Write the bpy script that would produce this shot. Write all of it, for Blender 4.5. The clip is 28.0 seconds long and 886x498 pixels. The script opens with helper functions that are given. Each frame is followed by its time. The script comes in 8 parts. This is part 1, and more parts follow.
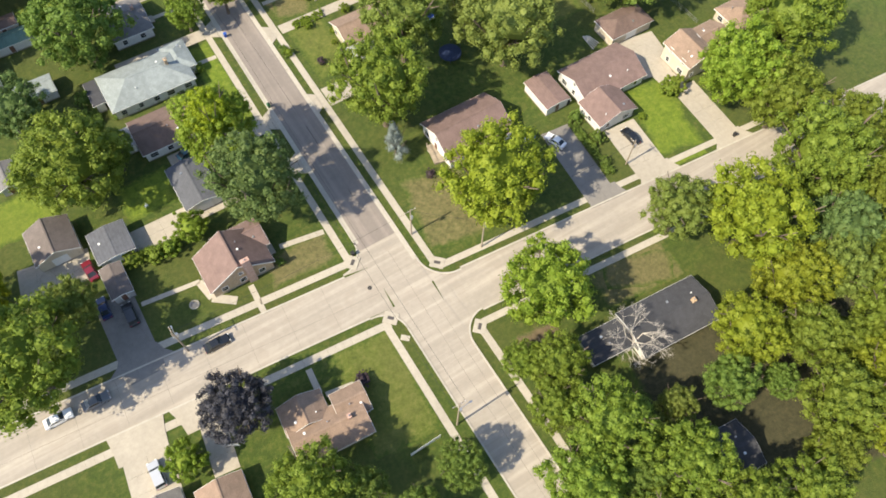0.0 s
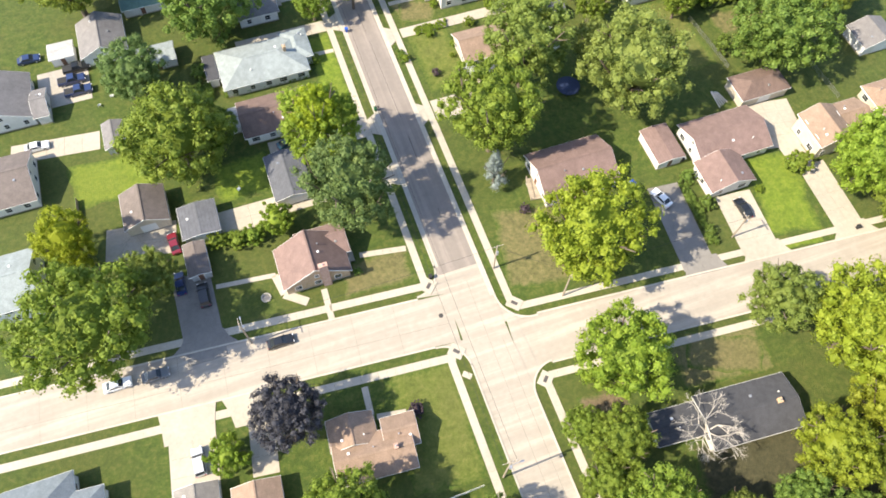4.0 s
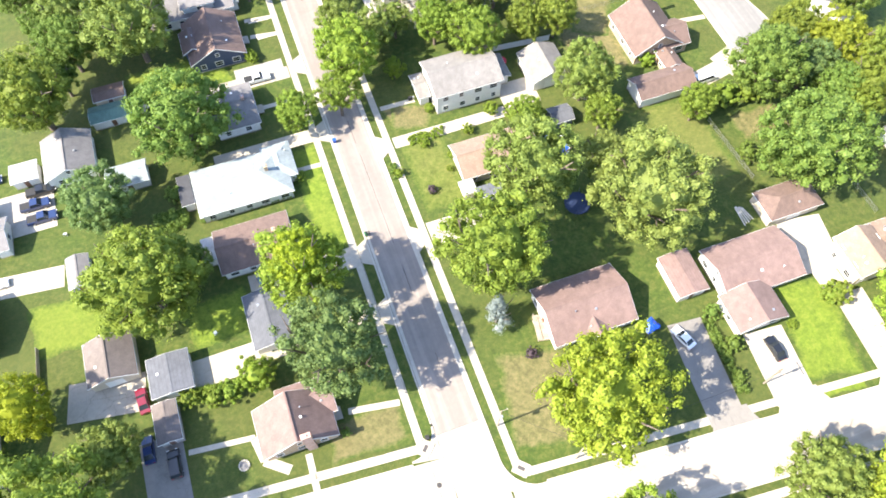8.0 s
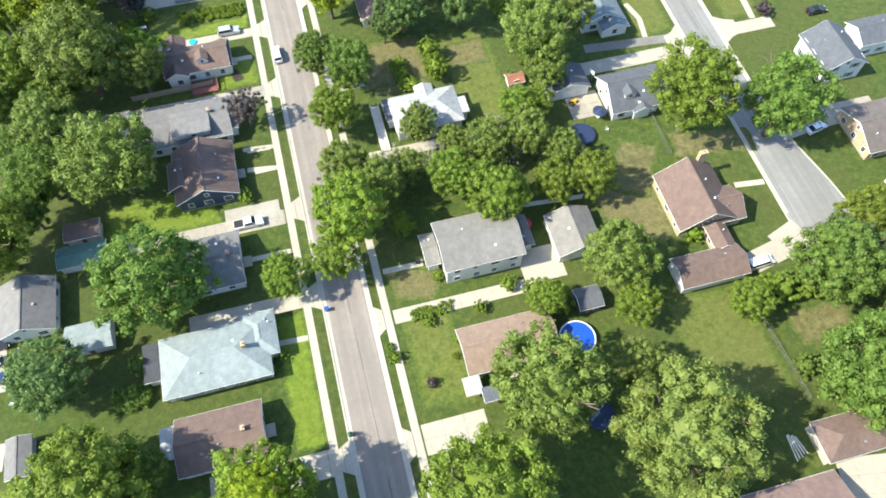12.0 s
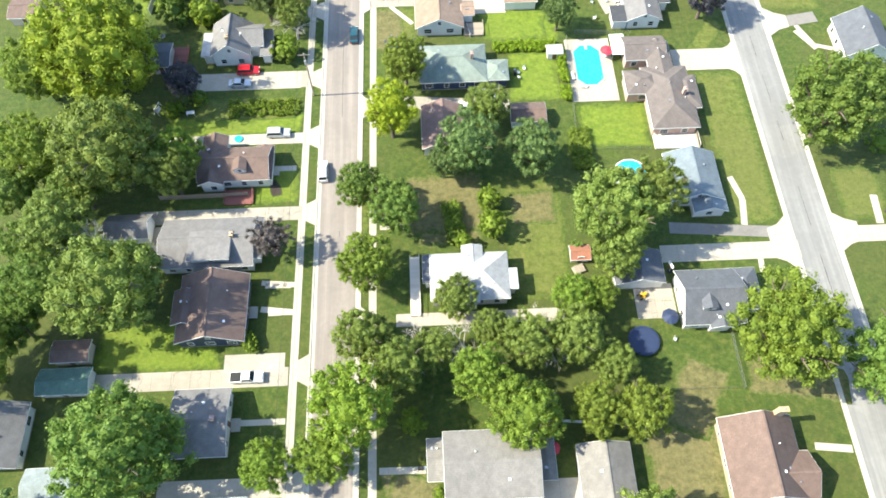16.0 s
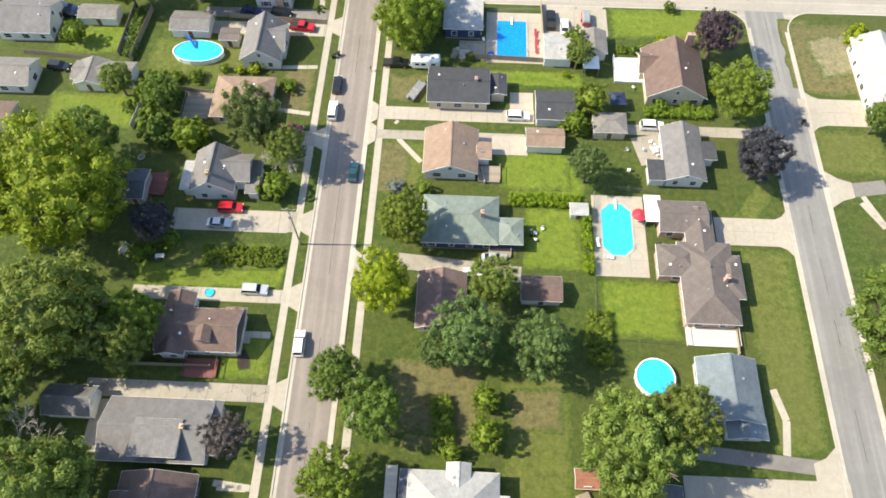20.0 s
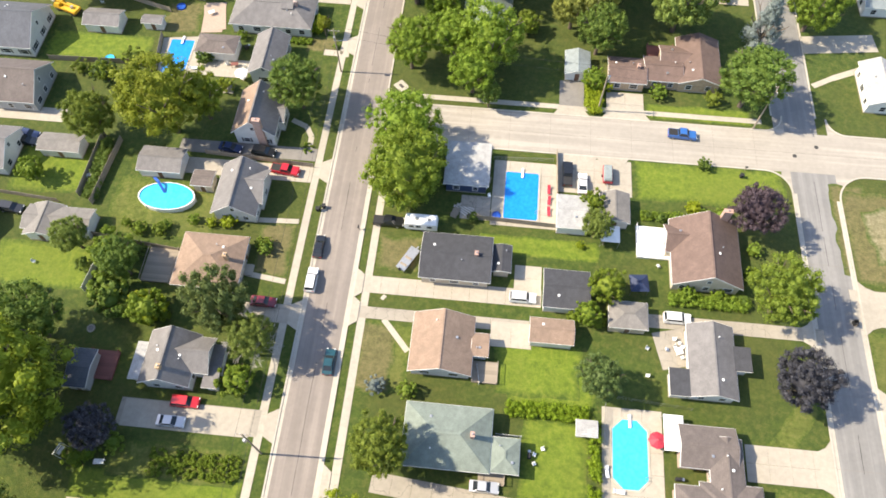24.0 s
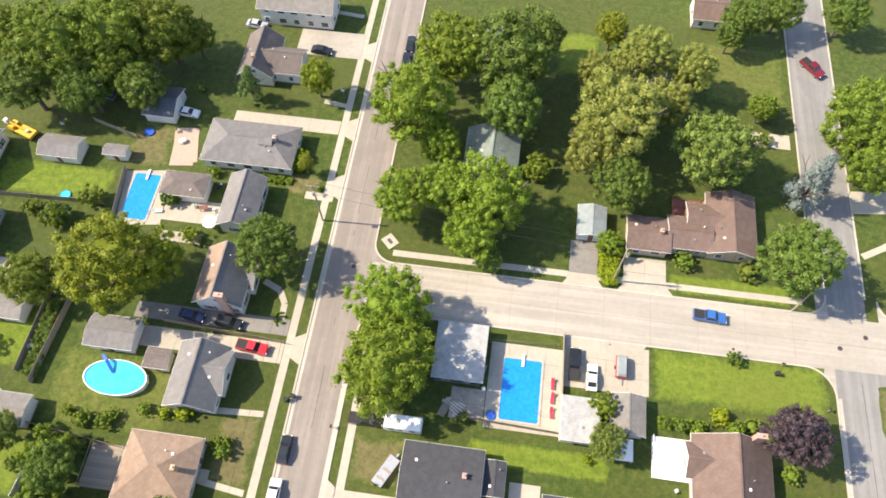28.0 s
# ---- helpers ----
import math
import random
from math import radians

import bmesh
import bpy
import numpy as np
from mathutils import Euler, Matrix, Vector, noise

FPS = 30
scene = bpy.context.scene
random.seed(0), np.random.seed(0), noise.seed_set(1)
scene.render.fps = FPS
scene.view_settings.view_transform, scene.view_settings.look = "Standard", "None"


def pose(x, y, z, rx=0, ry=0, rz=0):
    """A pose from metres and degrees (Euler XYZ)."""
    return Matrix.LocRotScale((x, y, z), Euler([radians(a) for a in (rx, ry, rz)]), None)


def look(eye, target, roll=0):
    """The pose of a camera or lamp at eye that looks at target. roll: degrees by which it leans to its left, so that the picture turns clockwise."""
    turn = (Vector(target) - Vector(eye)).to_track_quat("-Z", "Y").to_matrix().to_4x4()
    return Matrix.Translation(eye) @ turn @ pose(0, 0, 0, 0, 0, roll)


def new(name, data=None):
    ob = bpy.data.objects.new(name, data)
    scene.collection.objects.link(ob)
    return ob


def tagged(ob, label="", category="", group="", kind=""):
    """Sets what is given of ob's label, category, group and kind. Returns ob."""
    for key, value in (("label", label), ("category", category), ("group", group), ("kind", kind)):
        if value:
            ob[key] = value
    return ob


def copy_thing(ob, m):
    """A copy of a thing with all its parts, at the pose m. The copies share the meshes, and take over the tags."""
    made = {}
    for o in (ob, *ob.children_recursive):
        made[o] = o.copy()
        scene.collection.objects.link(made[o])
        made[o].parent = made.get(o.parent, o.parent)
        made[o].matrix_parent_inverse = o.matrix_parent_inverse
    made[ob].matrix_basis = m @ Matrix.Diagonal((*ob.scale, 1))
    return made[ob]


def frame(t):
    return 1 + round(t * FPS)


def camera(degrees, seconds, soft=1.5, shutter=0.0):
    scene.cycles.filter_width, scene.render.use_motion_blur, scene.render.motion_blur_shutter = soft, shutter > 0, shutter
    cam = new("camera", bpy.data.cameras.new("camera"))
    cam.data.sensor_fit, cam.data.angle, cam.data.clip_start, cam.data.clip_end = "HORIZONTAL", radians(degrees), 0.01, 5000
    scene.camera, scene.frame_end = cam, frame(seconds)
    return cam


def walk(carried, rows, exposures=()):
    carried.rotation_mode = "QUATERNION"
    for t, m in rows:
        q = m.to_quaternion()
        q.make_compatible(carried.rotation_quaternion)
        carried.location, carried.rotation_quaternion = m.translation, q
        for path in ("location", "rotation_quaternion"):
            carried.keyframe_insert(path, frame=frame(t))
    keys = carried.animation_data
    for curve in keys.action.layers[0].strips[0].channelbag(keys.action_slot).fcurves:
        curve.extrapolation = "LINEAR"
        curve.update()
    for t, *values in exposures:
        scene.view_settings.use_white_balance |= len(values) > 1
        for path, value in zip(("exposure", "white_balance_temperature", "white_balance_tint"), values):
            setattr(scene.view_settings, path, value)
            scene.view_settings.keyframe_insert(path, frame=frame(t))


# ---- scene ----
cam = camera(63.6, 28.0, 1.7)


def flown(x, y, z, yaw, pitch, roll):
    """A pose from a place, the heading to the left of +y, the pitch (down: minus) and the roll."""
    return pose(x, y, z, 0, 0, yaw) @ pose(0, 0, 0, 90 + pitch) @ pose(0, 0, 0, 0, 0, roll)


ROWS = [
    (0, -24.45, -48.59, 118.12, -33.5, -62.34, 1.813),
    (0.5, -25.01, -48.42, 117.85, -29.795, -62.382, 2.327),
    (1, -24.86, -48.17, 118.06, -25.205, -62.682, 2.355),
    (1.5, -24.36, -48.12, 118.36, -23.369, -62.954, 1.9),
    (2, -24.58, -47.76, 118.02, -23.154, -63.081, 2.065),
    (2.5, -23.99, -46.59, 118.23, -22.221, -63.198, 1.803),
    (3, -23.59, -45.2, 117.87, -21.474, -62.993, 1.63),
    (3.5, -23.21, -43, 117.64, -21.157, -62.966, 1.778),
    (5.5, -19.8, -32.58, 116.85, -20.585, -62.476, 1.351),
    (6, -18.4, -29.39, 116.82, -20.306, -62.429, 1.073),
    (6.5, -17.16, -26.2, 116.82, -20.253, -62.276, 0.951),
    (7, -15.41, -22.72, 116.83, -19.917, -62.249, 0.498),
    (7.5, -13.75, -18.97, 116.82, -19.813, -62.292, 0.316),
    (8, -11.72, -15.32, 116.81, -19.711, -62.261, -0.17),
    (8.5, -8.96, -9.25, 116.75, -19.656, -62.276, -0.354),
    (9, -7.37, -5.09, 116.71, -19.8, -62.286, -0.299),
    (9.5, -5.92, -1.21, 116.39, -20.133, -62.084, -0.021),
    (10, -4.17, 2.56, 116, -20.029, -61.85, -0.073),
    (10.5, -2.37, 6.59, 115.87, -19.11, -61.759, -0.028),
    (11, -0.03, 10.23, 115.83, -17.359, -61.598, -0.391),
    (11.5, 2.35, 14.7, 116.07, -15.682, -61.789, -0.643),
    (12, 3.61, 18.18, 115.3, -14.689, -61.283, -0.176),
    (12.5, 5.07, 22.37, 115.1, -13.69, -61.166, 0.289),
    (14.5, 13.57, 41.5, 116.34, -6.207, -62.178, -0.645),
    (15, 14.75, 46.19, 116.09, -4.683, -62.207, -0.468),
    (15.5, 16.24, 51.35, 116.3, -2.943, -62.384, -0.446),
    (16, 17.44, 56.19, 116.39, -2.118, -62.538, -0.398),
    (16.5, 18.07, 61.95, 116.63, -1.871, -63.044, -0.063),
    (17, 19.02, 67.05, 116.94, -1.271, -63.311, -0.01),
    (17.5, 19.75, 71.74, 116.62, -0.731, -63.247, -0.03),
    (18, 20.37, 76.11, 116.17, -0.24, -63.054, 0.055),
    (18.5, 21.15, 79.85, 115.37, 0.424, -62.568, -0.037),
    (19, 22.19, 84.55, 115.57, 1.348, -62.601, -0.356),
    (19.5, 23.05, 88.81, 115.06, 2.207, -62.363, -0.381),
    (20, 23.56, 92.51, 114.19, 2.82, -61.804, -0.289),
    (20.5, 24.03, 96.85, 113.86, 3.625, -61.594, -0.249),
    (21, 24.56, 101.86, 114.04, 4.587, -61.722, -0.291),
    (21.5, 25.06, 106.55, 113.97, 5.251, -61.631, -0.374),
    (23.5, 25.93, 126.49, 114.03, 6.037, -61.608, -0.401),
    (24, 25.87, 131.8, 114.31, 6.049, -61.832, -0.384),
    (24.5, 26.2, 136.44, 114.07, 6.295, -61.679, -0.682),
    (25, 26.49, 141.33, 114.02, 6.705, -61.694, -0.838),
    (25.5, 26.88, 147.12, 114.94, 8.027, -62.25, -1.318),
    (26, 26.83, 151.71, 114.66, 8.964, -62.11, -1.322),
    (26.5, 26.53, 156.14, 114.42, 9.114, -61.948, -1.029),
    (27, 26.32, 161.51, 114.48, 8.984, -62.208, -1.027),
    (27.5, 26.34, 166.45, 114.67, 9.07, -62.336, -1.159),
    (28, 25.77, 170.42, 114.56, 8.594, -62.435, -0.794),
]
STOPS = [(0.0, 0.87, 6600, 11), (1.0, 0.94, 6600, 11), (2.0, 1.06, 6550, 12), (3.0, 1.14, 6500, 12), (3.5, 1.2, 6500, 12), (5.5, 1.62, 6350, 15), (7.0, 1.84, 6200, 15), (8.0, 1.96, 6150, 14), (9.5, 1.56, 6050, 9), (12.0, 1.32, 5900, 5), (15.0, 1.57, 6050, 4),
         (17.0, 1.47, 6150, 6), (18.0, 1.27, 6200, 7), (19.0, 1.15, 6300, 9), (20.0, 0.98, 6450, 9), (21.3, 0.97, 6500, 10), (23.0, 1.18, 6550, 12),
         (24.0, 1.1, 6600, 13), (25.0, 0.92, 6650, 13), (26.0, 0.92, 6650, 13), (28.0, 1.1, 6650, 14)]
walk(cam, [(row[0], flown(*row[1:])) for row in ROWS], STOPS)

# ---- light ----
SUN_UP, SUN_FROM = 45.0, 180.0   # degrees: height, and bearing counted from +x to the left (180: from -x)
world = bpy.data.worlds.new("sky")
scene.world = world
world.use_nodes = True
sky = world.node_tree.nodes.new("ShaderNodeTexSky")
sky.sky_type = "NISHITA"
sky.sun_disc = False
sky.sun_elevation = radians(SUN_UP)
sky.sun_rotation = radians(-90)
back = world.node_tree.nodes["Background"]
back.inputs["Strength"].default_value = 0.15
world.node_tree.links.new(sky.outputs["Color"], back.inputs["Color"])
sun_data = bpy.data.lights.new("sun", "SUN")
sun_data.energy, sun_data.angle, sun_data.color = 4.3, radians(0.6), (1.0, 0.9, 0.7)
sun = new("sun", sun_data)
sun.matrix_basis = look((-100, -3, 100), (0, 0, 0))

# ---- materials ----
MATS = {}


def noise_of(nt, scale, detail=3.0, rough=0.55, vec=None):
    n = nt.nodes.new("ShaderNodeTexNoise")
    n.inputs["Scale"].default_value, n.inputs["Detail"].default_value, n.inputs["Roughness"].default_value = scale, detail, rough
    if vec:
        nt.links.new(vec, n.inputs["Vector"])
    return n.outputs["Fac"]


def ramp_of(nt, fac, *stops):
    r = nt.nodes.new("ShaderNodeValToRGB")
    while len(r.color_ramp.elements) < len(stops):
        r.color_ramp.elements.new(0.5)
    for e, (p, c) in zip(r.color_ramp.elements, stops):
        e.position, e.color = p, (*c, 1)
    nt.links.new(fac, r.inputs["Fac"])
    return r.outputs["Color"]


def blend(nt, fac, a, b, mode="MIX"):
    m = nt.nodes.new("ShaderNodeMix")
    m.data_type, m.blend_type = "RGBA", mode
    for sock, v in ((m.inputs["Factor"], fac), (m.inputs["A"], a), (m.inputs["B"], b)):
        if isinstance(v, bpy.types.NodeSocket):
            nt.links.new(v, sock)
        else:
            sock.default_value = v if isinstance(v, float) else (*v, 1)
    return m.outputs["Result"]


def calc(nt, op, a, b):
    m = nt.nodes.new("ShaderNodeMath")
    m.operation = op
    for sock, v in zip(m.inputs, (a, b)):
        if isinstance(v, bpy.types.NodeSocket):
            nt.links.new(v, sock)
        else:
            sock.default_value = v
    return m.outputs[0]


def material(name, rough=0.85, metal=0.0):
    m = bpy.data.materials.new(name)
    m.use_nodes = True
    p = m.node_tree.nodes["Principled BSDF"]
    p.inputs["Roughness"].default_value, p.inputs["Metallic"].default_value = rough, metal
    MATS[name] = m
    coords = m.node_tree.nodes.new("ShaderNodeTexCoord").outputs["Object"]
    return m, m.node_tree, p, coords


def bumped(nt, p, height, strength, dist=0.02):
    b = nt.nodes.new("ShaderNodeBump")
    b.inputs["Strength"].default_value, b.inputs["Distance"].default_value = strength, dist
    nt.links.new(height, b.inputs["Height"])
    nt.links.new(b.outputs["Normal"], p.inputs["Normal"])


def scaled(c, k):
    return tuple(min(1.0, v * k) for v in c)


def plain(name, color, rough=0.6, metal=0.0, spread=0.12, scale=3.0):
    m, nt, p, co = material(name, rough, metal)
    f = noise_of(nt, scale, 4, 0.6, co)
    nt.links.new(ramp_of(nt, f, (0.3, scaled(color, 1 - spread)), (0.7, scaled(color, 1 + spread))), p.inputs["Base Color"])
    bumped(nt, p, noise_of(nt, scale * 8, 3, 0.6, co), 0.15)
    return m


def shingle(name, color, streak=0.22):
    """Asphalt shingles: courses, single tabs, weather stains."""
    m, nt, p, co = material(name, 0.9)
    big = noise_of(nt, 0.22, 4, 0.6, co)
    fine = noise_of(nt, 7.0, 3, 0.7, co)
    base = ramp_of(nt, big, (0.3, scaled(color, 1 - streak)), (0.7, scaled(color, 1 + streak)))
    base = blend(nt, 0.55, base, ramp_of(nt, fine, (0.3, scaled(color, 0.62)), (0.7, scaled(color, 1.38))))
    run = nt.nodes.new("ShaderNodeMapping")
    run.inputs["Scale"].default_value = (1.1, 1.1, 0.25)
    nt.links.new(co, run.inputs["Vector"])
    wash = noise_of(nt, 0.8, 5, 0.7, run.outputs["Vector"])
    base = blend(nt, ramp_of(nt, wash, (0.36, (0.55, 0.55, 0.55)), (0.55, (0, 0, 0))), base, scaled(color, 0.68))
    base = blend(nt, ramp_of(nt, wash, (0.55, (0, 0, 0)), (0.75, (0.5, 0.5, 0.5))), base, scaled(color, 1.4))
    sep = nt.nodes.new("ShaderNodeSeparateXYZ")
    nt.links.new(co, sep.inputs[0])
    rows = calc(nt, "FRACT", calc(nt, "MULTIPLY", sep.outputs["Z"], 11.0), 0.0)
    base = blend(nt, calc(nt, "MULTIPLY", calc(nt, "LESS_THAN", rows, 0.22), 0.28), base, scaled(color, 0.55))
    nt.links.new(base, p.inputs["Base Color"])
    bumped(nt, p, calc(nt, "ADD", rows, fine), 0.5, 0.02)
    return m


def siding(name, color):
    """Lapped boards, with a little dirt."""
    m, nt, p, co = material(name, 0.55)
    sep = nt.nodes.new("ShaderNodeSeparateXYZ")
    nt.links.new(co, sep.inputs[0])
    rows = calc(nt, "FRACT", calc(nt, "MULTIPLY", sep.outputs["Z"], 5.0), 0.0)
    dirt = noise_of(nt, 0.8, 5, 0.65, co)
    base = ramp_of(nt, dirt, (0.3, scaled(color, 0.86)), (0.65, color))
    base = blend(nt, calc(nt, "MULTIPLY", calc(nt, "LESS_THAN", rows, 0.12), 0.35), base, scaled(color, 0.6))
    nt.links.new(base, p.inputs["Base Color"])
    bumped(nt, p, rows, 0.6, 0.03)
    return m


def brickwork(name, a, b, mortar):
    m, nt, p, co = material(name, 0.85)
    t = nt.nodes.new("ShaderNodeTexBrick")
    rot = nt.nodes.new("ShaderNodeMapping")
    rot.inputs["Rotation"].default_value = (radians(90), 0, 0)
    nt.links.new(co, rot.inputs["Vector"])
    nt.links.new(rot.outputs["Vector"], t.inputs["Vector"])
    t.inputs["Scale"].default_value = 1.0
    t.inputs["Brick Width"].default_value, t.inputs["Row Height"].default_value, t.inputs["Mortar Size"].default_value = 0.22, 0.075, 0.008
    for k, c in (("Color1", a), ("Color2", b), ("Mortar", mortar)):
        t.inputs[k].default_value = (*c, 1)
    nt.links.new(blend(nt, 0.4, t.outputs["Color"], ramp_of(nt, noise_of(nt, 2.0, 4, 0.6, co), (0.3, scaled(a, 0.7)), (0.7, scaled(b, 1.2)))), p.inputs["Base Color"])
    bumped(nt, p, t.outputs["Fac"], -0.4, 0.01)
    return m


def paving(name, color, stain=0.2, crack=0.5, joints=0.0, blotch=None, cell=0.22, lanes=None):
    """Road and yard surfaces: stains, patches, fine grain, wandering cracks."""
    m, nt, p, co = material(name, 0.9)
    co = nt.nodes.new("ShaderNodeNewGeometry").outputs["Position"]
    big = noise_of(nt, 0.09, 5, 0.62, co)
    mid = noise_of(nt, 1.1, 5, 0.7, co)
    base = ramp_of(nt, big, (0.33, scaled(color, 1 - stain)), (0.66, scaled(color, 1 + stain)))
    base = blend(nt, 0.35, base, ramp_of(nt, mid, (0.3, scaled(color, 0.7)), (0.7, scaled(color, 1.25))))
    if blotch:
        patchy = ramp_of(nt, noise_of(nt, 0.17, 3, 0.5, co), (0.56, (0, 0, 0)), (0.6, (1, 1, 1)))
        base = blend(nt, calc(nt, "MULTIPLY", patchy, 0.5), base, blotch)
    if lanes:
        run = nt.nodes.new("ShaderNodeMapping")
        run.inputs["Scale"].default_value = lanes
        nt.links.new(co, run.inputs["Vector"])
        worn = noise_of(nt, 1.0, 4, 0.6, run.outputs["Vector"])
        base = blend(nt, ramp_of(nt, worn, (0.38, (0.5, 0.5, 0.5)), (0.62, (0.0, 0.0, 0.0))), base, scaled(color, 0.72))
        base = blend(nt, ramp_of(nt, worn, (0.5, (0.0, 0.0, 0.0)), (0.68, (0.45, 0.45, 0.45))), base, scaled(color, 1.28))
    if crack:
        warp = nt.nodes.new("ShaderNodeVectorMath")
        warp.operation = "MULTIPLY_ADD"
        wn = nt.nodes.new("ShaderNodeTexNoise")
        wn.inputs["Scale"].default_value = 0.6
        nt.links.new(co, wn.inputs["Vector"])
        nt.links.new(wn.outputs["Color"], warp.inputs[0])
        warp.inputs[1].default_value = (2.0, 2.0, 2.0)
        nt.links.new(co, warp.inputs[2])
        v = nt.nodes.new("ShaderNodeTexVoronoi")
        v.feature = "DISTANCE_TO_EDGE"
        v.inputs["Scale"].default_value = cell
        nt.links.new(warp.outputs[0], v.inputs["Vector"])
        line = calc(nt, "LESS_THAN", v.outputs["Distance"], 0.010)
        base = blend(nt, calc(nt, "MULTIPLY", line, crack), base, scaled(color, 0.3))
    nt.links.new(base, p.inputs["Base Color"])
    bumped(nt, p, noise_of(nt, 30, 2, 0.7, co), 0.25, 0.01)
    return m


def turf(name, lush, mid, dry, level=0.5):
    """Mown grass: tufts, worn and dry places."""
    m, nt, p, co = material(name, 0.95)
    co = nt.nodes.new("ShaderNodeNewGeometry").outputs["Position"]
    big = noise_of(nt, 0.07, 6, 0.6, co)
    tuft = noise_of(nt, 1.6, 6, 0.75, co)
    f = calc(nt, "ADD", calc(nt, "MULTIPLY", big, 0.6), calc(nt, "MULTIPLY", tuft, 0.4))
    base = ramp_of(nt, f, (level - 0.11, lush), (level + 0.01, mid), (level + 0.12, dry))
    fine = noise_of(nt, 14.0, 3, 0.8, co)
    clump = noise_of(nt, 0.45, 5, 0.7, co)
    base = blend(nt, 0.45, base, ramp_of(nt, fine, (0.3, scaled(lush, 0.5)), (0.72, scaled(mid, 1.5))))
    base = blend(nt, 0.4, base, ramp_of(nt, clump, (0.36, scaled(lush, 0.6)), (0.62, scaled(mid, 1.3))))
    spots = noise_of(nt, 0.8, 7, 0.78, co)
    base = blend(nt, 0.5, base, ramp_of(nt, spots, (0.36, scaled(lush, 0.45)), (0.5, mid), (0.62, scaled(dry, 1.2))))
    broad = noise_of(nt, 0.035, 4, 0.65, co)
    base = blend(nt, ramp_of(nt, broad, (0.42, (0, 0, 0)), (0.6, (0.6, 0.6, 0.6))), base, blend(nt, tuft, scaled(lush, 0.8), scaled(dry, 0.95)))
    if name != "grass":
        rim = nt.nodes.new("ShaderNodeAttribute")
        rim.attribute_name = "rim"
        ragged = calc(nt, "ADD", rim.outputs["Fac"], calc(nt, "MULTIPLY", noise_of(nt, 0.4, 6, 0.7, co), 1.1))
        wild = ramp_of(nt, tuft, (0.38, (0.036, 0.075, 0.005)), (0.52, (0.068, 0.104, 0.009)), (0.66, (0.12, 0.12, 0.024)))
        base = blend(nt, ramp_of(nt, ragged, (0.5, (0, 0, 0)), (1.1, (1, 1, 1))), wild, base)
    nt.links.new(base, p.inputs["Base Color"])
    bumped(nt, p, calc(nt, "ADD", fine, tuft), 0.9, 0.12)
    return m


turf("grass", (0.031, 0.066, 0.005), (0.06, 0.093, 0.009), (0.124, 0.116, 0.027), 0.5)
turf("lawn_bright", (0.095, 0.158, 0.01), (0.14, 0.198, 0.012), (0.205, 0.222, 0.03), 0.54)
turf("lawn_olive", (0.07, 0.106, 0.011), (0.11, 0.136, 0.018), (0.185, 0.17, 0.05), 0.51)
turf("lawn_dry", (0.084, 0.092, 0.025), (0.146, 0.134, 0.047), (0.22, 0.177, 0.078), 0.5)
turf("soil", (0.1, 0.075, 0.04), (0.15, 0.11, 0.06), (0.21, 0.16, 0.09), 0.5)
turf("lawn_worn", (0.12, 0.13, 0.04), (0.26, 0.225, 0.12), (0.36, 0.31, 0.2), 0.47)
turf("mulch", (0.03, 0.022, 0.018), (0.05, 0.036, 0.028), (0.075, 0.055, 0.042), 0.5)
# Brown floor below the trees, with their shade put into the dark colour.
turf("shaded_wood_floor", (0.026, 0.034, 0.01), (0.055, 0.052, 0.022), (0.1, 0.085, 0.042), 0.5)
paving("road_main", (0.242, 0.208, 0.18), 0.12, 0.0, blotch=(0.205, 0.176, 0.153), cell=0.1, lanes=(0.7, 0.02, 1))
paving("road_concrete", (0.36, 0.318, 0.262), 0.12, 0.0, blotch=(0.33, 0.284, 0.23), cell=0.07, lanes=(0.025, 0.6, 1))
paving("road_pale", (0.36, 0.325, 0.275), 0.12, 0.0, blotch=(0.31, 0.282, 0.24), cell=0.07, lanes=(0.025, 0.6, 1))
paving("road_grey", (0.225, 0.217, 0.204), 0.15, 0.0, blotch=(0.18, 0.176, 0.172), cell=0.12, lanes=(0.75, 0.018, 1))
paving("concrete", (0.375, 0.335, 0.27), 0.12, 0.08)
paving("concrete_old", (0.32, 0.285, 0.23), 0.2, 0.4)
paving("walk_concrete", (0.4, 0.36, 0.29), 0.12, 0.0)
paving("asphalt_old", (0.2, 0.185, 0.165), 0.25, 0.2, cell=0.3)
paving("gravel", (0.33, 0.3, 0.25), 0.25, 0.0)
paving("kerb_stone", (0.42, 0.385, 0.32), 0.15, 0.0)
brickwork("brick_pave", (0.34, 0.17, 0.1), (0.42, 0.24, 0.15), (0.4, 0.36, 0.3))
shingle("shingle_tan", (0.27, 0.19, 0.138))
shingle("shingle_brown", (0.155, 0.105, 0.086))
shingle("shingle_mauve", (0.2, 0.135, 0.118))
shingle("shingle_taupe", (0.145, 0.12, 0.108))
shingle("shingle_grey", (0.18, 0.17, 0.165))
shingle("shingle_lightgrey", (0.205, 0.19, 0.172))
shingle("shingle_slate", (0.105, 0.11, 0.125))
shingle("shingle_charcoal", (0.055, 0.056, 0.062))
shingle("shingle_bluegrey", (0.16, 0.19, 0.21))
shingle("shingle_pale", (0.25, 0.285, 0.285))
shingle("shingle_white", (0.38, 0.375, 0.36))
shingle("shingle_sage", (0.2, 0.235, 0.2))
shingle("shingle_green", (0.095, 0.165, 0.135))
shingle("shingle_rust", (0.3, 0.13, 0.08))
siding("siding_white", (0.74, 0.73, 0.69))
siding("siding_cream", (0.6, 0.52, 0.4))
siding("siding_grey", (0.42, 0.42, 0.41))
siding("siding_navy", (0.035, 0.055, 0.12))
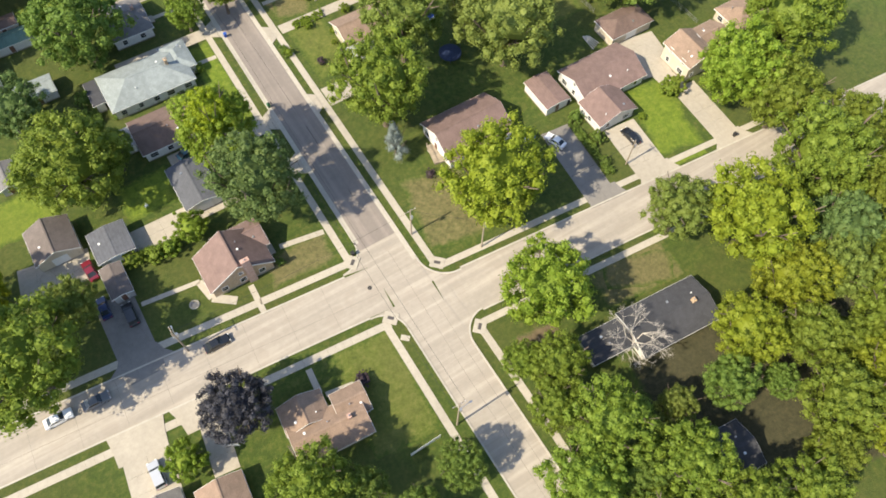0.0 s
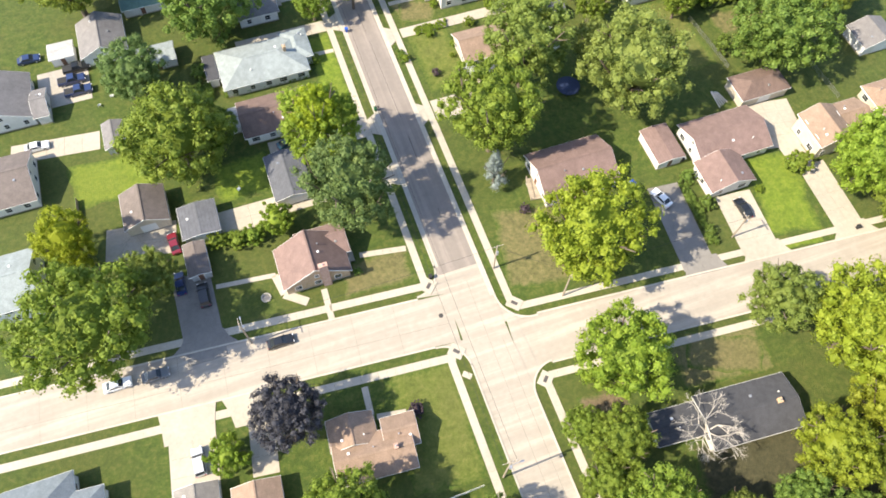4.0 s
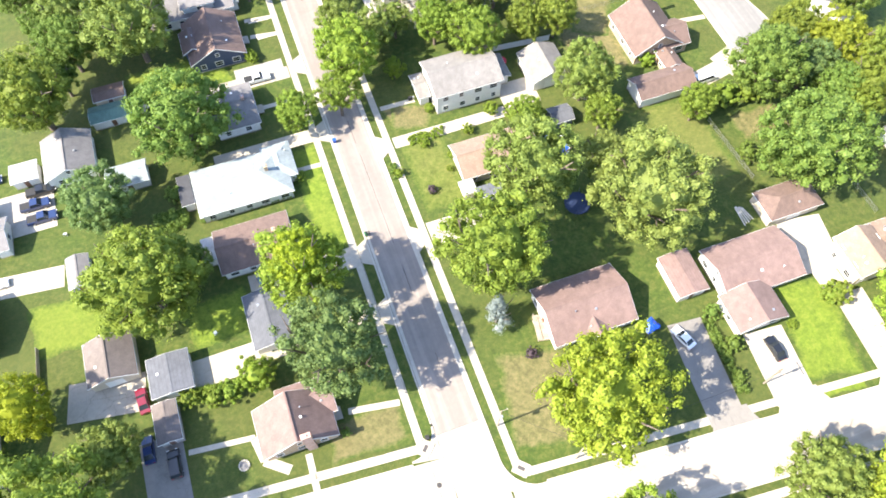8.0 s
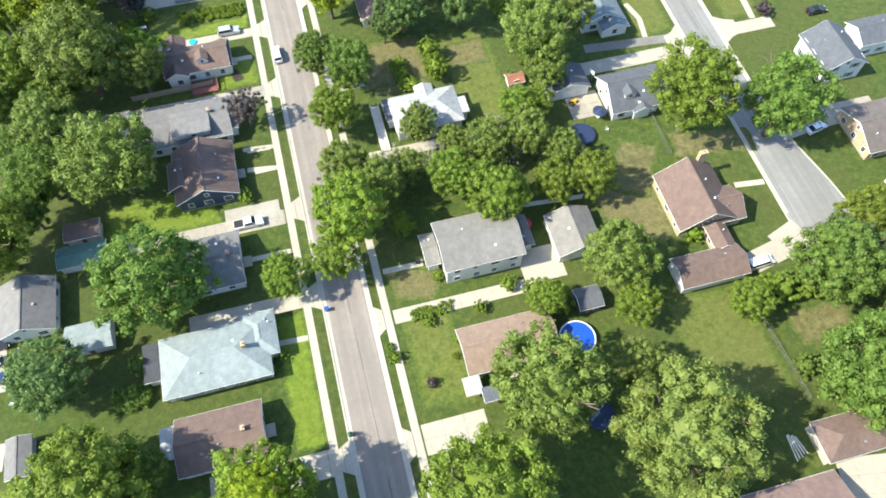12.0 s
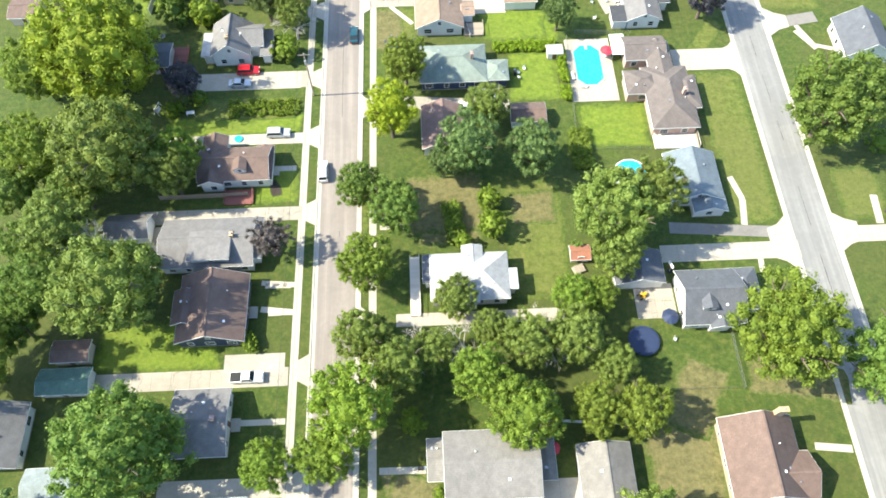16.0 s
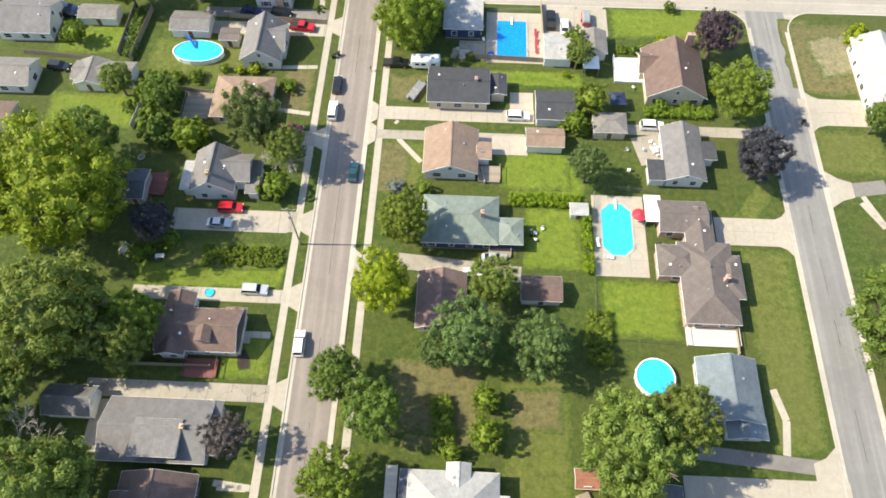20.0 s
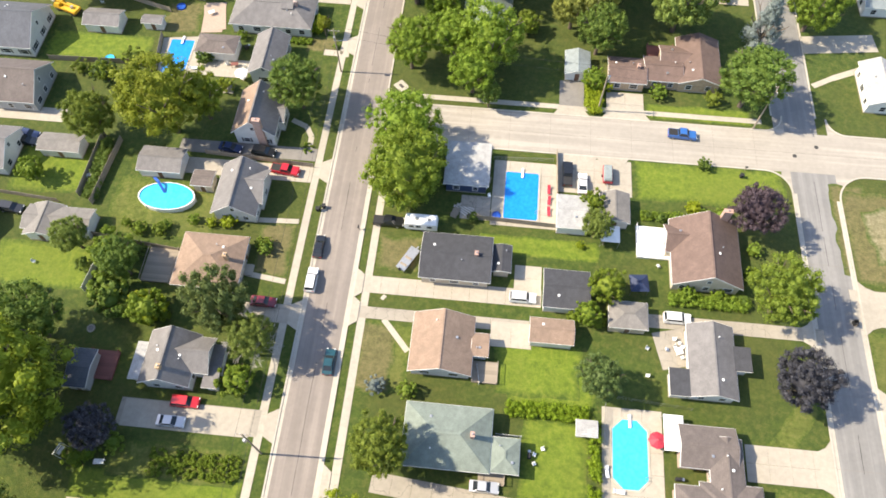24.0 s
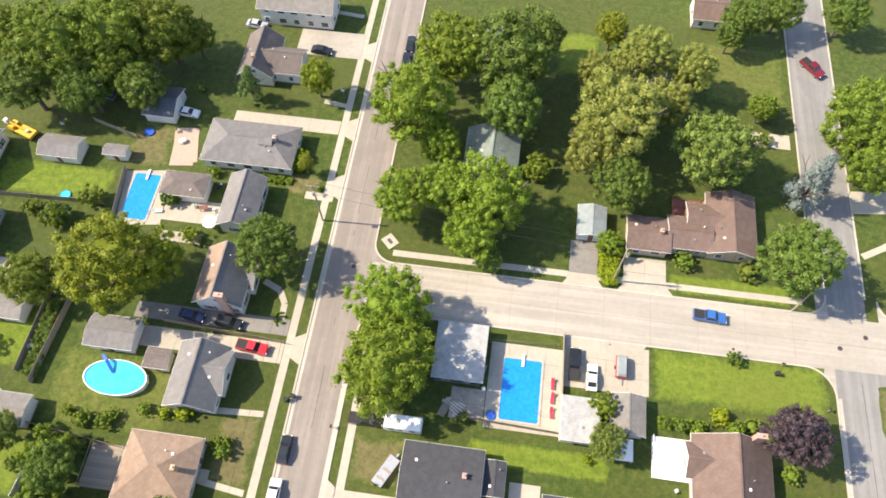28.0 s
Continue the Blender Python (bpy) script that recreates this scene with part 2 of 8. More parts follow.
brickwork("brick_tan", (0.4, 0.27, 0.16), (0.48, 0.34, 0.2), (0.5, 0.46, 0.4))
brickwork("brick_pink", (0.4, 0.24, 0.19), (0.46, 0.3, 0.24), (0.5, 0.45, 0.4))
brickwork("brick_red", (0.28, 0.1, 0.06), (0.34, 0.14, 0.09), (0.4, 0.36, 0.32))
plain("trim_white", (0.76, 0.75, 0.72), 0.5, spread=0.05)
plain("trim_dark", (0.08, 0.07, 0.065), 0.5)
plain("door_dark", (0.16, 0.08, 0.05), 0.45)
plain("metal_grey", (0.45, 0.46, 0.47), 0.4, 0.7)
plain("wood_weathered", (0.3, 0.25, 0.19), 0.85, spread=0.25)
plain("wood_red", (0.2, 0.075, 0.06), 0.8, spread=0.2)
plain("wood_pale", (0.62, 0.56, 0.48), 0.8, spread=0.12)
plain("bark", (0.13, 0.1, 0.075), 0.95, spread=0.35)
plain("bark_pale", (0.46, 0.42, 0.36), 0.9, spread=0.25)
plain("rubber", (0.02, 0.02, 0.021), 0.8)
plain("plastic_blue", (0.02, 0.09, 0.42), 0.4)
plain("plastic_red", (0.42, 0.03, 0.05), 0.6)
plain("plastic_yellow", (0.62, 0.36, 0.02), 0.5)
plain("plastic_white", (0.78, 0.78, 0.76), 0.45, spread=0.04)
plain("tar", (0.045, 0.042, 0.04), 0.8)
plain("plastic_green", (0.02, 0.13, 0.05), 0.5)
plain("joint", (0.21, 0.185, 0.155), 0.9)
plain("tarp_blue", (0.012, 0.07, 0.42), 0.5, spread=0.2)
plain("tarp_navy", (0.018, 0.03, 0.075), 0.6, spread=0.2)
m, nt, p, co = material("glass_dark", 0.06)
p.inputs["Base Color"].default_value = (0.025, 0.03, 0.035, 1)
for paint, c in (("white", (0.78, 0.78, 0.77)), ("silver", (0.5, 0.51, 0.53)), ("grey", (0.2, 0.21, 0.23)), ("black", (0.012, 0.013, 0.015)), ("navy", (0.02, 0.035, 0.1)),
                 ("blue", (0.03, 0.12, 0.36)), ("teal", (0.012, 0.06, 0.075)), ("red", (0.46, 0.012, 0.02)), ("maroon", (0.16, 0.012, 0.022))):
    m, nt, p, co = material("paint_" + paint, 0.28, 0.25 if paint in ("silver", "grey") else 0.0)
    p.inputs["Base Color"].default_value = (*c, 1)
    p.inputs["Coat Weight"].default_value = 0.6
m, nt, p, co = material("pool_water", 0.05)
f = noise_of(nt, 1.4, 4, 0.6, co)
nt.links.new(ramp_of(nt, f, (0.3, (0.006, 0.2, 0.62)), (0.7, (0.012, 0.27, 0.72))), p.inputs["Base Color"])
bumped(nt, p, noise_of(nt, 3.0, 2, 0.5, co), 0.1, 0.05)
m, nt, p, co = material("pool_water_pale", 0.05)
f = noise_of(nt, 1.4, 4, 0.6, co)
nt.links.new(ramp_of(nt, f, (0.3, (0.03, 0.42, 0.68)), (0.7, (0.06, 0.52, 0.76))), p.inputs["Base Color"])
bumped(nt, p, noise_of(nt, 3.0, 2, 0.5, co), 0.1, 0.05)


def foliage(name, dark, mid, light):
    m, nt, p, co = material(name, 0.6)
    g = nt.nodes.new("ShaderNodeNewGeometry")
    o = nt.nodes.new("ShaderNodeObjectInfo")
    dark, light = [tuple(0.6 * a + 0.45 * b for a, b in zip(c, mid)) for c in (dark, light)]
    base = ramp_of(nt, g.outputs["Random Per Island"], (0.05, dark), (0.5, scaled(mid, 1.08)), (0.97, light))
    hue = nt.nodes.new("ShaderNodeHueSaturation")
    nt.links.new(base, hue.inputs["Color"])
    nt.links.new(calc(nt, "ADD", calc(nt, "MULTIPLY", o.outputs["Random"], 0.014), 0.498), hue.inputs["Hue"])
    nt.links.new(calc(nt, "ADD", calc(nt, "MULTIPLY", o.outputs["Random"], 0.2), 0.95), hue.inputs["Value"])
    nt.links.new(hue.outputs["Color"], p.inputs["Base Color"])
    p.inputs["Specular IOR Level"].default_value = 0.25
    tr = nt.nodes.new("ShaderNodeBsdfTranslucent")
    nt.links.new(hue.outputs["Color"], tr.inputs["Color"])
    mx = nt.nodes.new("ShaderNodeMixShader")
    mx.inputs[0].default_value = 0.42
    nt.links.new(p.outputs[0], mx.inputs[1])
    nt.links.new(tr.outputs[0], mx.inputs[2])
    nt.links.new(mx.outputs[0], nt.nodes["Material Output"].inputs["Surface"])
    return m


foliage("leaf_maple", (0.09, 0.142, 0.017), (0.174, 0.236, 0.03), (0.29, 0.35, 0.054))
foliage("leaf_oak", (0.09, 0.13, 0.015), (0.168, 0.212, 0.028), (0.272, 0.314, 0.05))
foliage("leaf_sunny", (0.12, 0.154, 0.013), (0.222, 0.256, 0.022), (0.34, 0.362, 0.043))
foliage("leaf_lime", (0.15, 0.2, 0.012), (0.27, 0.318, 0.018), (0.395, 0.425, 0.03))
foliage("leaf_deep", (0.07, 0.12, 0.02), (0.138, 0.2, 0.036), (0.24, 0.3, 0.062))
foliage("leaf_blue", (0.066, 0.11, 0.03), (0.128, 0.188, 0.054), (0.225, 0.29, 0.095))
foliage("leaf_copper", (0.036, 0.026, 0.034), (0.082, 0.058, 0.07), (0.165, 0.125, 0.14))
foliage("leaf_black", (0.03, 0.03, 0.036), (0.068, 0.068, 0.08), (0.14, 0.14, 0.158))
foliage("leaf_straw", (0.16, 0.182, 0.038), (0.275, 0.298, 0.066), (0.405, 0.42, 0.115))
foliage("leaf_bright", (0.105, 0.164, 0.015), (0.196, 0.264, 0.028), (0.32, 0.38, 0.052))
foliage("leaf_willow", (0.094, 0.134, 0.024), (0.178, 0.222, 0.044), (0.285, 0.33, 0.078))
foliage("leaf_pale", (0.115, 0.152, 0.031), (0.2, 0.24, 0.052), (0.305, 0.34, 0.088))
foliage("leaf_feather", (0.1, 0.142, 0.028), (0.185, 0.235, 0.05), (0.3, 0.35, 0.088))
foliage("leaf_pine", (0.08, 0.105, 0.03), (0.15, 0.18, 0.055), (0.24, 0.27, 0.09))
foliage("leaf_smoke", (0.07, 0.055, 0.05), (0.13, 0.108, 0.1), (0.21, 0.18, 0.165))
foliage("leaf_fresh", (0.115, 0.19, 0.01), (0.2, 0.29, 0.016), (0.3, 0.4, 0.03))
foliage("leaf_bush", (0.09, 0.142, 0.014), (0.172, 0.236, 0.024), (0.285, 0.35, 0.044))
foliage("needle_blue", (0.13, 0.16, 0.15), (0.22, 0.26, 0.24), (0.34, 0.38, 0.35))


# ---- building blocks ----
def mesh_of(name, bm):
    me = bpy.data.meshes.new(name)
    bm.to_mesh(me)
    bm.free()
    return me


def part(name, bm, mat, parent=None, label=""):
    ob = new(name, mesh_of(name, bm))
    ob.data.materials.append(MATS[mat])
    if parent:
        ob.parent = parent
    return tagged(ob, label)


def box(bm, x, y, z, w, d, h, turn=0.0, bevel=0.0):
    """A box with its base's middle at x, y, z."""
    r = bmesh.ops.create_cube(bm, size=1.0)
    m = pose(x, y, z + h / 2, 0, 0, turn) @ Matrix.Diagonal((w, d, h, 1))
    bmesh.ops.transform(bm, matrix=m, verts=r["verts"])
    if bevel:
        edges = {e for v in r["verts"] for e in v.link_edges}
        bmesh.ops.bevel(bm, geom=list(edges), offset=bevel, segments=2, affect="EDGES")
    return bm


def rod(bm, a, b, ra, rb, n=8):
    """A tapered round bar from a to b."""
    a, b = Vector(a), Vector(b)
    m = Matrix.Translation((a + b) / 2) @ (b - a).to_track_quat("Z", "Y").to_matrix().to_4x4()
    bmesh.ops.create_cone(bm, cap_ends=True, segments=n, radius1=ra, radius2=rb, depth=(b - a).length, matrix=m)
    return bm


def holder(name, x, y, z=0.0, turn=0.0):
    ob = new(name)
    ob.matrix_basis = pose(x, y, z, 0, 0, turn)
    ob.empty_display_size = 0.5
    return ob


# ---- ground ----
bm = bmesh.new()
bmesh.ops.create_grid(bm, x_segments=40, y_segments=40, size=2000)
ground = part("ground", bm, "grass")
tagged(ground, "mown and rough grass yards with dry patches", "ground", kind="structure")


def strip(bm, x0, y0, x1, y1, width, z0, z1):
    """A slab along a line."""
    d = Vector((x1 - x0, y1 - y0))
    box(bm, (x0 + x1) / 2, (y0 + y1) / 2, z0, d.length, width, z1 - z0, math.degrees(math.atan2(d.y, d.x)))


def corner(bm, cx, cy, r, a0, a1, ox, oy, z):
    """The rounded corner of a road: the ground between an arc round cx, cy and the outer corner ox, oy."""
    n = 10
    arc = [bm.verts.new((cx + r * math.cos(radians(a0 + (a1 - a0) * i / n)), cy + r * math.sin(radians(a0 + (a1 - a0) * i / n)), z)) for i in range(n + 1)]
    o = bm.verts.new((ox, oy, z))
    for i in range(n):
        f = bm.faces.new((o, arc[i], arc[i + 1]))
        f.normal_update()
        if f.normal.z < 0:
            f.normal_flip()


def kerb_arc(bm, cx, cy, r, a0, a1, width=0.3, h=0.13):
    n = 12
    ring = []
    for i in range(n + 1):
        a = radians(a0 + (a1 - a0) * i / n)
        c, s = math.cos(a), math.sin(a)
        ring.append([bm.verts.new((cx + q * c, cy + q * s, z)) for q, z in ((r, 0.0), (r, h), (r - width, h), (r - width, 0.0))])
    for u, v in zip(ring, ring[1:]):
        for k in range(3):
            bm.faces.new((u[k], u[k + 1], v[k + 1], v[k]))


ROAD_W, ROAD_E = -3.7, 4.4          # kerb lines of the main street
RIGHT_W, RIGHT_E = 84.2, 92.6       # kerb lines of the street to the east
CROSS_S, CROSS_N = 216.0, 225.4     # kerb lines of the northern cross street
SLOPE = math.tan(radians(-4.8))     # the southern cross street runs askew


def west_n(x):
    return 7.3 + (x + 8.7) * SLOPE


def west_s(x):
    return -1.9 + (x + 8.7) * SLOPE


def east_n(x):
    return -2.0 + (x - 10.0) * SLOPE


def east_s(x):
    return -11.0 + (x - 10.0) * SLOPE


bm = bmesh.new()
box(bm, (ROAD_W + ROAD_E) / 2, 210.7, -0.1, ROAD_E - ROAD_W, 400, 0.125)
for cx, cy, a0, a1, ox, oy in ((ROAD_E + 4, CROSS_S - 4, 90, 180, ROAD_E, CROSS_S), (ROAD_E + 4, CROSS_N + 4, 180, 270, ROAD_E, CROSS_N)):
    corner(bm, cx, cy, abs(cx - ox), a0, a1, ox, oy, 0.024)
tagged(part("road_main", bm, "road_main"), "worn pinkish-grey street with tarred joints", "road", kind="structure")
bm = bmesh.new()
box(bm, (ROAD_W + ROAD_E) / 2, -94.65, -0.1, ROAD_E - ROAD_W, 210.7, 0.125)
for cx, cy, a0, a1, ox, oy in ((ROAD_W - 5, west_n(-9) + 5.4, 270, 360, ROAD_W, west_n(-3.7)), (ROAD_W - 5, west_s(-9) - 5.2, 0, 90, ROAD_W, west_s(-3.7)),
                               (ROAD_E + 6, east_n(10) + 5.6, 180, 270, ROAD_E, east_n(4.4)), (ROAD_E + 5, east_s(10) - 4.6, 90, 180, ROAD_E, east_s(4.4))):
    corner(bm, cx, cy, abs(cx - ox), a0, a1, ox, oy, 0.024)
tagged(part("road_crossing", bm, "road_concrete"), "pale tan street and crossing with tarred joints", "road", kind="structure")

bm = bmesh.new()
strip(bm, -400, (west_n(-400) + west_s(-400)) / 2, ROAD_W, (west_n(-3.7) + west_s(-3.7)) / 2, 9.2, -0.1, 0.02)
strip(bm, ROAD_E, (east_n(4.4) + east_s(4.4)) / 2, 400, (east_n(400) + east_s(400)) / 2, 9.0, -0.1, 0.02)
tagged(part("road_south", bm, "road_concrete"), "pale concrete cross street with tree shadows", "road", kind="structure")
bm = bmesh.new()
box(bm, 205, (CROSS_S + CROSS_N) / 2, -0.1, 401, CROSS_N - CROSS_S, 0.12)
for cx, cy, a0, a1, ox, oy in ((RIGHT_W - 5, CROSS_S - 5, 0, 90, RIGHT_W, CROSS_S), (RIGHT_E + 6, CROSS_S - 6, 90, 180, RIGHT_E, CROSS_S),
                               (RIGHT_W - 4, CROSS_N + 4, 270, 360, RIGHT_W, CROSS_N), (RIGHT_E + 4, CROSS_N + 4, 180, 270, RIGHT_E, CROSS_N)):
    corner(bm, cx, cy, abs(cx - ox), a0, a1, ox, oy, 0.018)
tagged(part("road_north", bm, "road_pale"), "pale concrete cross street", "road", kind="structure")
bm = bmesh.new()
box(bm, (RIGHT_W + RIGHT_E) / 2, 138.5, -0.1, RIGHT_E - RIGHT_W, 155, 0.115)
bm.faces.new([bm.verts.new((x, y, 0.015)) for x, y in ((RIGHT_E, 61), (97.0, 61), (97.0, 67), (95.8, 75), (94.0, 83), (RIGHT_E, 90))])
box(bm, (RIGHT_W + RIGHT_E) / 2 - 2, CROSS_N + 150, -0.1, RIGHT_E - RIGHT_W, 300, 0.115)
tagged(part("road_east", bm, "road_grey"), "grey concrete street with pale tyre tracks", "road", kind="structure")

bm = bmesh.new()
for x, side in ((ROAD_W, -1), (ROAD_E, 1)):
    spans = ((-230, west_s(-9) - 5), (west_n(-9) + 5, 420)) if side < 0 else ((-230, east_s(10) - 4.6), (east_n(10) + 5.6, CROSS_S - 4), (CROSS_N + 4, 420))
    for y0, y1 in spans:
        strip(bm, x + side * 0.15, y0, x + side * 0.15, y1, 0.3, 0, 0.13)
for fn, x0, x1 in ((west_n, -300, -8.7), (west_s, -300, -8.7), (east_n, 10.4, 300), (east_s, 9.4, 300)):
    off = 0.15 if fn in (west_n, east_n) else -0.15
    strip(bm, x0, fn(x0) + off, x1, fn(x1) + off, 0.3, 0, 0.13)
for y, spans in ((CROSS_S - 0.15, ((8.4, RIGHT_W - 5), (RIGHT_E + 6, 350))), (CROSS_N + 0.15, ((8.4, RIGHT_W - 4), (RIGHT_E + 4, 350)))):
    for x0, x1 in spans:
        strip(bm, x0, y, x1, y, 0.3, 0, 0.13)
for x, y0, y1 in ((RIGHT_W - 0.15, 66.5, CROSS_S - 5), (RIGHT_E + 0.15, 90, CROSS_S - 6), (RIGHT_W - 2.15, CROSS_N + 4, 420), (RIGHT_E - 1.85, CROSS_N + 4, 420)):
    strip(bm, x, y0, x, y1, 0.3, 0, 0.13)
for a, b in (((92.75, 90), (94.15, 83)), ((94.15, 83), (95.95, 75)), ((95.95, 75), (97.15, 67)), ((97.15, 67), (97.15, 61))):
    strip(bm, *a, *b, 0.3, 0, 0.13)
for cx, cy, r, a0, a1 in ((ROAD_W - 5, west_n(-9) + 5.4, 5, 270, 360), (ROAD_W - 5, west_s(-9) - 5.2, 5, 0, 90), (ROAD_E + 6, east_n(10) + 5.6, 6, 180, 270), (ROAD_E + 5, east_s(10) - 4.6, 5, 90, 180),
                          (ROAD_E + 4, CROSS_S - 4, 4, 90, 180), (ROAD_E + 4, CROSS_N + 4, 4, 180, 270), (RIGHT_W - 5, CROSS_S - 5, 5, 0, 90), (RIGHT_E + 6, CROSS_S - 6, 6, 90, 180),
                          (RIGHT_W - 4, CROSS_N + 4, 4, 270, 360), (RIGHT_E + 4, CROSS_N + 4, 4, 180, 270)):
    kerb_arc(bm, cx, cy, r, a0, a1)
tagged(part("kerb", bm, "kerb_stone"), "low pale concrete kerbs along the streets", "kerb", kind="structure")
for x, y0, y1 in ((ROAD_W + 0.32, west_n(-9) + 5, 300), (ROAD_E - 0.32, east_n(10) + 6, CROSS_S - 4), (RIGHT_W + 0.32, 70, CROSS_S - 5), (RIGHT_E - 0.32, 90, CROSS_S - 6)):
    bm = bmesh.new()
    strip(bm, x, y0, x, y1, 0.6, 0.0, 0.028)
    tagged(part("gutter", bm, "kerb_stone"), "flat pale concrete gutter along a kerb", "gutter", kind="structure")


def pavement(label, x0, y0, x1, y1, width, slab=1.5):
    """A walk of separate concrete slabs."""
    way = Vector((x1 - x0, y1 - y0))
    n = max(1, round(way.length / slab))
    turn = math.degrees(math.atan2(way.y, way.x))
    walkway = holder("pavement", x0, y0, 0, turn)
    tagged(walkway, label, "pavement", kind="structure")
    size = way.length / n
    bm = bmesh.new()
    box(bm, 0, 0, -0.05, size - 0.018, width, 0.095)
    me = mesh_of("slab", bm)
    me.materials.append(MATS["walk_concrete"])
    if n <= 60:
        for i in range(n):
            s = new("slab", me)
            s.parent = walkway
            s.location = ((i + 0.5) * size, 0, 0.002 * (i % 3))
    else:
        bm = bmesh.new()
        for i in range(n):
            box(bm, (i + 0.5) * size, 0, -0.05 + 0.002 * (i % 3), size - 0.018, width, 0.095)
        tagged(part("slabs", bm, "walk_concrete", walkway), kind="stuff")


# ---- houses ----
def roof_mesh(w, d, rise, kind, over, thick=0.16):
    """A roof whose eaves' undersides lie at z = 0, over a plan of w by d."""
    bm = bmesh.new()
    a, c = w / 2 + over, d / 2 + over
    if kind == "flat":
        box(bm, 0, 0, 0, 2 * a, 2 * c, thick + 0.1)
        return bm
    low = [(-a, -c, 0), (a, -c, 0), (a, c, 0), (-a, c, 0)]
    if kind == "gx":
        top = [(-a, 0, rise), (a, 0, rise)]
        quads = ((0, 1, 5, 4), (2, 3, 4, 5))
    elif kind == "gy":
        top = [(0, -c, rise), (0, c, rise)]
        quads = ((1, 2, 5, 4), (3, 0, 4, 5))
    else:
        e = min(a, c)
        top = [(-(a - e), -(c - e), rise), (a - e, c - e, rise)]
        if abs(a - c) < 0.05:
            top = [(-0.05, 0, rise), (0.05, 0, rise)]
        quads = ((0, 1, 5, 4), (2, 3, 4, 5), (3, 0, 4), (1, 2, 5)) if a >= c else ((1, 2, 5, 4), (3, 0, 4, 5), (0, 1, 4), (2, 3, 5))
    pts = low + top
    up = [bm.verts.new((x, y, z + thick)) for x, y, z in pts]
    down = [bm.verts.new(p) for p in pts]
    for q in quads:
        bm.faces.new([up[i] for i in q])
        bm.faces.new([down[i] for i in reversed(q)])
    rim = [e for e in bm.edges if len(e.link_faces) == 1 and e.verts[0] in up]
    for e in rim:
        i, j = up.index(e.verts[0]), up.index(e.verts[1])
        bm.faces.new((up[i], down[i], down[j], up[j]))
    bmesh.ops.recalc_face_normals(bm, faces=bm.faces)
    return bm


def add_fascia(parent, w, d, rise, kind, over):
    """White boards along eaves and verges."""
    a, c = w / 2 + over + 0.02, d / 2 + over + 0.02
    for s in (-1, 1):
        if kind != "gy":
            part("fascia_board", box(bmesh.new(), 0, s * c, -0.06, 2 * a, 0.05, 0.17), "trim_white", parent)
        if kind != "gx":
            part("fascia_board", box(bmesh.new(), s * a, 0, -0.06, 0.05, 2 * c, 0.17), "trim_white", parent)
        if kind in ("gx", "gy"):
            for t in (-1, 1):
                ends = ((t * a, s * c, 0.02), (t * a, 0, rise + 0.02)) if kind == "gx" else ((s * a, t * c, 0.02), (0, t * c, rise + 0.02))
                part("verge_board", bar(bmesh.new(), *ends, 0.06, 0.17), "trim_white", parent)


def bar(bm, a, b, w, h):
    """A square bar from a to b."""
    a, b = Vector(a), Vector(b)
    r = bmesh.ops.create_cube(bm, size=1.0)
    m = Matrix.Translation((a + b) / 2) @ (b - a).to_track_quat("X", "Z").to_matrix().to_4x4() @ Matrix.Diagonal(((b - a).length, w, h, 1))
    bmesh.ops.transform(bm, matrix=m, verts=r["verts"])
    return bm


def wall_mesh(w, d, h, rise, kind):
    """Four walls up to the eaves, with gables."""
    bm = bmesh.new()
    a, c = w / 2, d / 2
    lo = [bm.verts.new(p) for p in ((-a, -c, 0), (a, -c, 0), (a, c, 0), (-a, c, 0))]
    hi = [bm.verts.new((v.co.x, v.co.y, h)) for v in lo]
    for i in range(4):
        j = (i + 1) % 4
        bm.faces.new((lo[i], lo[j], hi[j], hi[i]))
    if kind == "gx":
        t = [bm.verts.new((s * a, 0, h + rise)) for s in (-1, 1)]
        bm.faces.new((hi[3], hi[0], t[0]))
        bm.faces.new((hi[1], hi[2], t[1]))
    elif kind == "gy":
        t = [bm.verts.new((0, s * c, h + rise)) for s in (-1, 1)]
        bm.faces.new((hi[0], hi[1], t[0]))
        bm.faces.new((hi[2], hi[3], t[1]))
    bm.faces.new(list(reversed(hi))) if kind == "flat" else None
    return bm


SHARED = {}


def shared(key, maker, mat):
    if key not in SHARED:
        me = mesh_of(key[0], maker())
        me.materials.append(MATS[mat])
        SHARED[key] = me
    return SHARED[key]


def frame_mesh(w, h):
    bm = bmesh.new()
    for s in (-1, 1):
        box(bm, s * (w / 2 + 0.04), 0, -0.08, 0.1, 0.1, h + 0.16)
        box(bm, 0, 0, h / 2 - 0.04 + s * (h / 2 + 0.04), w, 0.1, 0.1)
    box(bm, 0, 0, h / 2 - 0.03, w, 0.07, 0.05)
    return bm


def add_window(parent, x, y, z, turn, w=0.95, h=1.15, shutters=None):
    f = new("window", shared(("window_frame", w, h), lambda: frame_mesh(w, h), "trim_white"))
    f.parent = parent
    f.matrix_basis = pose(x, y, z, 0, 0, turn)
    g = new("pane", shared(("pane", w, h), lambda: box(bmesh.new(), 0, 0, 0, w, 0.04, h), "glass_dark"))
    g.parent = f
    if shutters:
        for s in (-1, 1):
            q = new("shutter", shared(("shutter", w, h, shutters), lambda: box(bmesh.new(), 0, 0, -0.05, 0.36, 0.06, h + 0.1), shutters))
            q.parent = f
            q.location = (s * (w / 2 + 0.3), 0, 0)


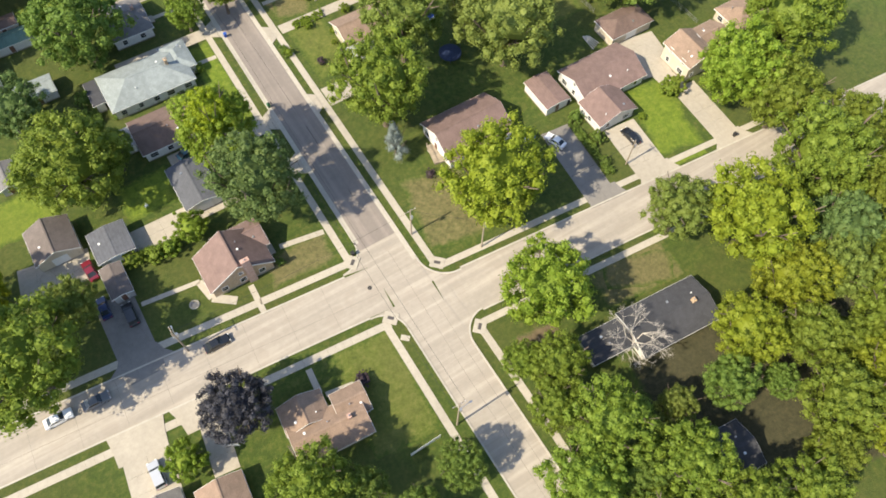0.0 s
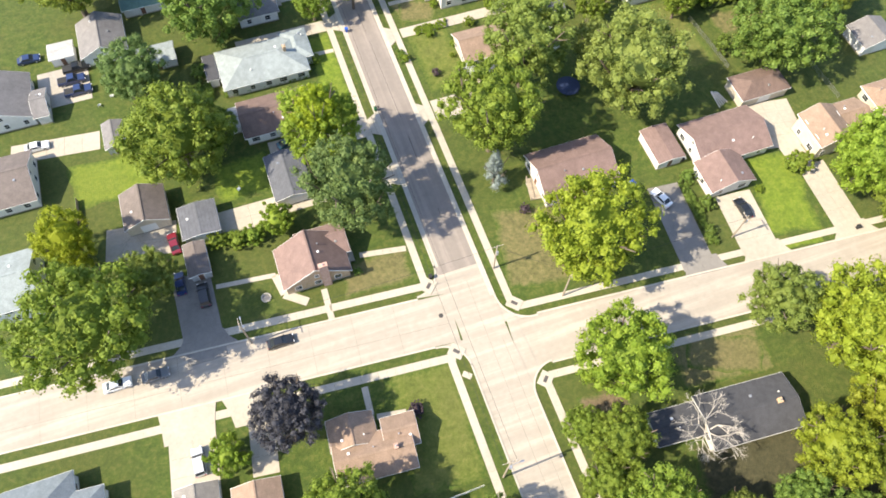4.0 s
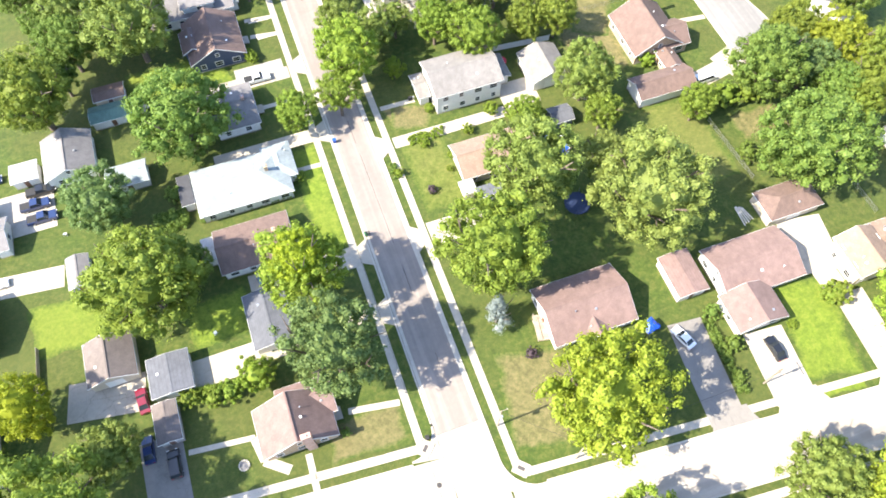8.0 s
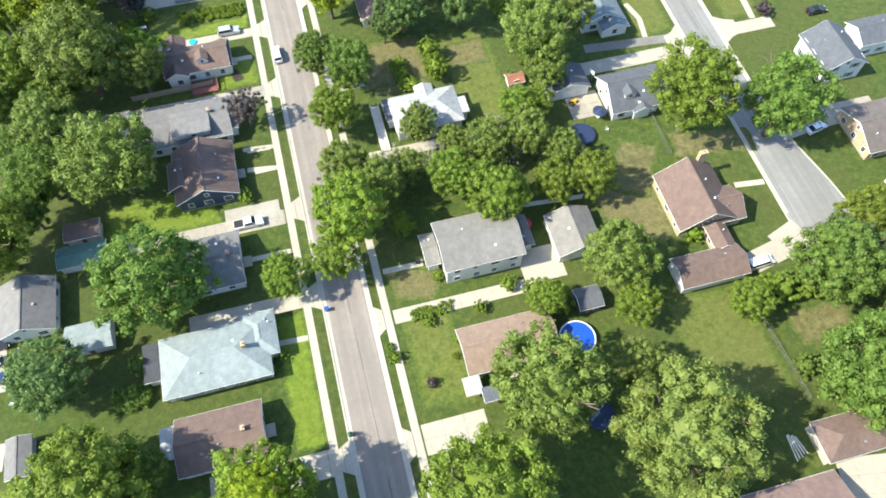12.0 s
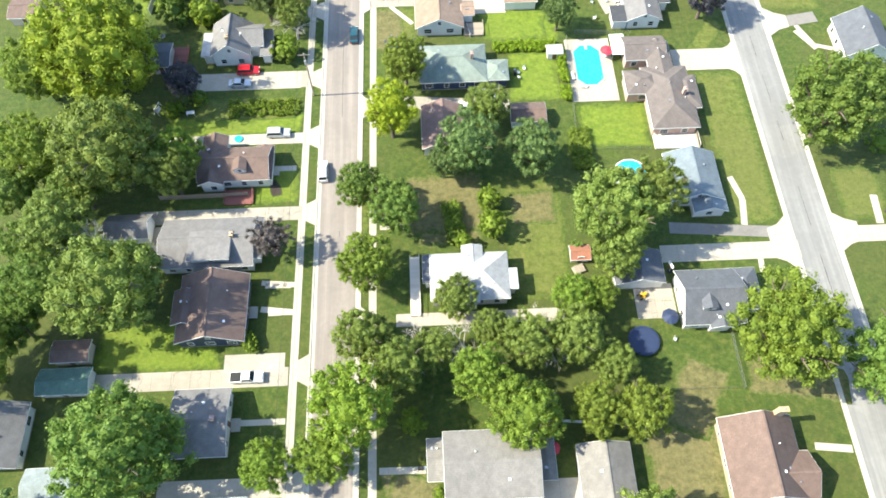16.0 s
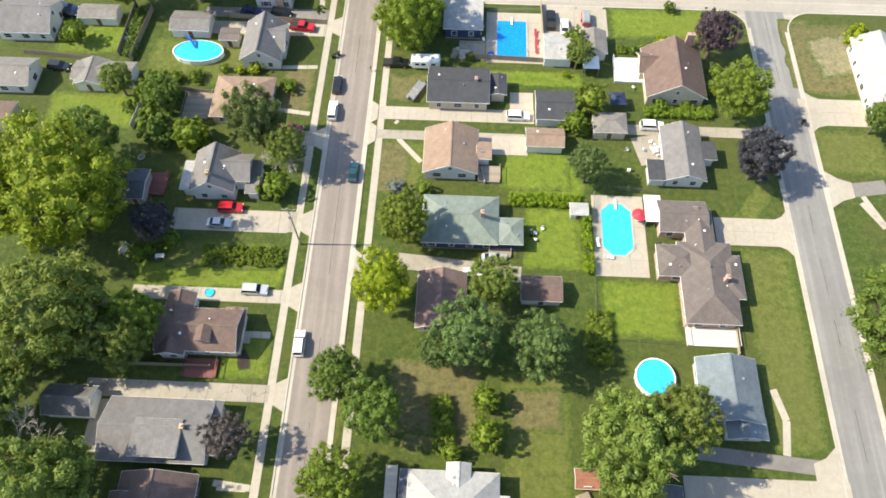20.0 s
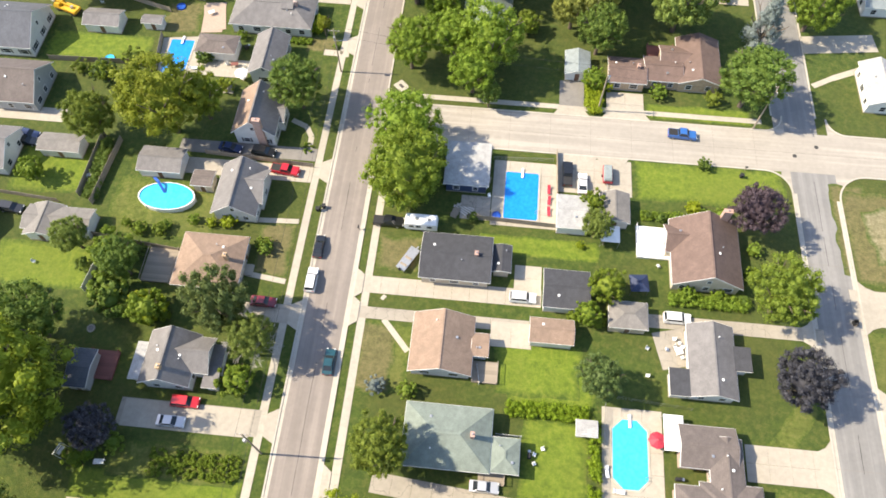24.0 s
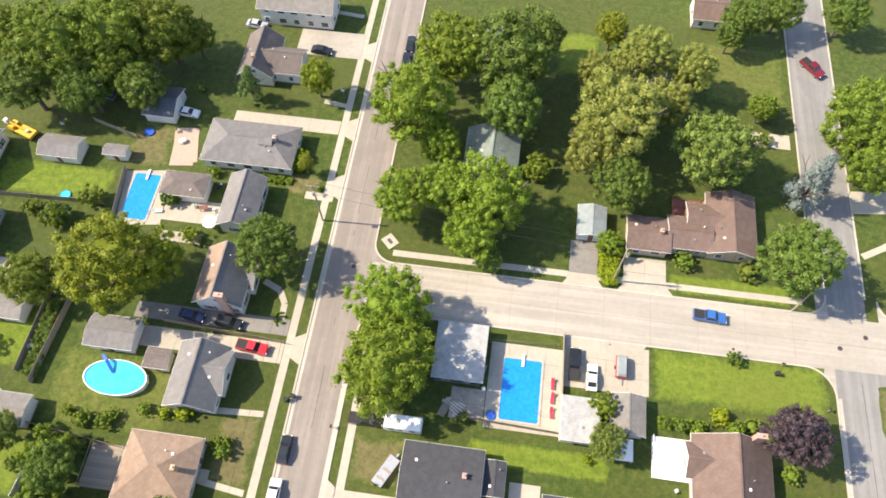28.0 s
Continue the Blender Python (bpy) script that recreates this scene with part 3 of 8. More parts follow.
def add_door(parent, x, y, turn, garage=False):
    w, h = (2.6, 2.1) if garage else (0.95, 2.03)
    name = "garage_door" if garage else "door"
    dmat = "trim_white" if garage else "door_dark"

    def made():
        bm = bmesh.new()
        if garage:
            for i in range(4):
                box(bm, 0, 0, i * h / 4 + 0.01, w, 0.06, h / 4 - 0.02)
        else:
            box(bm, 0, 0, 0, w, 0.06, h, 0, 0.01)
            for k in (0.25, 1.1):
                box(bm, 0, 0.035, k, w * 0.6, 0.03, 0.65)
        return bm
    d = new(name, shared((name, w), made, dmat))
    d.parent = parent
    d.matrix_basis = pose(x, y, 0.12, 0, 0, turn)
    f = new("door_frame", shared(("door_frame", w), lambda: box(box(box(bmesh.new(), -w / 2 - 0.06, 0, -0.1, 0.12, 0.09, h + 0.2), w / 2 + 0.06, 0, -0.1, 0.12, 0.09, h + 0.2), 0, 0, h, w, 0.09, 0.12), "trim_white"))
    f.parent = d


COUNT = [0]


def building(kind, label, wall, roof, wings, chim=0, porch="", dorm=""):
    """A house, garage or shed of one or more wings: x, y, width, depth, turn, eaves, roof form, pitch."""
    COUNT[0] += 1
    rnd = random.Random(COUNT[0] * 77)
    x0, y0, w0, d0, a0 = wings[0][:5]
    home = holder(kind, x0, y0, 0, a0)
    tagged(home, label, kind, {"house": "houses of the neighbourhood", "garage": "garages beside the houses"}.get(kind, "sheds in the yards"))
    inv = home.matrix_basis.inverted()
    over = 0.45 if kind == "house" else 0.3
    for k, (x, y, w, d, a, h, form, pitch, *other) in enumerate(wings):
        cover = other[0] if other else roof
        w, d = max(1.6, w - 2 * over), max(1.6, d - 2 * over)
        run = {"gx": d / 2, "gy": w / 2, "hip": min(w, d) / 2, "flat": 0}[form] + over
        rise = run * math.tan(radians(pitch))
        m = inv @ pose(x, y, 0.003 * k, 0, 0, a)
        wall_rise = max(0.0, rise - over * math.tan(radians(pitch)))
        wob = part("wall", wall_mesh(w, d, h, wall_rise, form), wall, home)
        wob.matrix_basis = m
        drop = over * math.tan(radians(pitch)) if form != "flat" else 0.0
        cover, second = cover if isinstance(cover, tuple) else (cover, None)
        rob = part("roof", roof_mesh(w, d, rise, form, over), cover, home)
        if second:
            rob.data.materials.append(MATS[second])
            for poly in rob.data.polygons:
                poly.material_index = 1 if poly.normal.x < -0.2 else 0
        rob.matrix_basis = m @ pose(0, 0, h - drop + 0.012 * k)
        add_fascia(rob, w, d, rise, form, over)
        if form != "flat":
            bm = bmesh.new()
            if form == "gx":
                box(bm, 0, 0, rise + 0.12, w + 2 * over, 0.28, 0.07)
            elif form == "gy":
                box(bm, 0, 0, rise + 0.12, 0.28, d + 2 * over, 0.07)
            elif w > d:
                box(bm, 0, 0, rise + 0.12, w - d + 0.2, 0.28, 0.07)
            else:
                box(bm, 0, 0, rise + 0.12, 0.28, d - w + 0.2, 0.07)
            part("ridge_cap", bm, cover, rob)
        base = part("foundation", box(bmesh.new(), 0, 0, -0.2, w + 0.06, d + 0.06, 0.45), "concrete_old", home)
        base.matrix_basis = m
        hold = wob
        tall = 0.85 if kind == "house" else 0.95
        if kind == "house":
            step = 2.9
            for wide, dist, turn, fx in ((w, -d / 2, 180, 1), (w, d / 2, 0, 1), (d, w / 2, -90, 0), (d, -w / 2, 90, 0)):
                n = int((wide - 1.0) / step)
                if n < 1:
                    continue
                for lev in range(2 if h > 4.2 else 1):
                    for i in range(n):
                        u = (i + 0.5) * wide / n - wide / 2 + rnd.uniform(-0.25, 0.25)
                        if k == 0 and lev == 0 and i == n // 2 and ((porch == "e" and turn == -90) or (porch == "w" and turn == 90) or (porch == "s" and turn == 180) or (porch == "n" and turn == 0)):
                            add_door(hold, u if fx else dist, dist if fx else u, turn)
                            continue
                        add_window(hold, u if fx else dist, dist if fx else u, tall + 2.7 * lev, turn, rnd.choice((0.9, 1.1, 1.5)), 1.15, "trim_dark" if "white gabled" in label else None)
            if form in ("gx", "gy") and wall_rise > 1.6:
                for s in (-1, 1):
                    if form == "gy":
                        add_window(hold, 0, s * d / 2, h + 0.35, 0 if s > 0 else 180, 0.7, 0.85)
                    else:
                        add_window(hold, s * w / 2, 0, h + 0.35, -90 if s > 0 else 90, 0.7, 0.85)
        elif kind == "garage":
            if form == "gx":
                add_door(hold, w / 2 if x < 0 else -w / 2, 0, -90 if x < 0 else 90, True)
            else:
                add_door(hold, 0, -d / 2, 180, True)
            add_window(hold, -w / 2 if x < 0 else w / 2, d / 5, 1.0, 90 if x < 0 else -90, 0.9, 0.8)
        else:
            add_door(hold, 0, -d / 2, 180)
        if kind != "shed" and form != "flat":
            for i in range(2 if kind == "house" else 1):
                u, v = rnd.uniform(-0.35, 0.35), rnd.choice((-1, 1)) * rnd.uniform(0.12, 0.3)
                vx, vy = (u * w, v * d) if form != "gy" else (v * w, u * d)
                far = abs(vy) if form == "gx" or (form == "hip" and w >= d) else abs(vx)
                z = rise - far * math.tan(radians(pitch)) + 0.1
                bm = bmesh.new()
                if i:
                    rod(bm, (vx, vy, z - 0.2), (vx, vy, z + 0.45), 0.07, 0.07)
                    rod(bm, (vx, vy, z + 0.45), (vx, vy, z + 0.5), 0.12, 0.12)
                else:
                    box(bm, vx, vy, z - 0.1, 0.42, 0.42, 0.3, 0, 0.04)
                part("roof_vent", bm, "metal_grey" if rnd.random() < 0.5 else "plastic_white", rob)
        if k == 0 and chim:
            cx, cy = (w * 0.3, 0.0) if form != "gy" else (0.0, -d * 0.32)
            low = 0.0
            if chim == 2:
                cx, cy, low = 1.5, -d / 2 - 0.25, drop - h - 0.1
            elif chim == 3:
                cx, cy, low = w * 0.28, d / 2 + 0.25, drop - h - 0.1
            bm = bmesh.new()
            box(bm, cx, cy, low, 0.6 if chim < 2 else 1.5, 0.75, rise + 0.8 - low)
            box(bm, cx, cy, rise + 0.8, 0.7 if chim < 2 else 1.6, 0.85, 0.1)
            ch = part("chimney", bm, "brick_pink" if rnd.random() < 0.6 else "brick_tan", rob)
            bm = bmesh.new()
            rod(bm, (cx, cy, rise + 0.9), (cx, cy, rise + 1.2), 0.14, 0.12)
            part("flue", bm, "metal_grey", ch)
        if k == 0 and dorm:
            side = 1 if dorm == "e" else -1
            if form == "gx":
                dx, dy, tz = w * 0.12 * side, -d * 0.2, 180
            else:
                dx, dy, tz = side * w * 0.2, 0, -90 if side > 0 else 90
            z = rise * 0.42
            dm = rob.matrix_basis @ pose(dx, dy, z, 0, 0, 0)
            body = part("dormer", wall_mesh(2.2, 2.4, 1.1, 0.55, "gy" if form == "gx" else "gx"), wall, home)
            body.matrix_basis = dm
            cap = part("dormer_roof", roof_mesh(2.2, 2.4, 0.7, "gy" if form == "gx" else "gx", 0.2, 0.1), roof, home)
            cap.matrix_basis = dm @ pose(0, 0, 1.0)
            add_window(body, 0 if form == "gx" else side * 1.1, -1.2 if form == "gx" else 0, 0.25, tz, 0.7, 0.75)
        if k == 0 and porch:
            px, py, tz = {"e": (w / 2 + 0.8, 0, 90), "w": (-w / 2 - 0.8, 0, 90), "s": (0, -d / 2 - 0.8, 0), "n": (0, d / 2 + 0.8, 0)}[porch]
            bm = bmesh.new()
            for i in range(2):
                box(bm, 0, 0, 0, 2.2, 1.6 - 0.5 * i, 0.15 + 0.15 * i)
            st = part("stoop", bm, "concrete", home)
            st.matrix_basis = m @ pose(px, py, 0, 0, 0, tz)
    return home


# ---- trees ----
class Dice(np.random.RandomState):
    """Random numbers with a place of their own in the noise."""
    seed_at = 0.0


def leaf_cloud(name, seed, lobes, per, shape, leaf, droop=0.0, long=1.0):
    """A crown of unit radius: lobes of many small leaf clusters over a rough core. shape gives a lobe's place and radius."""
    r = Dice(seed)
    r.seed_at = seed * 3.7
    cen, rad = [], []
    for i in range(lobes):
        c, q = shape(r, i / lobes)
        cen.append(c)
        rad.append(q)
    cen, rad = np.array(cen), np.array(rad)
    verts, faces = [], []
    core = bmesh.new()
    for c, q in zip(cen, rad):
        bmesh.ops.create_icosphere(core, subdivisions=1, radius=q * 0.6, matrix=Matrix.Translation(c))
    if shape in (round_crown, oval_crown, loose_crown):
        bmesh.ops.create_icosphere(core, subdivisions=2, radius=0.58 if shape is oval_crown else 0.5, matrix=Matrix.Diagonal((1, 1, 1.1 if shape is oval_crown else 0.92, 1)))
    core.verts.ensure_lookup_table()
    for v in core.verts:
        v.co += Vector(r.normal(0, 0.018, 3))
    cv = np.array([v.co[:] for v in core.verts])
    cf = [[v.index for v in f.verts] for f in core.faces]
    core.free()
    n = lobes * per
    which = np.repeat(np.arange(lobes), per)
    d = r.normal(size=(n, 3))
    d[:, 2] += 0.25
    d /= np.linalg.norm(d, axis=1)[:, None]
    pos = cen[which] + d * rad[which][:, None] * r.uniform(0.62, 1.28, n)[:, None]
    far = np.linalg.norm(pos[:, None] - cen[None], axis=2) / rad[None]
    far[np.arange(n), which] = 9
    keep = far.min(1) > 0.72
    pos, d = pos[keep], d[keep]
    n = len(pos)
    nor = d + r.normal(0, 0.32, (n, 3))
    nor /= np.linalg.norm(nor, axis=1)[:, None]
    ref = np.where(np.abs(nor[:, 2:3]) < 0.9, [[0, 0, 1.0]], [[1.0, 0, 0]])
    u = np.cross(nor, ref)
    u /= np.linalg.norm(u, axis=1)[:, None]
    v = np.cross(nor, u)
    turn = r.uniform(0, 6.283, n)[:, None] * (1 - droop)
    u, v = u * np.cos(turn) + v * np.sin(turn), v * np.cos(turn) - u * np.sin(turn)
    s = leaf * r.uniform(0.6, 1.35, n)[:, None]
    tris = np.stack([pos - u * s * 0.85 - v * s * long * 0.6, pos + u * s * 0.85 - v * s * long * 0.75, pos + u * s * 0.1 + v * s * long * 1.05], 1)
    lv = tris.reshape(-1, 3)
    base = len(cv)
    faces = cf + (base + np.arange(n * 3).reshape(n, 3)).tolist()
    me = bpy.data.meshes.new(name)
    me.from_pydata(np.vstack([cv, lv]).tolist(), [], faces)
    me.update()
    return me


def on_shell(r, f, tall=0.95, rough=0.1, shrink=1.0):
    """Lobes spread evenly over an uneven ball, and some inside it."""
    if f > 0.86:
        d = r.normal(size=3)
        d /= np.linalg.norm(d)
        return d * r.uniform(0.2, 0.6) * np.array([1, 1, tall]), 0.2
    z = 1 - 2 * (f / 0.86)
    a = f * 400 * 2.39996 + r.uniform(-0.25, 0.25)
    w = math.sqrt(max(0.0, 1 - z * z))
    d = np.array([w * math.cos(a), w * math.sin(a), z])
    bulge = 0.83 + 0.3 * noise.noise(Vector(d * 1.5) + Vector((r.seed_at, 0, 0))) + 0.16 * noise.noise(Vector(d * 3.6) + Vector((0, r.seed_at, 0)))
    return d * (bulge + r.uniform(-rough, rough * 0.7)) * np.array([1, 1, tall]), r.uniform(0.09, 0.155) * shrink


def round_crown(r, f):
    return on_shell(r, f)


def oval_crown(r, f):
    return on_shell(r, f, 1.15)


def loose_crown(r, f):
    return on_shell(r, f, 0.9, 0.13, 1.0)


def cone_crown(r, f):
    z = -0.9 + 2.0 * f
    w = 0.62 * (1 - f) + 0.05
    a = r.uniform(0, 6.283)
    k = w * np.sqrt(r.uniform(0.2, 1))
    return np.array([k * math.cos(a), k * math.sin(a), z]), 0.12 + 0.14 * (1 - f)


CROWNS = {
    "maple": ([leaf_cloud("crown", s, 200, 62, round_crown, 0.0255) for s in (1, 2, 3)], "leaf_maple", "broad green shade tree with a clumped crown"),
    "maple_bright": ([leaf_cloud("crown", s, 200, 62, round_crown, 0.0255) for s in (33, 34)], "leaf_bright", "bright green maple with a full rounded crown"),
    "oak": ([leaf_cloud("crown", s, 200, 62, round_crown, 0.0245) for s in (4, 5)], "leaf_oak", "large olive-green tree with a dense crown"),
    "limetop": ([leaf_cloud("crown", s, 200, 74, oval_crown, 0.025) for s in (6,)], "leaf_lime", "yellow-green maple crown in sunlight"),
    "yellowmaple": ([leaf_cloud("crown", s, 200, 74, oval_crown, 0.0225) for s in (7, 8)], "leaf_lime", "tall bright yellow-green maple"),
    "maple_deep": ([leaf_cloud("crown", s, 200, 62, round_crown, 0.0255) for s in (9, 10, 11)], "leaf_deep", "deep green shade tree with a rounded crown"),
    "copper": ([leaf_cloud("crown", s, 200, 62, round_crown, 0.0255) for s in (12, 13)], "leaf_copper", "dark purple-leaved tree with a round crown"),
    "plum": ([leaf_cloud("crown", s, 200, 62, round_crown, 0.0255) for s in (41, 42)], "leaf_black", "near-black purple-leaved tree with a round crown"),
    "tall_maple": ([leaf_cloud("crown", s, 200, 74, oval_crown, 0.0235) for s in (43, 44)], "leaf_bright", "tall fresh green maple with a full crown"),
    "willow": ([leaf_cloud("crown", s, 200, 62, loose_crown, 0.0225, 0.6, 1.6) for s in (14, 15)], "leaf_willow", "pale feathery green tree with loose foliage"),
    "pale": ([leaf_cloud("crown", 21, 200, 80, round_crown, 0.02)], "leaf_pale", "huge pale green tree with a dense crown"),
    "sunny": ([leaf_cloud("crown", s, 200, 62, round_crown, 0.0245) for s in (22, 23, 24)], "leaf_sunny", "large yellowish-green tree with a clumped crown"),
    "willow_pale": ([leaf_cloud("crown", s, 200, 62, loose_crown, 0.022, 0.6, 1.6) for s in (31, 32)], "leaf_straw", "pale yellowish willow with loose hanging foliage"),
    "feather": ([leaf_cloud("crown", s, 200, 62, loose_crown, 0.0235, 0.6, 1.6) for s in (25, 26)], "leaf_feather", "fresh green tree with loose feathery foliage"),
    "bluegreen": ([leaf_cloud("crown", s, 200, 62, round_crown, 0.0255) for s in (27, 28)], "leaf_blue", "dark bluish-green tree with a dense crown"),
    "spruce_green": ([leaf_cloud("crown", 19, 60, 70, cone_crown, 0.026, 0.5, 1.5)], "leaf_blue", "dark green spruce with a narrow top"),
    "shrubtree": ([leaf_cloud("crown", s, 70, 85, round_crown, 0.04) for s in (16, 17)], "leaf_bush", "small bushy green tree"),
    "pine": ([leaf_cloud("crown", 37, 170, 62, loose_crown, 0.026, 0.6, 1.8)], "leaf_pine", "tall grey-green pine with loose foliage"),
    "smoke": ([leaf_cloud("crown", 38, 90, 46, loose_crown, 0.03)], "leaf_smoke", "small thinly leaved greyish-purple tree"),
    "spruce_blue": ([leaf_cloud("crown", 18, 60, 90, cone_crown, 0.026, 0.5, 1.5)], "needle_blue", "silvery blue spruce beside the street"),
}


def limb_mesh(seed):
    """A trunk with forking limbs, for a crown of unit radius centred 1.15 above the ground."""
    r = random.Random(seed)
    bm = bmesh.new()
    rod(bm, (0, 0, -0.05), (0.01, 0.0, 0.45), 0.07, 0.05, 9)
    for i in range(7):
        a = i * 0.9 + r.uniform(-0.3, 0.3)
        k = r.uniform(0.35, 0.6)
        p = (k * math.cos(a), k * math.sin(a), r.uniform(0.9, 1.5))
        rod(bm, (0.01, 0, 0.4), p, 0.036, 0.015, 6)
        for _ in range(2):
            rod(bm, p, (p[0] * 1.3 + r.uniform(-0.15, 0.15), p[1] * 1.3 + r.uniform(-0.15, 0.15), p[2] + r.uniform(0.05, 0.3)), 0.015, 0.006, 5)
    return mesh_of("trunk", bm)


BOUGHS = [limb_mesh(s) for s in (1, 2)]
TREES = [0]


def bare_tree(x, y, r, mat="bark_pale", seed=5, label="leafless pale grey tree with spreading bare branches"):
    """A leafless tree: a trunk and forking branches, each with its own twigs."""
    rnd = random.Random(seed)
    t = holder("bare_tree", x, y)
    tagged(t, label, "tree")

    def grow(bm, p, d, length, rad, left):
        q = p + d * length
        rod(bm, p, q, rad, rad * 0.62, 6 if rad > 0.05 else 4)
        if left:
            for _ in range(3 if left > 1 else 5):
                e = (d + Vector((rnd.gauss(0, 0.55), rnd.gauss(0, 0.55), rnd.gauss(0.05, 0.3)))).normalized()
                grow(bm, q, e, length * rnd.uniform(0.6, 0.88), rad * 0.6, left - 1)
    top = Vector((0.3, 0.1, r * 0.5))
    part("trunk", rod(bmesh.new(), (0, 0, -0.1), top, 0.3, 0.18, 9), mat, t)
    for k in range(5):
        a = k * math.tau / 5 + rnd.uniform(-0.4, 0.4)
        bm = bmesh.new()
        grow(bm, top - Vector((0, 0, 0.1)), Vector((math.cos(a) * 0.7, math.sin(a) * 0.7, rnd.uniform(0.45, 1.0))).normalized(), r * 0.36, 0.13, 4)
        part("branch", bm, mat, t)
    return t


def tree(kind, x, y, r, centre=0.0):
    TREES[0] += 1
    rnd = random.Random(TREES[0] * 13 + 5)
    forms, leaf, label = CROWNS[kind]
    low = kind == "shrubtree"
    zc = centre or ((0.6 + r * 0.9) if low else 2.0 + r * 0.95)
    t = holder("spruce" if "spruce" in kind else "tree", x, y, 0, rnd.uniform(0, 360))
    tagged(t, label, "tree", "trees and shrubs of the neighbourhood")
    c = new("crown", rnd.choice(forms))
    if not c.data.materials:
        c.data.materials.append(MATS[leaf])
    c.parent = t
    tall = {"limetop": 1.0, "pine": 1.5, "spruce_blue": 1.2, "spruce_green": 1.2}.get(kind, rnd.uniform(0.88, 1.02))
    c.matrix_basis = Matrix.LocRotScale((0, 0, zc), Euler((rnd.uniform(-0.15, 0.15), rnd.uniform(-0.15, 0.15), 0)), (r * rnd.uniform(0.8, 0.9), r * rnd.uniform(0.8, 0.9), r * tall * 0.84))
    b = new("trunk", rnd.choice(BOUGHS))
    if not b.data.materials:
        b.data.materials.append(MATS["bark"])
    b.parent = t
    k = zc / 1.15
    b.scale = (min(k, r), min(k, r), k)
    return t


def hedge(x, y, w, d, h, turn=0, leaf="leaf_bush", label="clipped green hedge", name="hedge"):
    """A row of leafy bushes grown together."""
    TREES[0] += 1
    seed = TREES[0]
    n = max(6, int(w * d / 0.16))
    long = max(w, d)

    def place(r, f):
        return np.array([r.uniform(-w / 2, w / 2), r.uniform(-d / 2, d / 2), h * r.uniform(0.25, 0.75)]), r.uniform(0.25, 0.42) * min(h, 1.6)
    me = leaf_cloud("leaves", seed, min(n, 240), 60, place, 0.095)
    me.materials.append(MATS[leaf])
    hd = holder(name, x, y, 0, turn)
    tagged(hd, label, name)
    ob = new("foliage", me)
    ob.parent = hd
    bm = bmesh.new()
    for i in range(max(2, int(long / 2))):
        u = (i + 0.5) / max(2, int(long / 2)) - 0.5
        rod(bm, (u * w * 0.9, u * d * 0.9 if d > w else 0, -0.05), (u * w * 0.9, u * d * 0.9 if d > w else 0, h * 0.5), 0.05, 0.03, 5)
    part("stems", bm, "bark", hd)
    return hd


# ---- yards, drives, vehicles ----
PATCHES = [0]


def patch(kind, label, mat, x, y, w, d, turn):
    """A flat piece of ground cover with a soft, slightly wandering edge for lawns and joints for concrete."""
    PATCHES[0] += 1
    rnd = random.Random(PATCHES[0])
    z = 0.004 + 0.00018 * PATCHES[0] if kind == "lawn" else (0.06 if kind == "patio" else 0.05) + 0.0004 * PATCHES[0]
    bm = bmesh.new()
    if kind == "lawn":
        rim = bm.verts.layers.float.new("rim")
        n = 16
        ring = []
        for i in range(4 * n):
            s, k = divmod(i, n)
            u = k / n - 0.5
            px, py = ((u, -0.5), (0.5, u), (-u, 0.5), (-0.5, -u))[s]
            px, py = px * w, py * d
            e = noise.noise((px * 0.35 + PATCHES[0], py * 0.35, 0.5)) * 0.9
            q = Vector((px, py)).normalized() * e
            ring.append(bm.verts.new((px + q.x, py + q.y, z)))
        ring_in = []
        inset = min(3.0, 0.33 * min(w, d))
        for v in ring:
            q = Vector((max(-w / 2 + inset, min(w / 2 - inset, v.co.x)), max(-d / 2 + inset, min(d / 2 - inset, v.co.y)), z))
            u = bm.verts.new(q + (q - v.co).normalized() * 0.02)
            u[rim] = 1.0
            ring_in.append(u)
        mid = bm.verts.new((0, 0, z))
        mid[rim] = 1.0
        for i in range(4 * n):
            j = (i + 1) % (4 * n)
            bm.faces.new((ring[i], ring[j], ring_in[j], ring_in[i]))
            bm.faces.new((ring_in[i], ring_in[j], mid))
        bmesh.ops.recalc_face_normals(bm, faces=bm.faces)
        ob = part("lawn", bm, mat)
        ob.matrix_basis = pose(x, y, 0, 0, 0, turn)
        return tagged(ob, label, "lawn", kind="structure")
    ob = holder(kind, x, y, z, turn)
    nx, ny = max(1, round(w / 3.2)), max(1, round(d / 3.2))
    if mat in ("gravel", "asphalt_old", "brick_pave"):
        nx = ny = 1
    me = mesh_of("slab", box(bmesh.new(), 0, 0, -0.06, w / nx - 0.03, d / ny - 0.03, 0.06))
    me.materials.append(MATS[mat])
    for i in range(nx):
        for j in range(ny):
            s = new("slab", me)
            s.parent = ob
            s.location = ((i + 0.5) * w / nx - w / 2, (j + 0.5) * d / ny - d / 2, rnd.uniform(0, 0.006))
    return tagged(ob, label, kind, kind="structure")


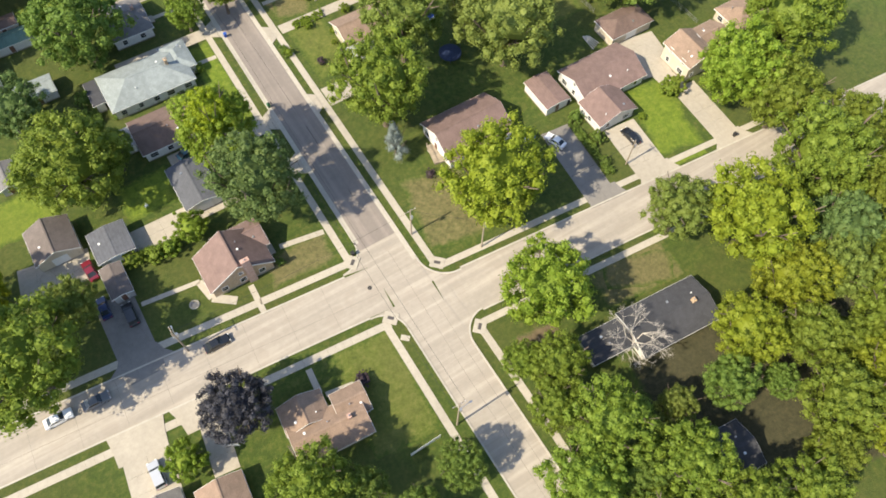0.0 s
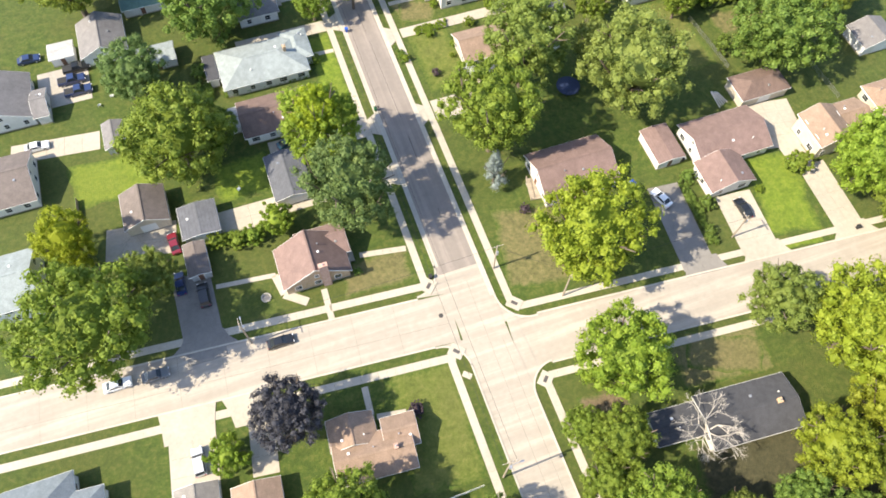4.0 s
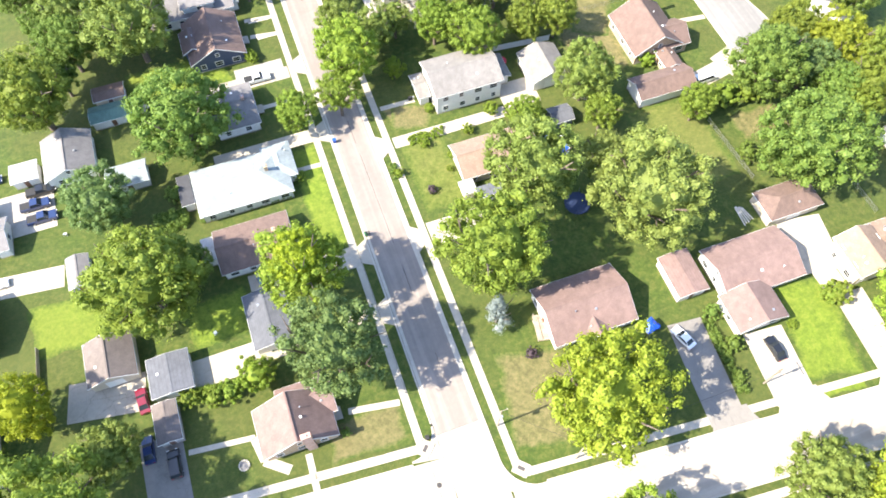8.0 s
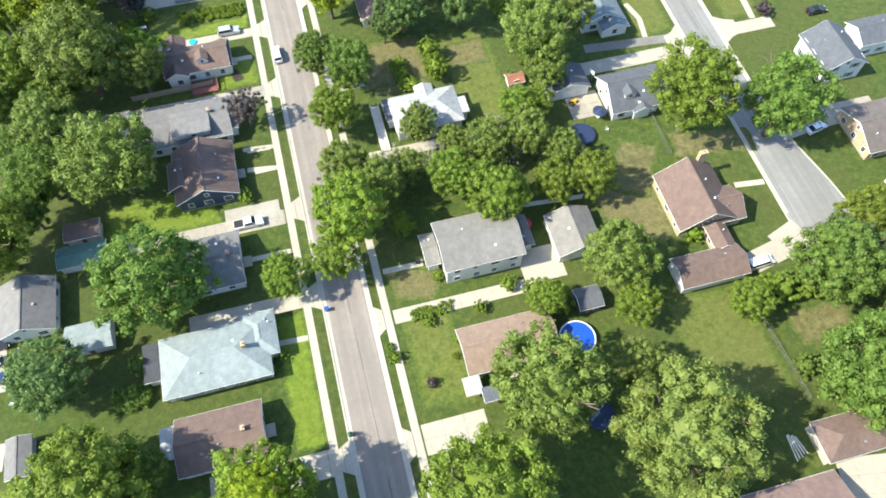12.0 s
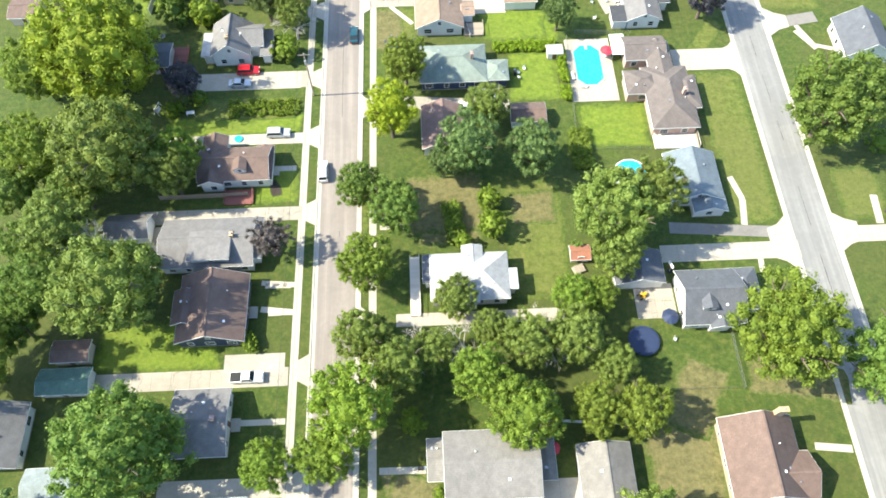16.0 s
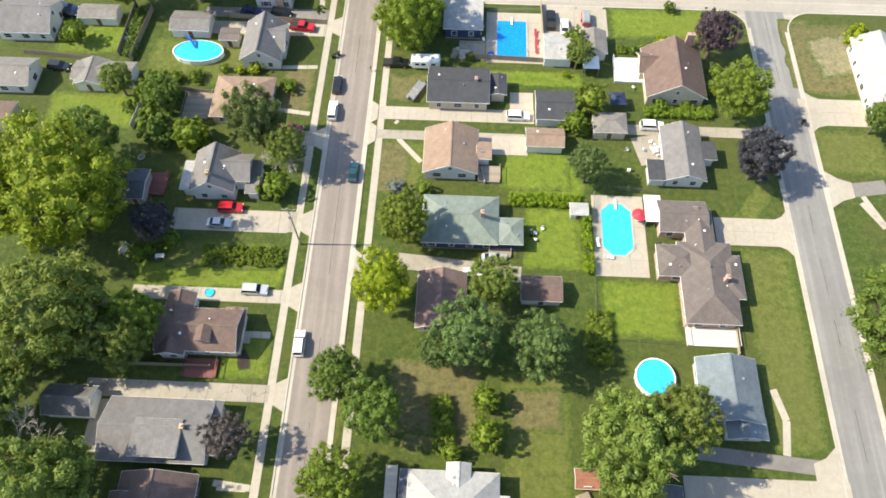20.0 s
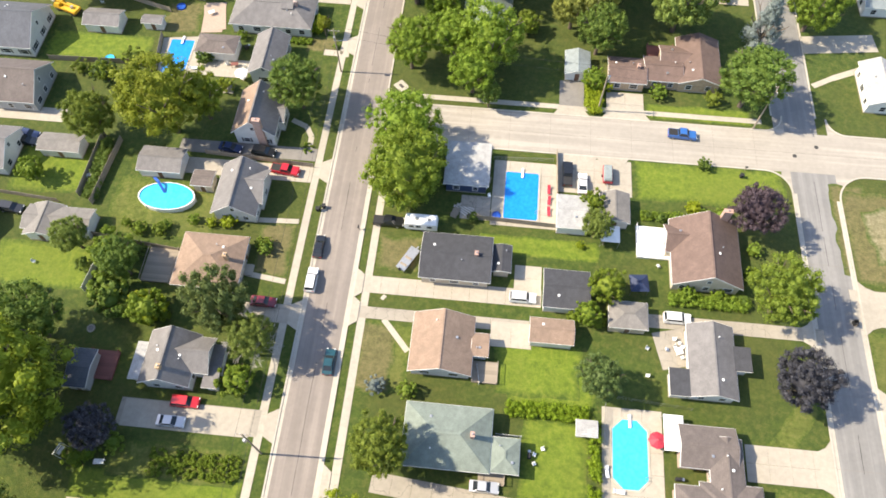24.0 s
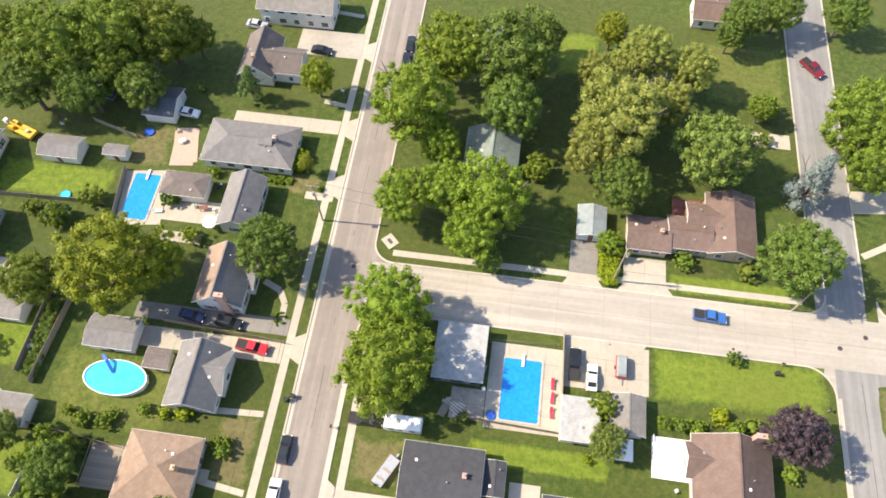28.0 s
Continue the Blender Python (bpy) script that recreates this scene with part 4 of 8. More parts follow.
def shell(profile, width, taper=0.0):
    """A body from a side profile of (x, z) points, y across; upper points lean in by taper."""
    bm = bmesh.new()
    zs = [z for _, z in profile]
    lo, hi = min(zs), max(zs)
    sides = []
    for s in (-1, 1):
        sides.append([bm.verts.new((x, s * (width / 2 - taper * max(0, (z - lo) / (hi - lo))), z)) for x, z in profile])
    n = len(profile)
    bm.faces.new(sides[0])
    bm.faces.new(list(reversed(sides[1])))
    for i in range(n):
        j = (i + 1) % n
        bm.faces.new((sides[0][j], sides[0][i], sides[1][i], sides[1][j]))
    bmesh.ops.recalc_face_normals(bm, faces=bm.faces)
    bmesh.ops.bevel(bm, geom=list(bm.edges), offset=0.05, segments=2, affect="EDGES", clamp_overlap=True)
    return bm


KINDS = {
    "car": (4.6, 1.8, [(-2.28, 0.3), (2.28, 0.3), (2.3, 0.6), (2.15, 0.78), (0.95, 0.95), (-1.7, 0.98), (-2.25, 0.9)], [(1.05, 0.9), (0.3, 1.4), (-0.95, 1.42), (-1.75, 0.94)]),
    "suv": (4.7, 1.9, [(-2.33, 0.35), (2.33, 0.35), (2.35, 0.75), (2.2, 0.95), (1.1, 1.08), (-2.2, 1.1), (-2.33, 0.95)], [(1.15, 1.02), (0.5, 1.66), (-1.9, 1.68), (-2.25, 1.05)]),
    "van": (5.2, 2.0, [(-2.58, 0.35), (2.55, 0.35), (2.58, 0.8), (2.3, 1.05), (1.7, 1.2), (-2.5, 1.2), (-2.58, 0.9)], [(1.85, 1.1), (1.1, 1.98), (-2.4, 2.0), (-2.52, 1.15)]),
    "pickup": (5.6, 1.95, [(-2.78, 0.4), (2.76, 0.4), (2.78, 0.85), (2.6, 1.05), (1.2, 1.12), (-2.75, 1.12), (-2.78, 0.9)], [(1.3, 1.05), (0.65, 1.74), (-0.6, 1.75), (-0.85, 1.08)]),
}


def wheel_mesh(r=0.33):
    bm = bmesh.new()
    rod(bm, (0, -0.11, 0), (0, 0.11, 0), r, r, 18)
    bmesh.ops.bevel(bm, geom=[e for e in bm.edges if len(e.link_faces) == 2 and abs(e.verts[0].co.y - e.verts[1].co.y) < 1e-4], offset=0.03, segments=2, affect="EDGES")
    return bm


def base_vehicle(kind):
    length, width, low, cabin = KINDS[kind]
    v = holder(kind, 0, 0)
    part("body", shell(low, width, 0.06), "paint_white", v)
    roof_z = max(z for _, z in cabin)
    roof_x = [x for x, z in cabin if z > roof_z - 0.05]
    gl = part("cabin_glass", shell(cabin, width - 0.16, 0.17), "glass_dark", v)
    bm = bmesh.new()
    box(bm, sum(roof_x) / 2, 0, roof_z - 0.03, max(roof_x) - min(roof_x) + 0.1, width - 0.46, 0.07, 0, 0.03)
    for s in (-1, 1):
        for (xa, za), (xb, zb) in zip(cabin, cabin[1:]):
            ya, yb = [s * ((width - 0.16) / 2 - 0.17 * (z - cabin[0][1]) / (roof_z - cabin[0][1])) for z in (za, zb)]
            bar(bm, (xa, ya, za), (xb, yb, zb), 0.07, 0.07)
    part("cabin_frame", bm, "paint_white", v)
    if kind == "pickup":
        bm = bmesh.new()
        box(bm, -1.8, 0, 1.085, 1.75, width - 0.35, 0.05)
        part("bed_floor", bm, "rubber", v)
    wm = SHARED.setdefault("wheel", mesh_of("tyre", wheel_mesh()))
    rm = SHARED.setdefault("rim", mesh_of("rim", rod(bmesh.new(), (0, -0.13, 0), (0, 0.13, 0), 0.2, 0.2, 12)))
    if not wm.materials:
        wm.materials.append(MATS["rubber"])
        rm.materials.append(MATS["metal_grey"])
    for sx in (-1, 1):
        for sy in (-1, 1):
            w = new("tyre", wm)
            w.parent = v
            w.location = (sx * length * 0.3, sy * (width / 2 - 0.1), 0.33)
            q = new("rim", rm)
            q.parent = w
    for sx, mat, name in ((1, "plastic_white", "headlight"), (-1, "plastic_red", "tail_light")):
        for sy in (-1, 1):
            bm = bmesh.new()
            box(bm, sx * (length / 2 - 0.06), sy * (width / 2 - 0.28), 0.62 if kind == "car" else 0.8, 0.12, 0.36, 0.14, 0, 0.02)
            part(name, bm, mat, v)
    for sy in (-1, 1):
        bm = bmesh.new()
        box(bm, cabin[0][0] - 0.25, sy * (width / 2 + 0.05), cabin[0][1] + 0.05, 0.12, 0.2, 0.14, 0, 0.02)
        part("mirror", bm, "rubber", v)
    return v


BASES = {}


def vehicle(kind, color, x, y, turn):
    m = pose(x, y, 0.03, 0, 0, turn)
    if kind not in BASES:
        BASES[kind] = base_vehicle(kind)
        v = BASES[kind]
        v.matrix_basis = m
    else:
        v = copy_thing(BASES[kind], m)
    for o in v.children:
        if o.name.split(".")[0] in ("body", "cabin_frame"):
            o.material_slots[0].link = "OBJECT"
            o.material_slots[0].material = MATS["paint_" + color]
    place = "parked at the kerb" if min(abs(x + 2.8), abs(x - 3)) < 0.9 or (abs(y - 8.5) < 1.6 and x < -30) else "parked on a drive"
    return tagged(v, {"car": color + " saloon car " + place, "suv": color + " estate or sport utility car " + place, "van": color + " delivery van " + place, "pickup": color + " pickup truck with open bed " + place}[kind], {"suv": "car", "pickup": "truck"}.get(kind, kind), "parked vehicles")


# ---- pools, fences, poles and garden things ----
def sunk_pool(x, y, w, d, turn, water, clip=0.25):
    """A pool let into its deck: coping, water with cut corners, a board."""
    p = holder("swimming_pool", x, y, 0, turn)
    tagged(p, "rectangular in-ground pool with blue water and pale coping" if clip < 1 else "pale blue in-ground pool with rounded ends", "pool")

    def outline(a, b, c, z, bm):
        return [bm.verts.new((px, py, z)) for px, py in ((-a + c, -b), (a - c, -b), (a, -b + c), (a, b - c), (a - c, b), (-a + c, b), (-a, b - c), (-a, -b + c))]
    bm = bmesh.new()
    bm.faces.new(outline(w / 2, d / 2, clip, 0.13, bm))
    part("water", bm, water, p)
    bm = bmesh.new()
    o, i = outline(w / 2 + 0.35, d / 2 + 0.35, clip + 0.1, 0.16, bm), outline(w / 2, d / 2, clip, 0.16, bm)
    lo, li = outline(w / 2 + 0.35, d / 2 + 0.35, clip + 0.1, 0.0, bm), outline(w / 2, d / 2, clip, 0.0, bm)
    for k in range(8):
        j = (k + 1) % 8
        bm.faces.new((o[k], o[j], i[j], i[k]))
        bm.faces.new((i[k], i[j], li[j], li[k]))
        bm.faces.new((lo[k], lo[j], o[j], o[k]))
    part("coping", bm, "walk_concrete", p)
    bm = bmesh.new()
    box(bm, 0, d / 2 - 0.2, 0.35, 0.45, 2.2, 0.06, 0, 0.02)
    box(bm, 0, d / 2 + 0.6, 0.08, 0.4, 0.5, 0.28)
    part("diving_board", bm, "plastic_white", p)
    bm = bmesh.new()
    for s in (-0.25, 0.25):
        rod(bm, (w / 2 - 0.5, s - d / 3, 0.1), (w / 2 + 0.1, s - d / 3, 0.8), 0.03, 0.03, 6)
        rod(bm, (w / 2 + 0.1, s - d / 3, 0.8), (w / 2 + 0.4, s - d / 3, 0.05), 0.03, 0.03, 6)
    part("ladder_rail", bm, "metal_grey", p)


def round_pool(label, x, y, r, h, water, squash=1.0):
    small = h < 0.5
    p = holder("paddling_pool" if small else "above_ground_pool", x, y)
    tagged(p, label, "pool")

    def tube(r0, r1, z0, z1, mat, name, caps=False):
        bm = bmesh.new()
        n = 28
        rings = [[bm.verts.new((q * math.cos(6.2832 * i / n), q * squash * math.sin(6.2832 * i / n), z)) for i in range(n)] for q, z in ((r1, z0), (r1, z1), (r0, z1), (r0, z0))]
        for a, b in zip(rings, rings[1:]):
            for i in range(n):
                bm.faces.new((a[i], a[(i + 1) % n], b[(i + 1) % n], b[i]))
        part(name, bm, mat, p)
    tube(r - 0.04, r, 0, h, "plastic_white" if not small else water, "wall")
    if not small:
        tube(r - 0.12, r + 0.1, h, h + 0.06, "plastic_white", "rim")
        for i in range(14):
            a = 6.2832 * i / 14
            bm = bmesh.new()
            box(bm, (r + 0.06) * math.cos(a), (r + 0.06) * squash * math.sin(a), 0, 0.12, 0.12, h, math.degrees(a))
            part("post", bm, "plastic_white", p)
    bm = bmesh.new()
    bm.faces.new([bm.verts.new(((r - 0.05) * math.cos(6.2832 * i / 28), (r - 0.05) * squash * math.sin(6.2832 * i / 28), h - (0.1 if "pool_water" in water else -0.02 if not small else 0.12))) for i in range(28)])
    part("water" if "pool_water" in water else "cover", bm, water, p)
    if "slide" in label:
        bm = bmesh.new()
        bar(bm, (-r * 0.35, r * squash * 0.8, h + 1.0), (-r * 0.1, r * squash * 0.25, h + 0.05), 0.5, 0.08)
        bar(bm, (-r * 0.55, r * squash + 0.3, h + 0.9), (-r * 0.35, r * squash * 0.8, h + 1.0), 0.5, 0.08)
        for s in (-0.25, 0.25):
            rod(bm, (-r * 0.55 + s, r * squash + 0.4, 0), (-r * 0.55 + s, r * squash + 0.3, h + 1.3), 0.04, 0.04, 6)
        part("slide", bm, "plastic_blue", p)


def trampoline(x, y, r):
    t = holder("trampoline", x, y)
    tagged(t, "round trampoline with navy mat and net posts", "trampoline")
    bm = bmesh.new()
    bmesh.ops.create_circle(bm, cap_ends=True, segments=24, radius=r - 0.35, matrix=Matrix.Translation((0, 0, 0.8)))
    part("mat", bm, "tarp_navy", t)
    bm = bmesh.new()
    bmesh.ops.create_cone(bm, cap_ends=False, segments=24, radius1=r, radius2=r - 0.38, depth=0.05, matrix=Matrix.Translation((0, 0, 0.82)))
    part("pad", bm, "tarp_navy", t)
    for i in range(6):
        a = i * math.pi / 3
        bm = bmesh.new()
        rod(bm, (r * math.cos(a), r * math.sin(a), 0), (r * math.cos(a), r * math.sin(a), 2.3), 0.04, 0.04, 6)
        part("post", bm, "tarp_navy", t)


def parasol(x, y, r, mat):
    t = holder("parasol", x, y)
    tagged(t, ("red" if "red" in mat else "blue") + " open garden parasol on a pole", "parasol")
    bm = bmesh.new()
    bmesh.ops.create_cone(bm, cap_ends=False, segments=8, radius1=r, radius2=0.05, depth=0.5, matrix=Matrix.Translation((0, 0, 2.3)))
    part("canopy", bm, mat, t)
    part("pole", rod(bmesh.new(), (0, 0, 0), (0, 0, 2.5), 0.03, 0.03, 6), "metal_grey", t)
    part("foot", rod(bmesh.new(), (0, 0, 0), (0, 0, 0.1), 0.3, 0.25, 12), "concrete_old", t)
    bm = bmesh.new()
    rod(bm, (0, 0, 0.7), (0, 0, 0.75), 0.6, 0.6, 16)
    part("table", bm, "plastic_white", t)


def canopy(label, mat, x, y, w, d, turn):
    t = holder("canopy", x, y, 0, turn)
    tagged(t, label, "canopy")
    part("cover", roof_mesh(w - 0.2, d - 0.2, 0.6, "hip", 0.1, 0.04), mat, t).location = (0, 0, 2.2)
    for sx in (-1, 1):
        for sy in (-1, 1):
            part("post", rod(bmesh.new(), (sx * (w / 2 - 0.1), sy * (d / 2 - 0.1), 0), (sx * (w / 2 - 0.1), sy * (d / 2 - 0.1), 2.25), 0.04, 0.04, 6), "metal_grey", t)


def deck(label, mat, x, y, w, d, turn):
    t = holder("deck", x, y, 0, turn)
    tagged(t, label, "deck")
    n = max(3, round(w / 0.3))
    me = mesh_of("board", box(bmesh.new(), 0, 0, 0.42, w / n - 0.025, d, 0.05))
    me.materials.append(MATS[mat])
    for i in range(n):
        s = new("board", me)
        s.parent = t
        s.location = ((i + 0.5) * w / n - w / 2, 0, 0)
    bm = bmesh.new()
    box(bm, 0, 0, 0, w - 0.1, d - 0.1, 0.4)
    part("skirt", bm, mat, t)
    for sx in (-1, 1):
        for sy in (-1, 1):
            part("post", box(bmesh.new(), sx * (w / 2 - 0.08), sy * (d / 2 - 0.08), 0.4, 0.1, 0.1, 1.0), mat, t)
    for sx in (-1, 1):
        part("rail", box(bmesh.new(), sx * (w / 2 - 0.08), 0, 1.32, 0.1, d, 0.07), mat, t)


def lattice(bm, size, h, step, wire):
    """A see-through net of thin wires in one sheet, with a thicker top wire."""
    xs = sorted(v for k in range(int(size / step) + 1) for v in (k * step - size / 2, k * step - size / 2 + wire))
    zs = sorted(v for k in range(int(h / step)) for v in (0.05 + k * step, 0.05 + k * step + wire)) + [h - 0.06, h]
    grid = [[bm.verts.new((x, 0, z)) for z in zs] for x in xs]
    for i in range(len(xs) - 1):
        for k in range(len(zs) - 1):
            if i % 2 == 0 or k % 2 == 0:
                bm.faces.new((grid[i][k], grid[i + 1][k], grid[i + 1][k + 1], grid[i][k + 1]))


def boarding(bm, size, h, m):
    """Upright boards with grooves between them, uneven at the top, in one skin on both sides."""
    line = []
    for k in range(m):
        a, b = k * size / m - size / 2, (k + 1) * size / m - size / 2
        top = h + 0.03 * ((k * 7) % 3 - 1)
        line += [(a, 0.004, top - 0.03), (a + 0.012, 0.02, top), (b - 0.012, 0.02, top)]
    line.append((size / 2, 0.004, h))
    rows = [[bm.verts.new((x, s * y, z)) for x, y, t in line for z in (0.04, t)] for s in (1, -1)]
    for k in range(len(line) - 1):
        f, b = rows[0][2 * k:2 * k + 4], rows[1][2 * k:2 * k + 4]
        bm.faces.new((f[0], f[1], f[3], f[2]))
        bm.faces.new((b[0], b[2], b[3], b[1]))
        bm.faces.new((f[1], b[1], b[3], f[3]))


def fence(x0, y0, x1, y1, h, mat):
    way = Vector((x1 - x0, y1 - y0))
    n = max(1, round(way.length / 2.4))
    t = holder("fence", x0, y0, 0, math.degrees(math.atan2(way.y, way.x)))
    size = way.length / n
    tagged(t, {"metal_grey": "grey chain-link fence with thin posts", "trim_white": "white panelled garden fence"}.get(mat, "weathered wooden board fence"), "fence", "garden fences")
    post = mesh_of("post", box(bmesh.new(), 0, 0, -0.05, 0.1, 0.1, h + 0.15) if mat != "metal_grey" else rod(bmesh.new(), (0, 0, -0.05), (0, 0, h), 0.035, 0.035, 6))
    post.materials.append(MATS[mat])
    for i in range(n + 1):
        s = new("post", post)
        s.parent = t
        s.location = (i * size, 0, 0)
    bm = bmesh.new()
    if mat == "metal_grey":
        lattice(bm, size, h, 0.24, 0.03)
    else:
        boarding(bm, size, h, max(4, int(size / 0.16)))
    panel = mesh_of("panel", bm)
    panel.materials.append(MATS[mat])
    for i in range(n):
        s = new("panel", panel)
        s.parent = t
        s.location = ((i + 0.5) * size, 0, 0)


def bush(x, y, r, leaf, label):
    TREES[0] += 1
    b = holder("bush", x, y, 0, TREES[0] * 37 % 360)
    tagged(b, label if len(label.split()) > 3 else label + " in a garden", "bush", "garden bushes")
    key = ("bush", leaf)
    if key not in SHARED:
        SHARED[key] = leaf_cloud("leaves", 40 + len(SHARED), 30, 90, round_crown, 0.075)
        SHARED[key].materials.append(MATS[leaf])
    f = new("foliage", SHARED[key])
    f.parent = b
    f.matrix_basis = Matrix.LocRotScale((0, 0, r * 0.8), None, (r, r, r * 0.85))
    part("stem", rod(bmesh.new(), (0, 0, -0.05), (0, 0, r * 0.8), 0.06, 0.04, 6), "bark", b)


def utility_pole(x, y, h=12.0, turn=0.0, lamp=False):
    p = holder("utility_pole", x, y, 0, turn)
    tagged(p, "tall weathered wooden utility pole with crossarm", "pole", "utility poles")
    part("shaft", rod(bmesh.new(), (0, 0, -0.2), (0, 0, h), 0.17, 0.11, 10), "wood_weathered", p)
    part("crossarm", box(bmesh.new(), 0, 0.12, h - 0.7, 2.4, 0.1, 0.13), "wood_weathered", p)
    for s in (-1.05, -0.4, 0.4, 1.05):
        part("insulator", rod(bmesh.new(), (s, 0.12, h - 0.57), (s, 0.12, h - 0.38), 0.05, 0.035, 8), "plastic_white", p)
    part("transformer", rod(bmesh.new(), (0, -0.38, h - 2.6), (0, -0.38, h - 1.7), 0.24, 0.24, 12), "metal_grey", p)
    if lamp:
        a = part("lamp_arm", bar(bmesh.new(), (0, 0, h - 3.2), (1.9, 0, h - 2.8), 0.06, 0.06), "metal_grey", p)
        part("lamp_head", box(bmesh.new(), 2.1, 0, h - 2.88, 0.6, 0.25, 0.14, 0, 0.04), "metal_grey", a)


def cable(a, b, sag=0.7):
    """A hanging line between two poles."""
    c = bpy.data.curves.new("cable", "CURVE")
    c.dimensions, c.bevel_depth, c.bevel_resolution = "3D", 0.022, 0
    s = c.splines.new("POLY")
    s.points.add(12)
    a, b = Vector(a), Vector(b)
    for i, q in enumerate(s.points):
        u = i / 12
        v = a.lerp(b, u)
        q.co = (v.x, v.y, v.z - 4 * sag * u * (1 - u), 1)
    ob = new("cable", c)
    c.materials.append(MATS["rubber"])
    tagged(ob, "thin black overhead cable between poles", "cable", "overhead cables")


def wheelie_bin(x, y, mat):
    b = holder("wheelie_bin", x, y)
    tagged(b, {"plastic_blue": "blue", "plastic_green": "green"}.get(mat, "black") + " plastic wheeled bin near the kerb", "bin")
    bm = bmesh.new()
    r = bmesh.ops.create_cone(bm, cap_ends=True, segments=4, radius1=0.36, radius2=0.45, depth=0.95, matrix=pose(0, 0, 0.53, 0, 0, 45))
    part("tub", bm, mat, b)
    part("lid", box(bmesh.new(), 0, 0, 1.0, 0.7, 0.72, 0.07, 0, 0.02), mat, b)
    for s in (-0.28, 0.28):
        part("wheel", rod(bmesh.new(), (s - 0.03, 0.34, 0.1), (s + 0.03, 0.34, 0.1), 0.1, 0.1, 10), "rubber", b)


def garden_chair(x, y, turn):
    c = holder("garden_chair", x, y, 0.03, turn)
    tagged(c, "white plastic garden chair in a yard", "chair", "garden chairs")
    part("seat", box(bmesh.new(), 0, 0, 0.4, 0.55, 0.55, 0.05, 0, 0.02), "plastic_white", c)
    part("backrest", box(bmesh.new(), 0, 0.26, 0.42, 0.55, 0.05, 0.55, 0, 0.02), "plastic_white", c)
    for sx in (-0.24, 0.24):
        for sy in (-0.24, 0.24):
            part("leg", rod(bmesh.new(), (sx, sy, -0.03), (sx, sy, 0.42), 0.025, 0.025, 6), "plastic_white", c)


def caravan(x, y, turn):
    v = holder("camper_trailer", x, y, 0.03, turn)
    tagged(v, "white camper trailer parked beside a house", "trailer")
    part("body", shell([(-3.0, 0.6), (2.7, 0.6), (3.1, 1.3), (2.8, 2.5), (-2.9, 2.6), (-3.05, 1.2)], 2.3, 0.05), "plastic_white", v)
    for sx in (-1.6, 0.4, 1.7):
        for sy in (-1, 1):
            part("pane", box(bmesh.new(), sx, sy * 1.13, 1.45, 0.9, 0.06, 0.55), "glass_dark", v)
    for sy in (-1, 1):
        part("tyre", rod(bmesh.new(), (-0.4, sy * 1.0, 0.33), (-0.4, sy * 1.15, 0.33), 0.33, 0.33, 16), "rubber", v)
    part("drawbar", bar(bmesh.new(), (2.9, 0, 0.55), (4.2, 0, 0.45), 0.12, 0.12), "metal_grey", v)
    for sx in (-1.5, 0.8):
        part("roof_hatch", box(bmesh.new(), sx, 0, 2.54, 0.6, 0.6, 0.16, 0, 0.04), "metal_grey", v)


def boat(x, y, turn):
    v = holder("boat", x, y, 0, turn)
    tagged(v, "small grey fishing boat on a trailer in a yard", "boat")
    part("hull", shell([(-2.3, 0.55), (1.6, 0.55), (2.6, 1.15), (-2.35, 1.1)], 1.6, -0.15), "metal_grey", v)
    part("seat", box(bmesh.new(), 0.2, 0, 1.1, 0.4, 1.3, 0.12), "wood_weathered", v)
    part("seat", box(bmesh.new(), -1.3, 0, 1.1, 0.4, 1.3, 0.12), "wood_weathered", v)
    part("motor", box(bmesh.new(), -2.5, 0, 0.8, 0.35, 0.35, 0.75, 0, 0.05), "rubber", v)
    for sy in (-0.75, 0.75):
        part("tyre", rod(bmesh.new(), (-0.5, sy - 0.08, 0.28), (-0.5, sy + 0.08, 0.28), 0.28, 0.28, 14), "rubber", v)
    part("trailer_frame", bar(bmesh.new(), (-2.2, 0, 0.45), (3.4, 0, 0.45), 0.3, 0.12), "metal_grey", v)


def cargo_trailer(x, y, turn):
    v = holder("cargo_trailer", x, y, 0.03, turn)
    tagged(v, "red trailer with a pale domed cover on a drive", "trailer")
    part("body", box(bmesh.new(), 0, 0, 0.5, 3.8, 1.8, 0.6, 0, 0.04), "plastic_red", v)
    part("cover", shell([(-1.8, 1.08), (1.6, 1.08), (1.75, 1.6), (1.2, 1.85), (-1.5, 1.9), (-1.85, 1.6)], 1.7, 0.2), "shingle_pale", v)
    for sy in (-0.95, 0.95):
        part("tyre", rod(bmesh.new(), (0, sy - 0.08, 0.3), (0, sy + 0.08, 0.3), 0.3, 0.3, 14), "rubber", v)
    part("drawbar", bar(bmesh.new(), (-1.8, 0, 0.5), (-3.0, 0, 0.42), 0.1, 0.1), "metal_grey", v)


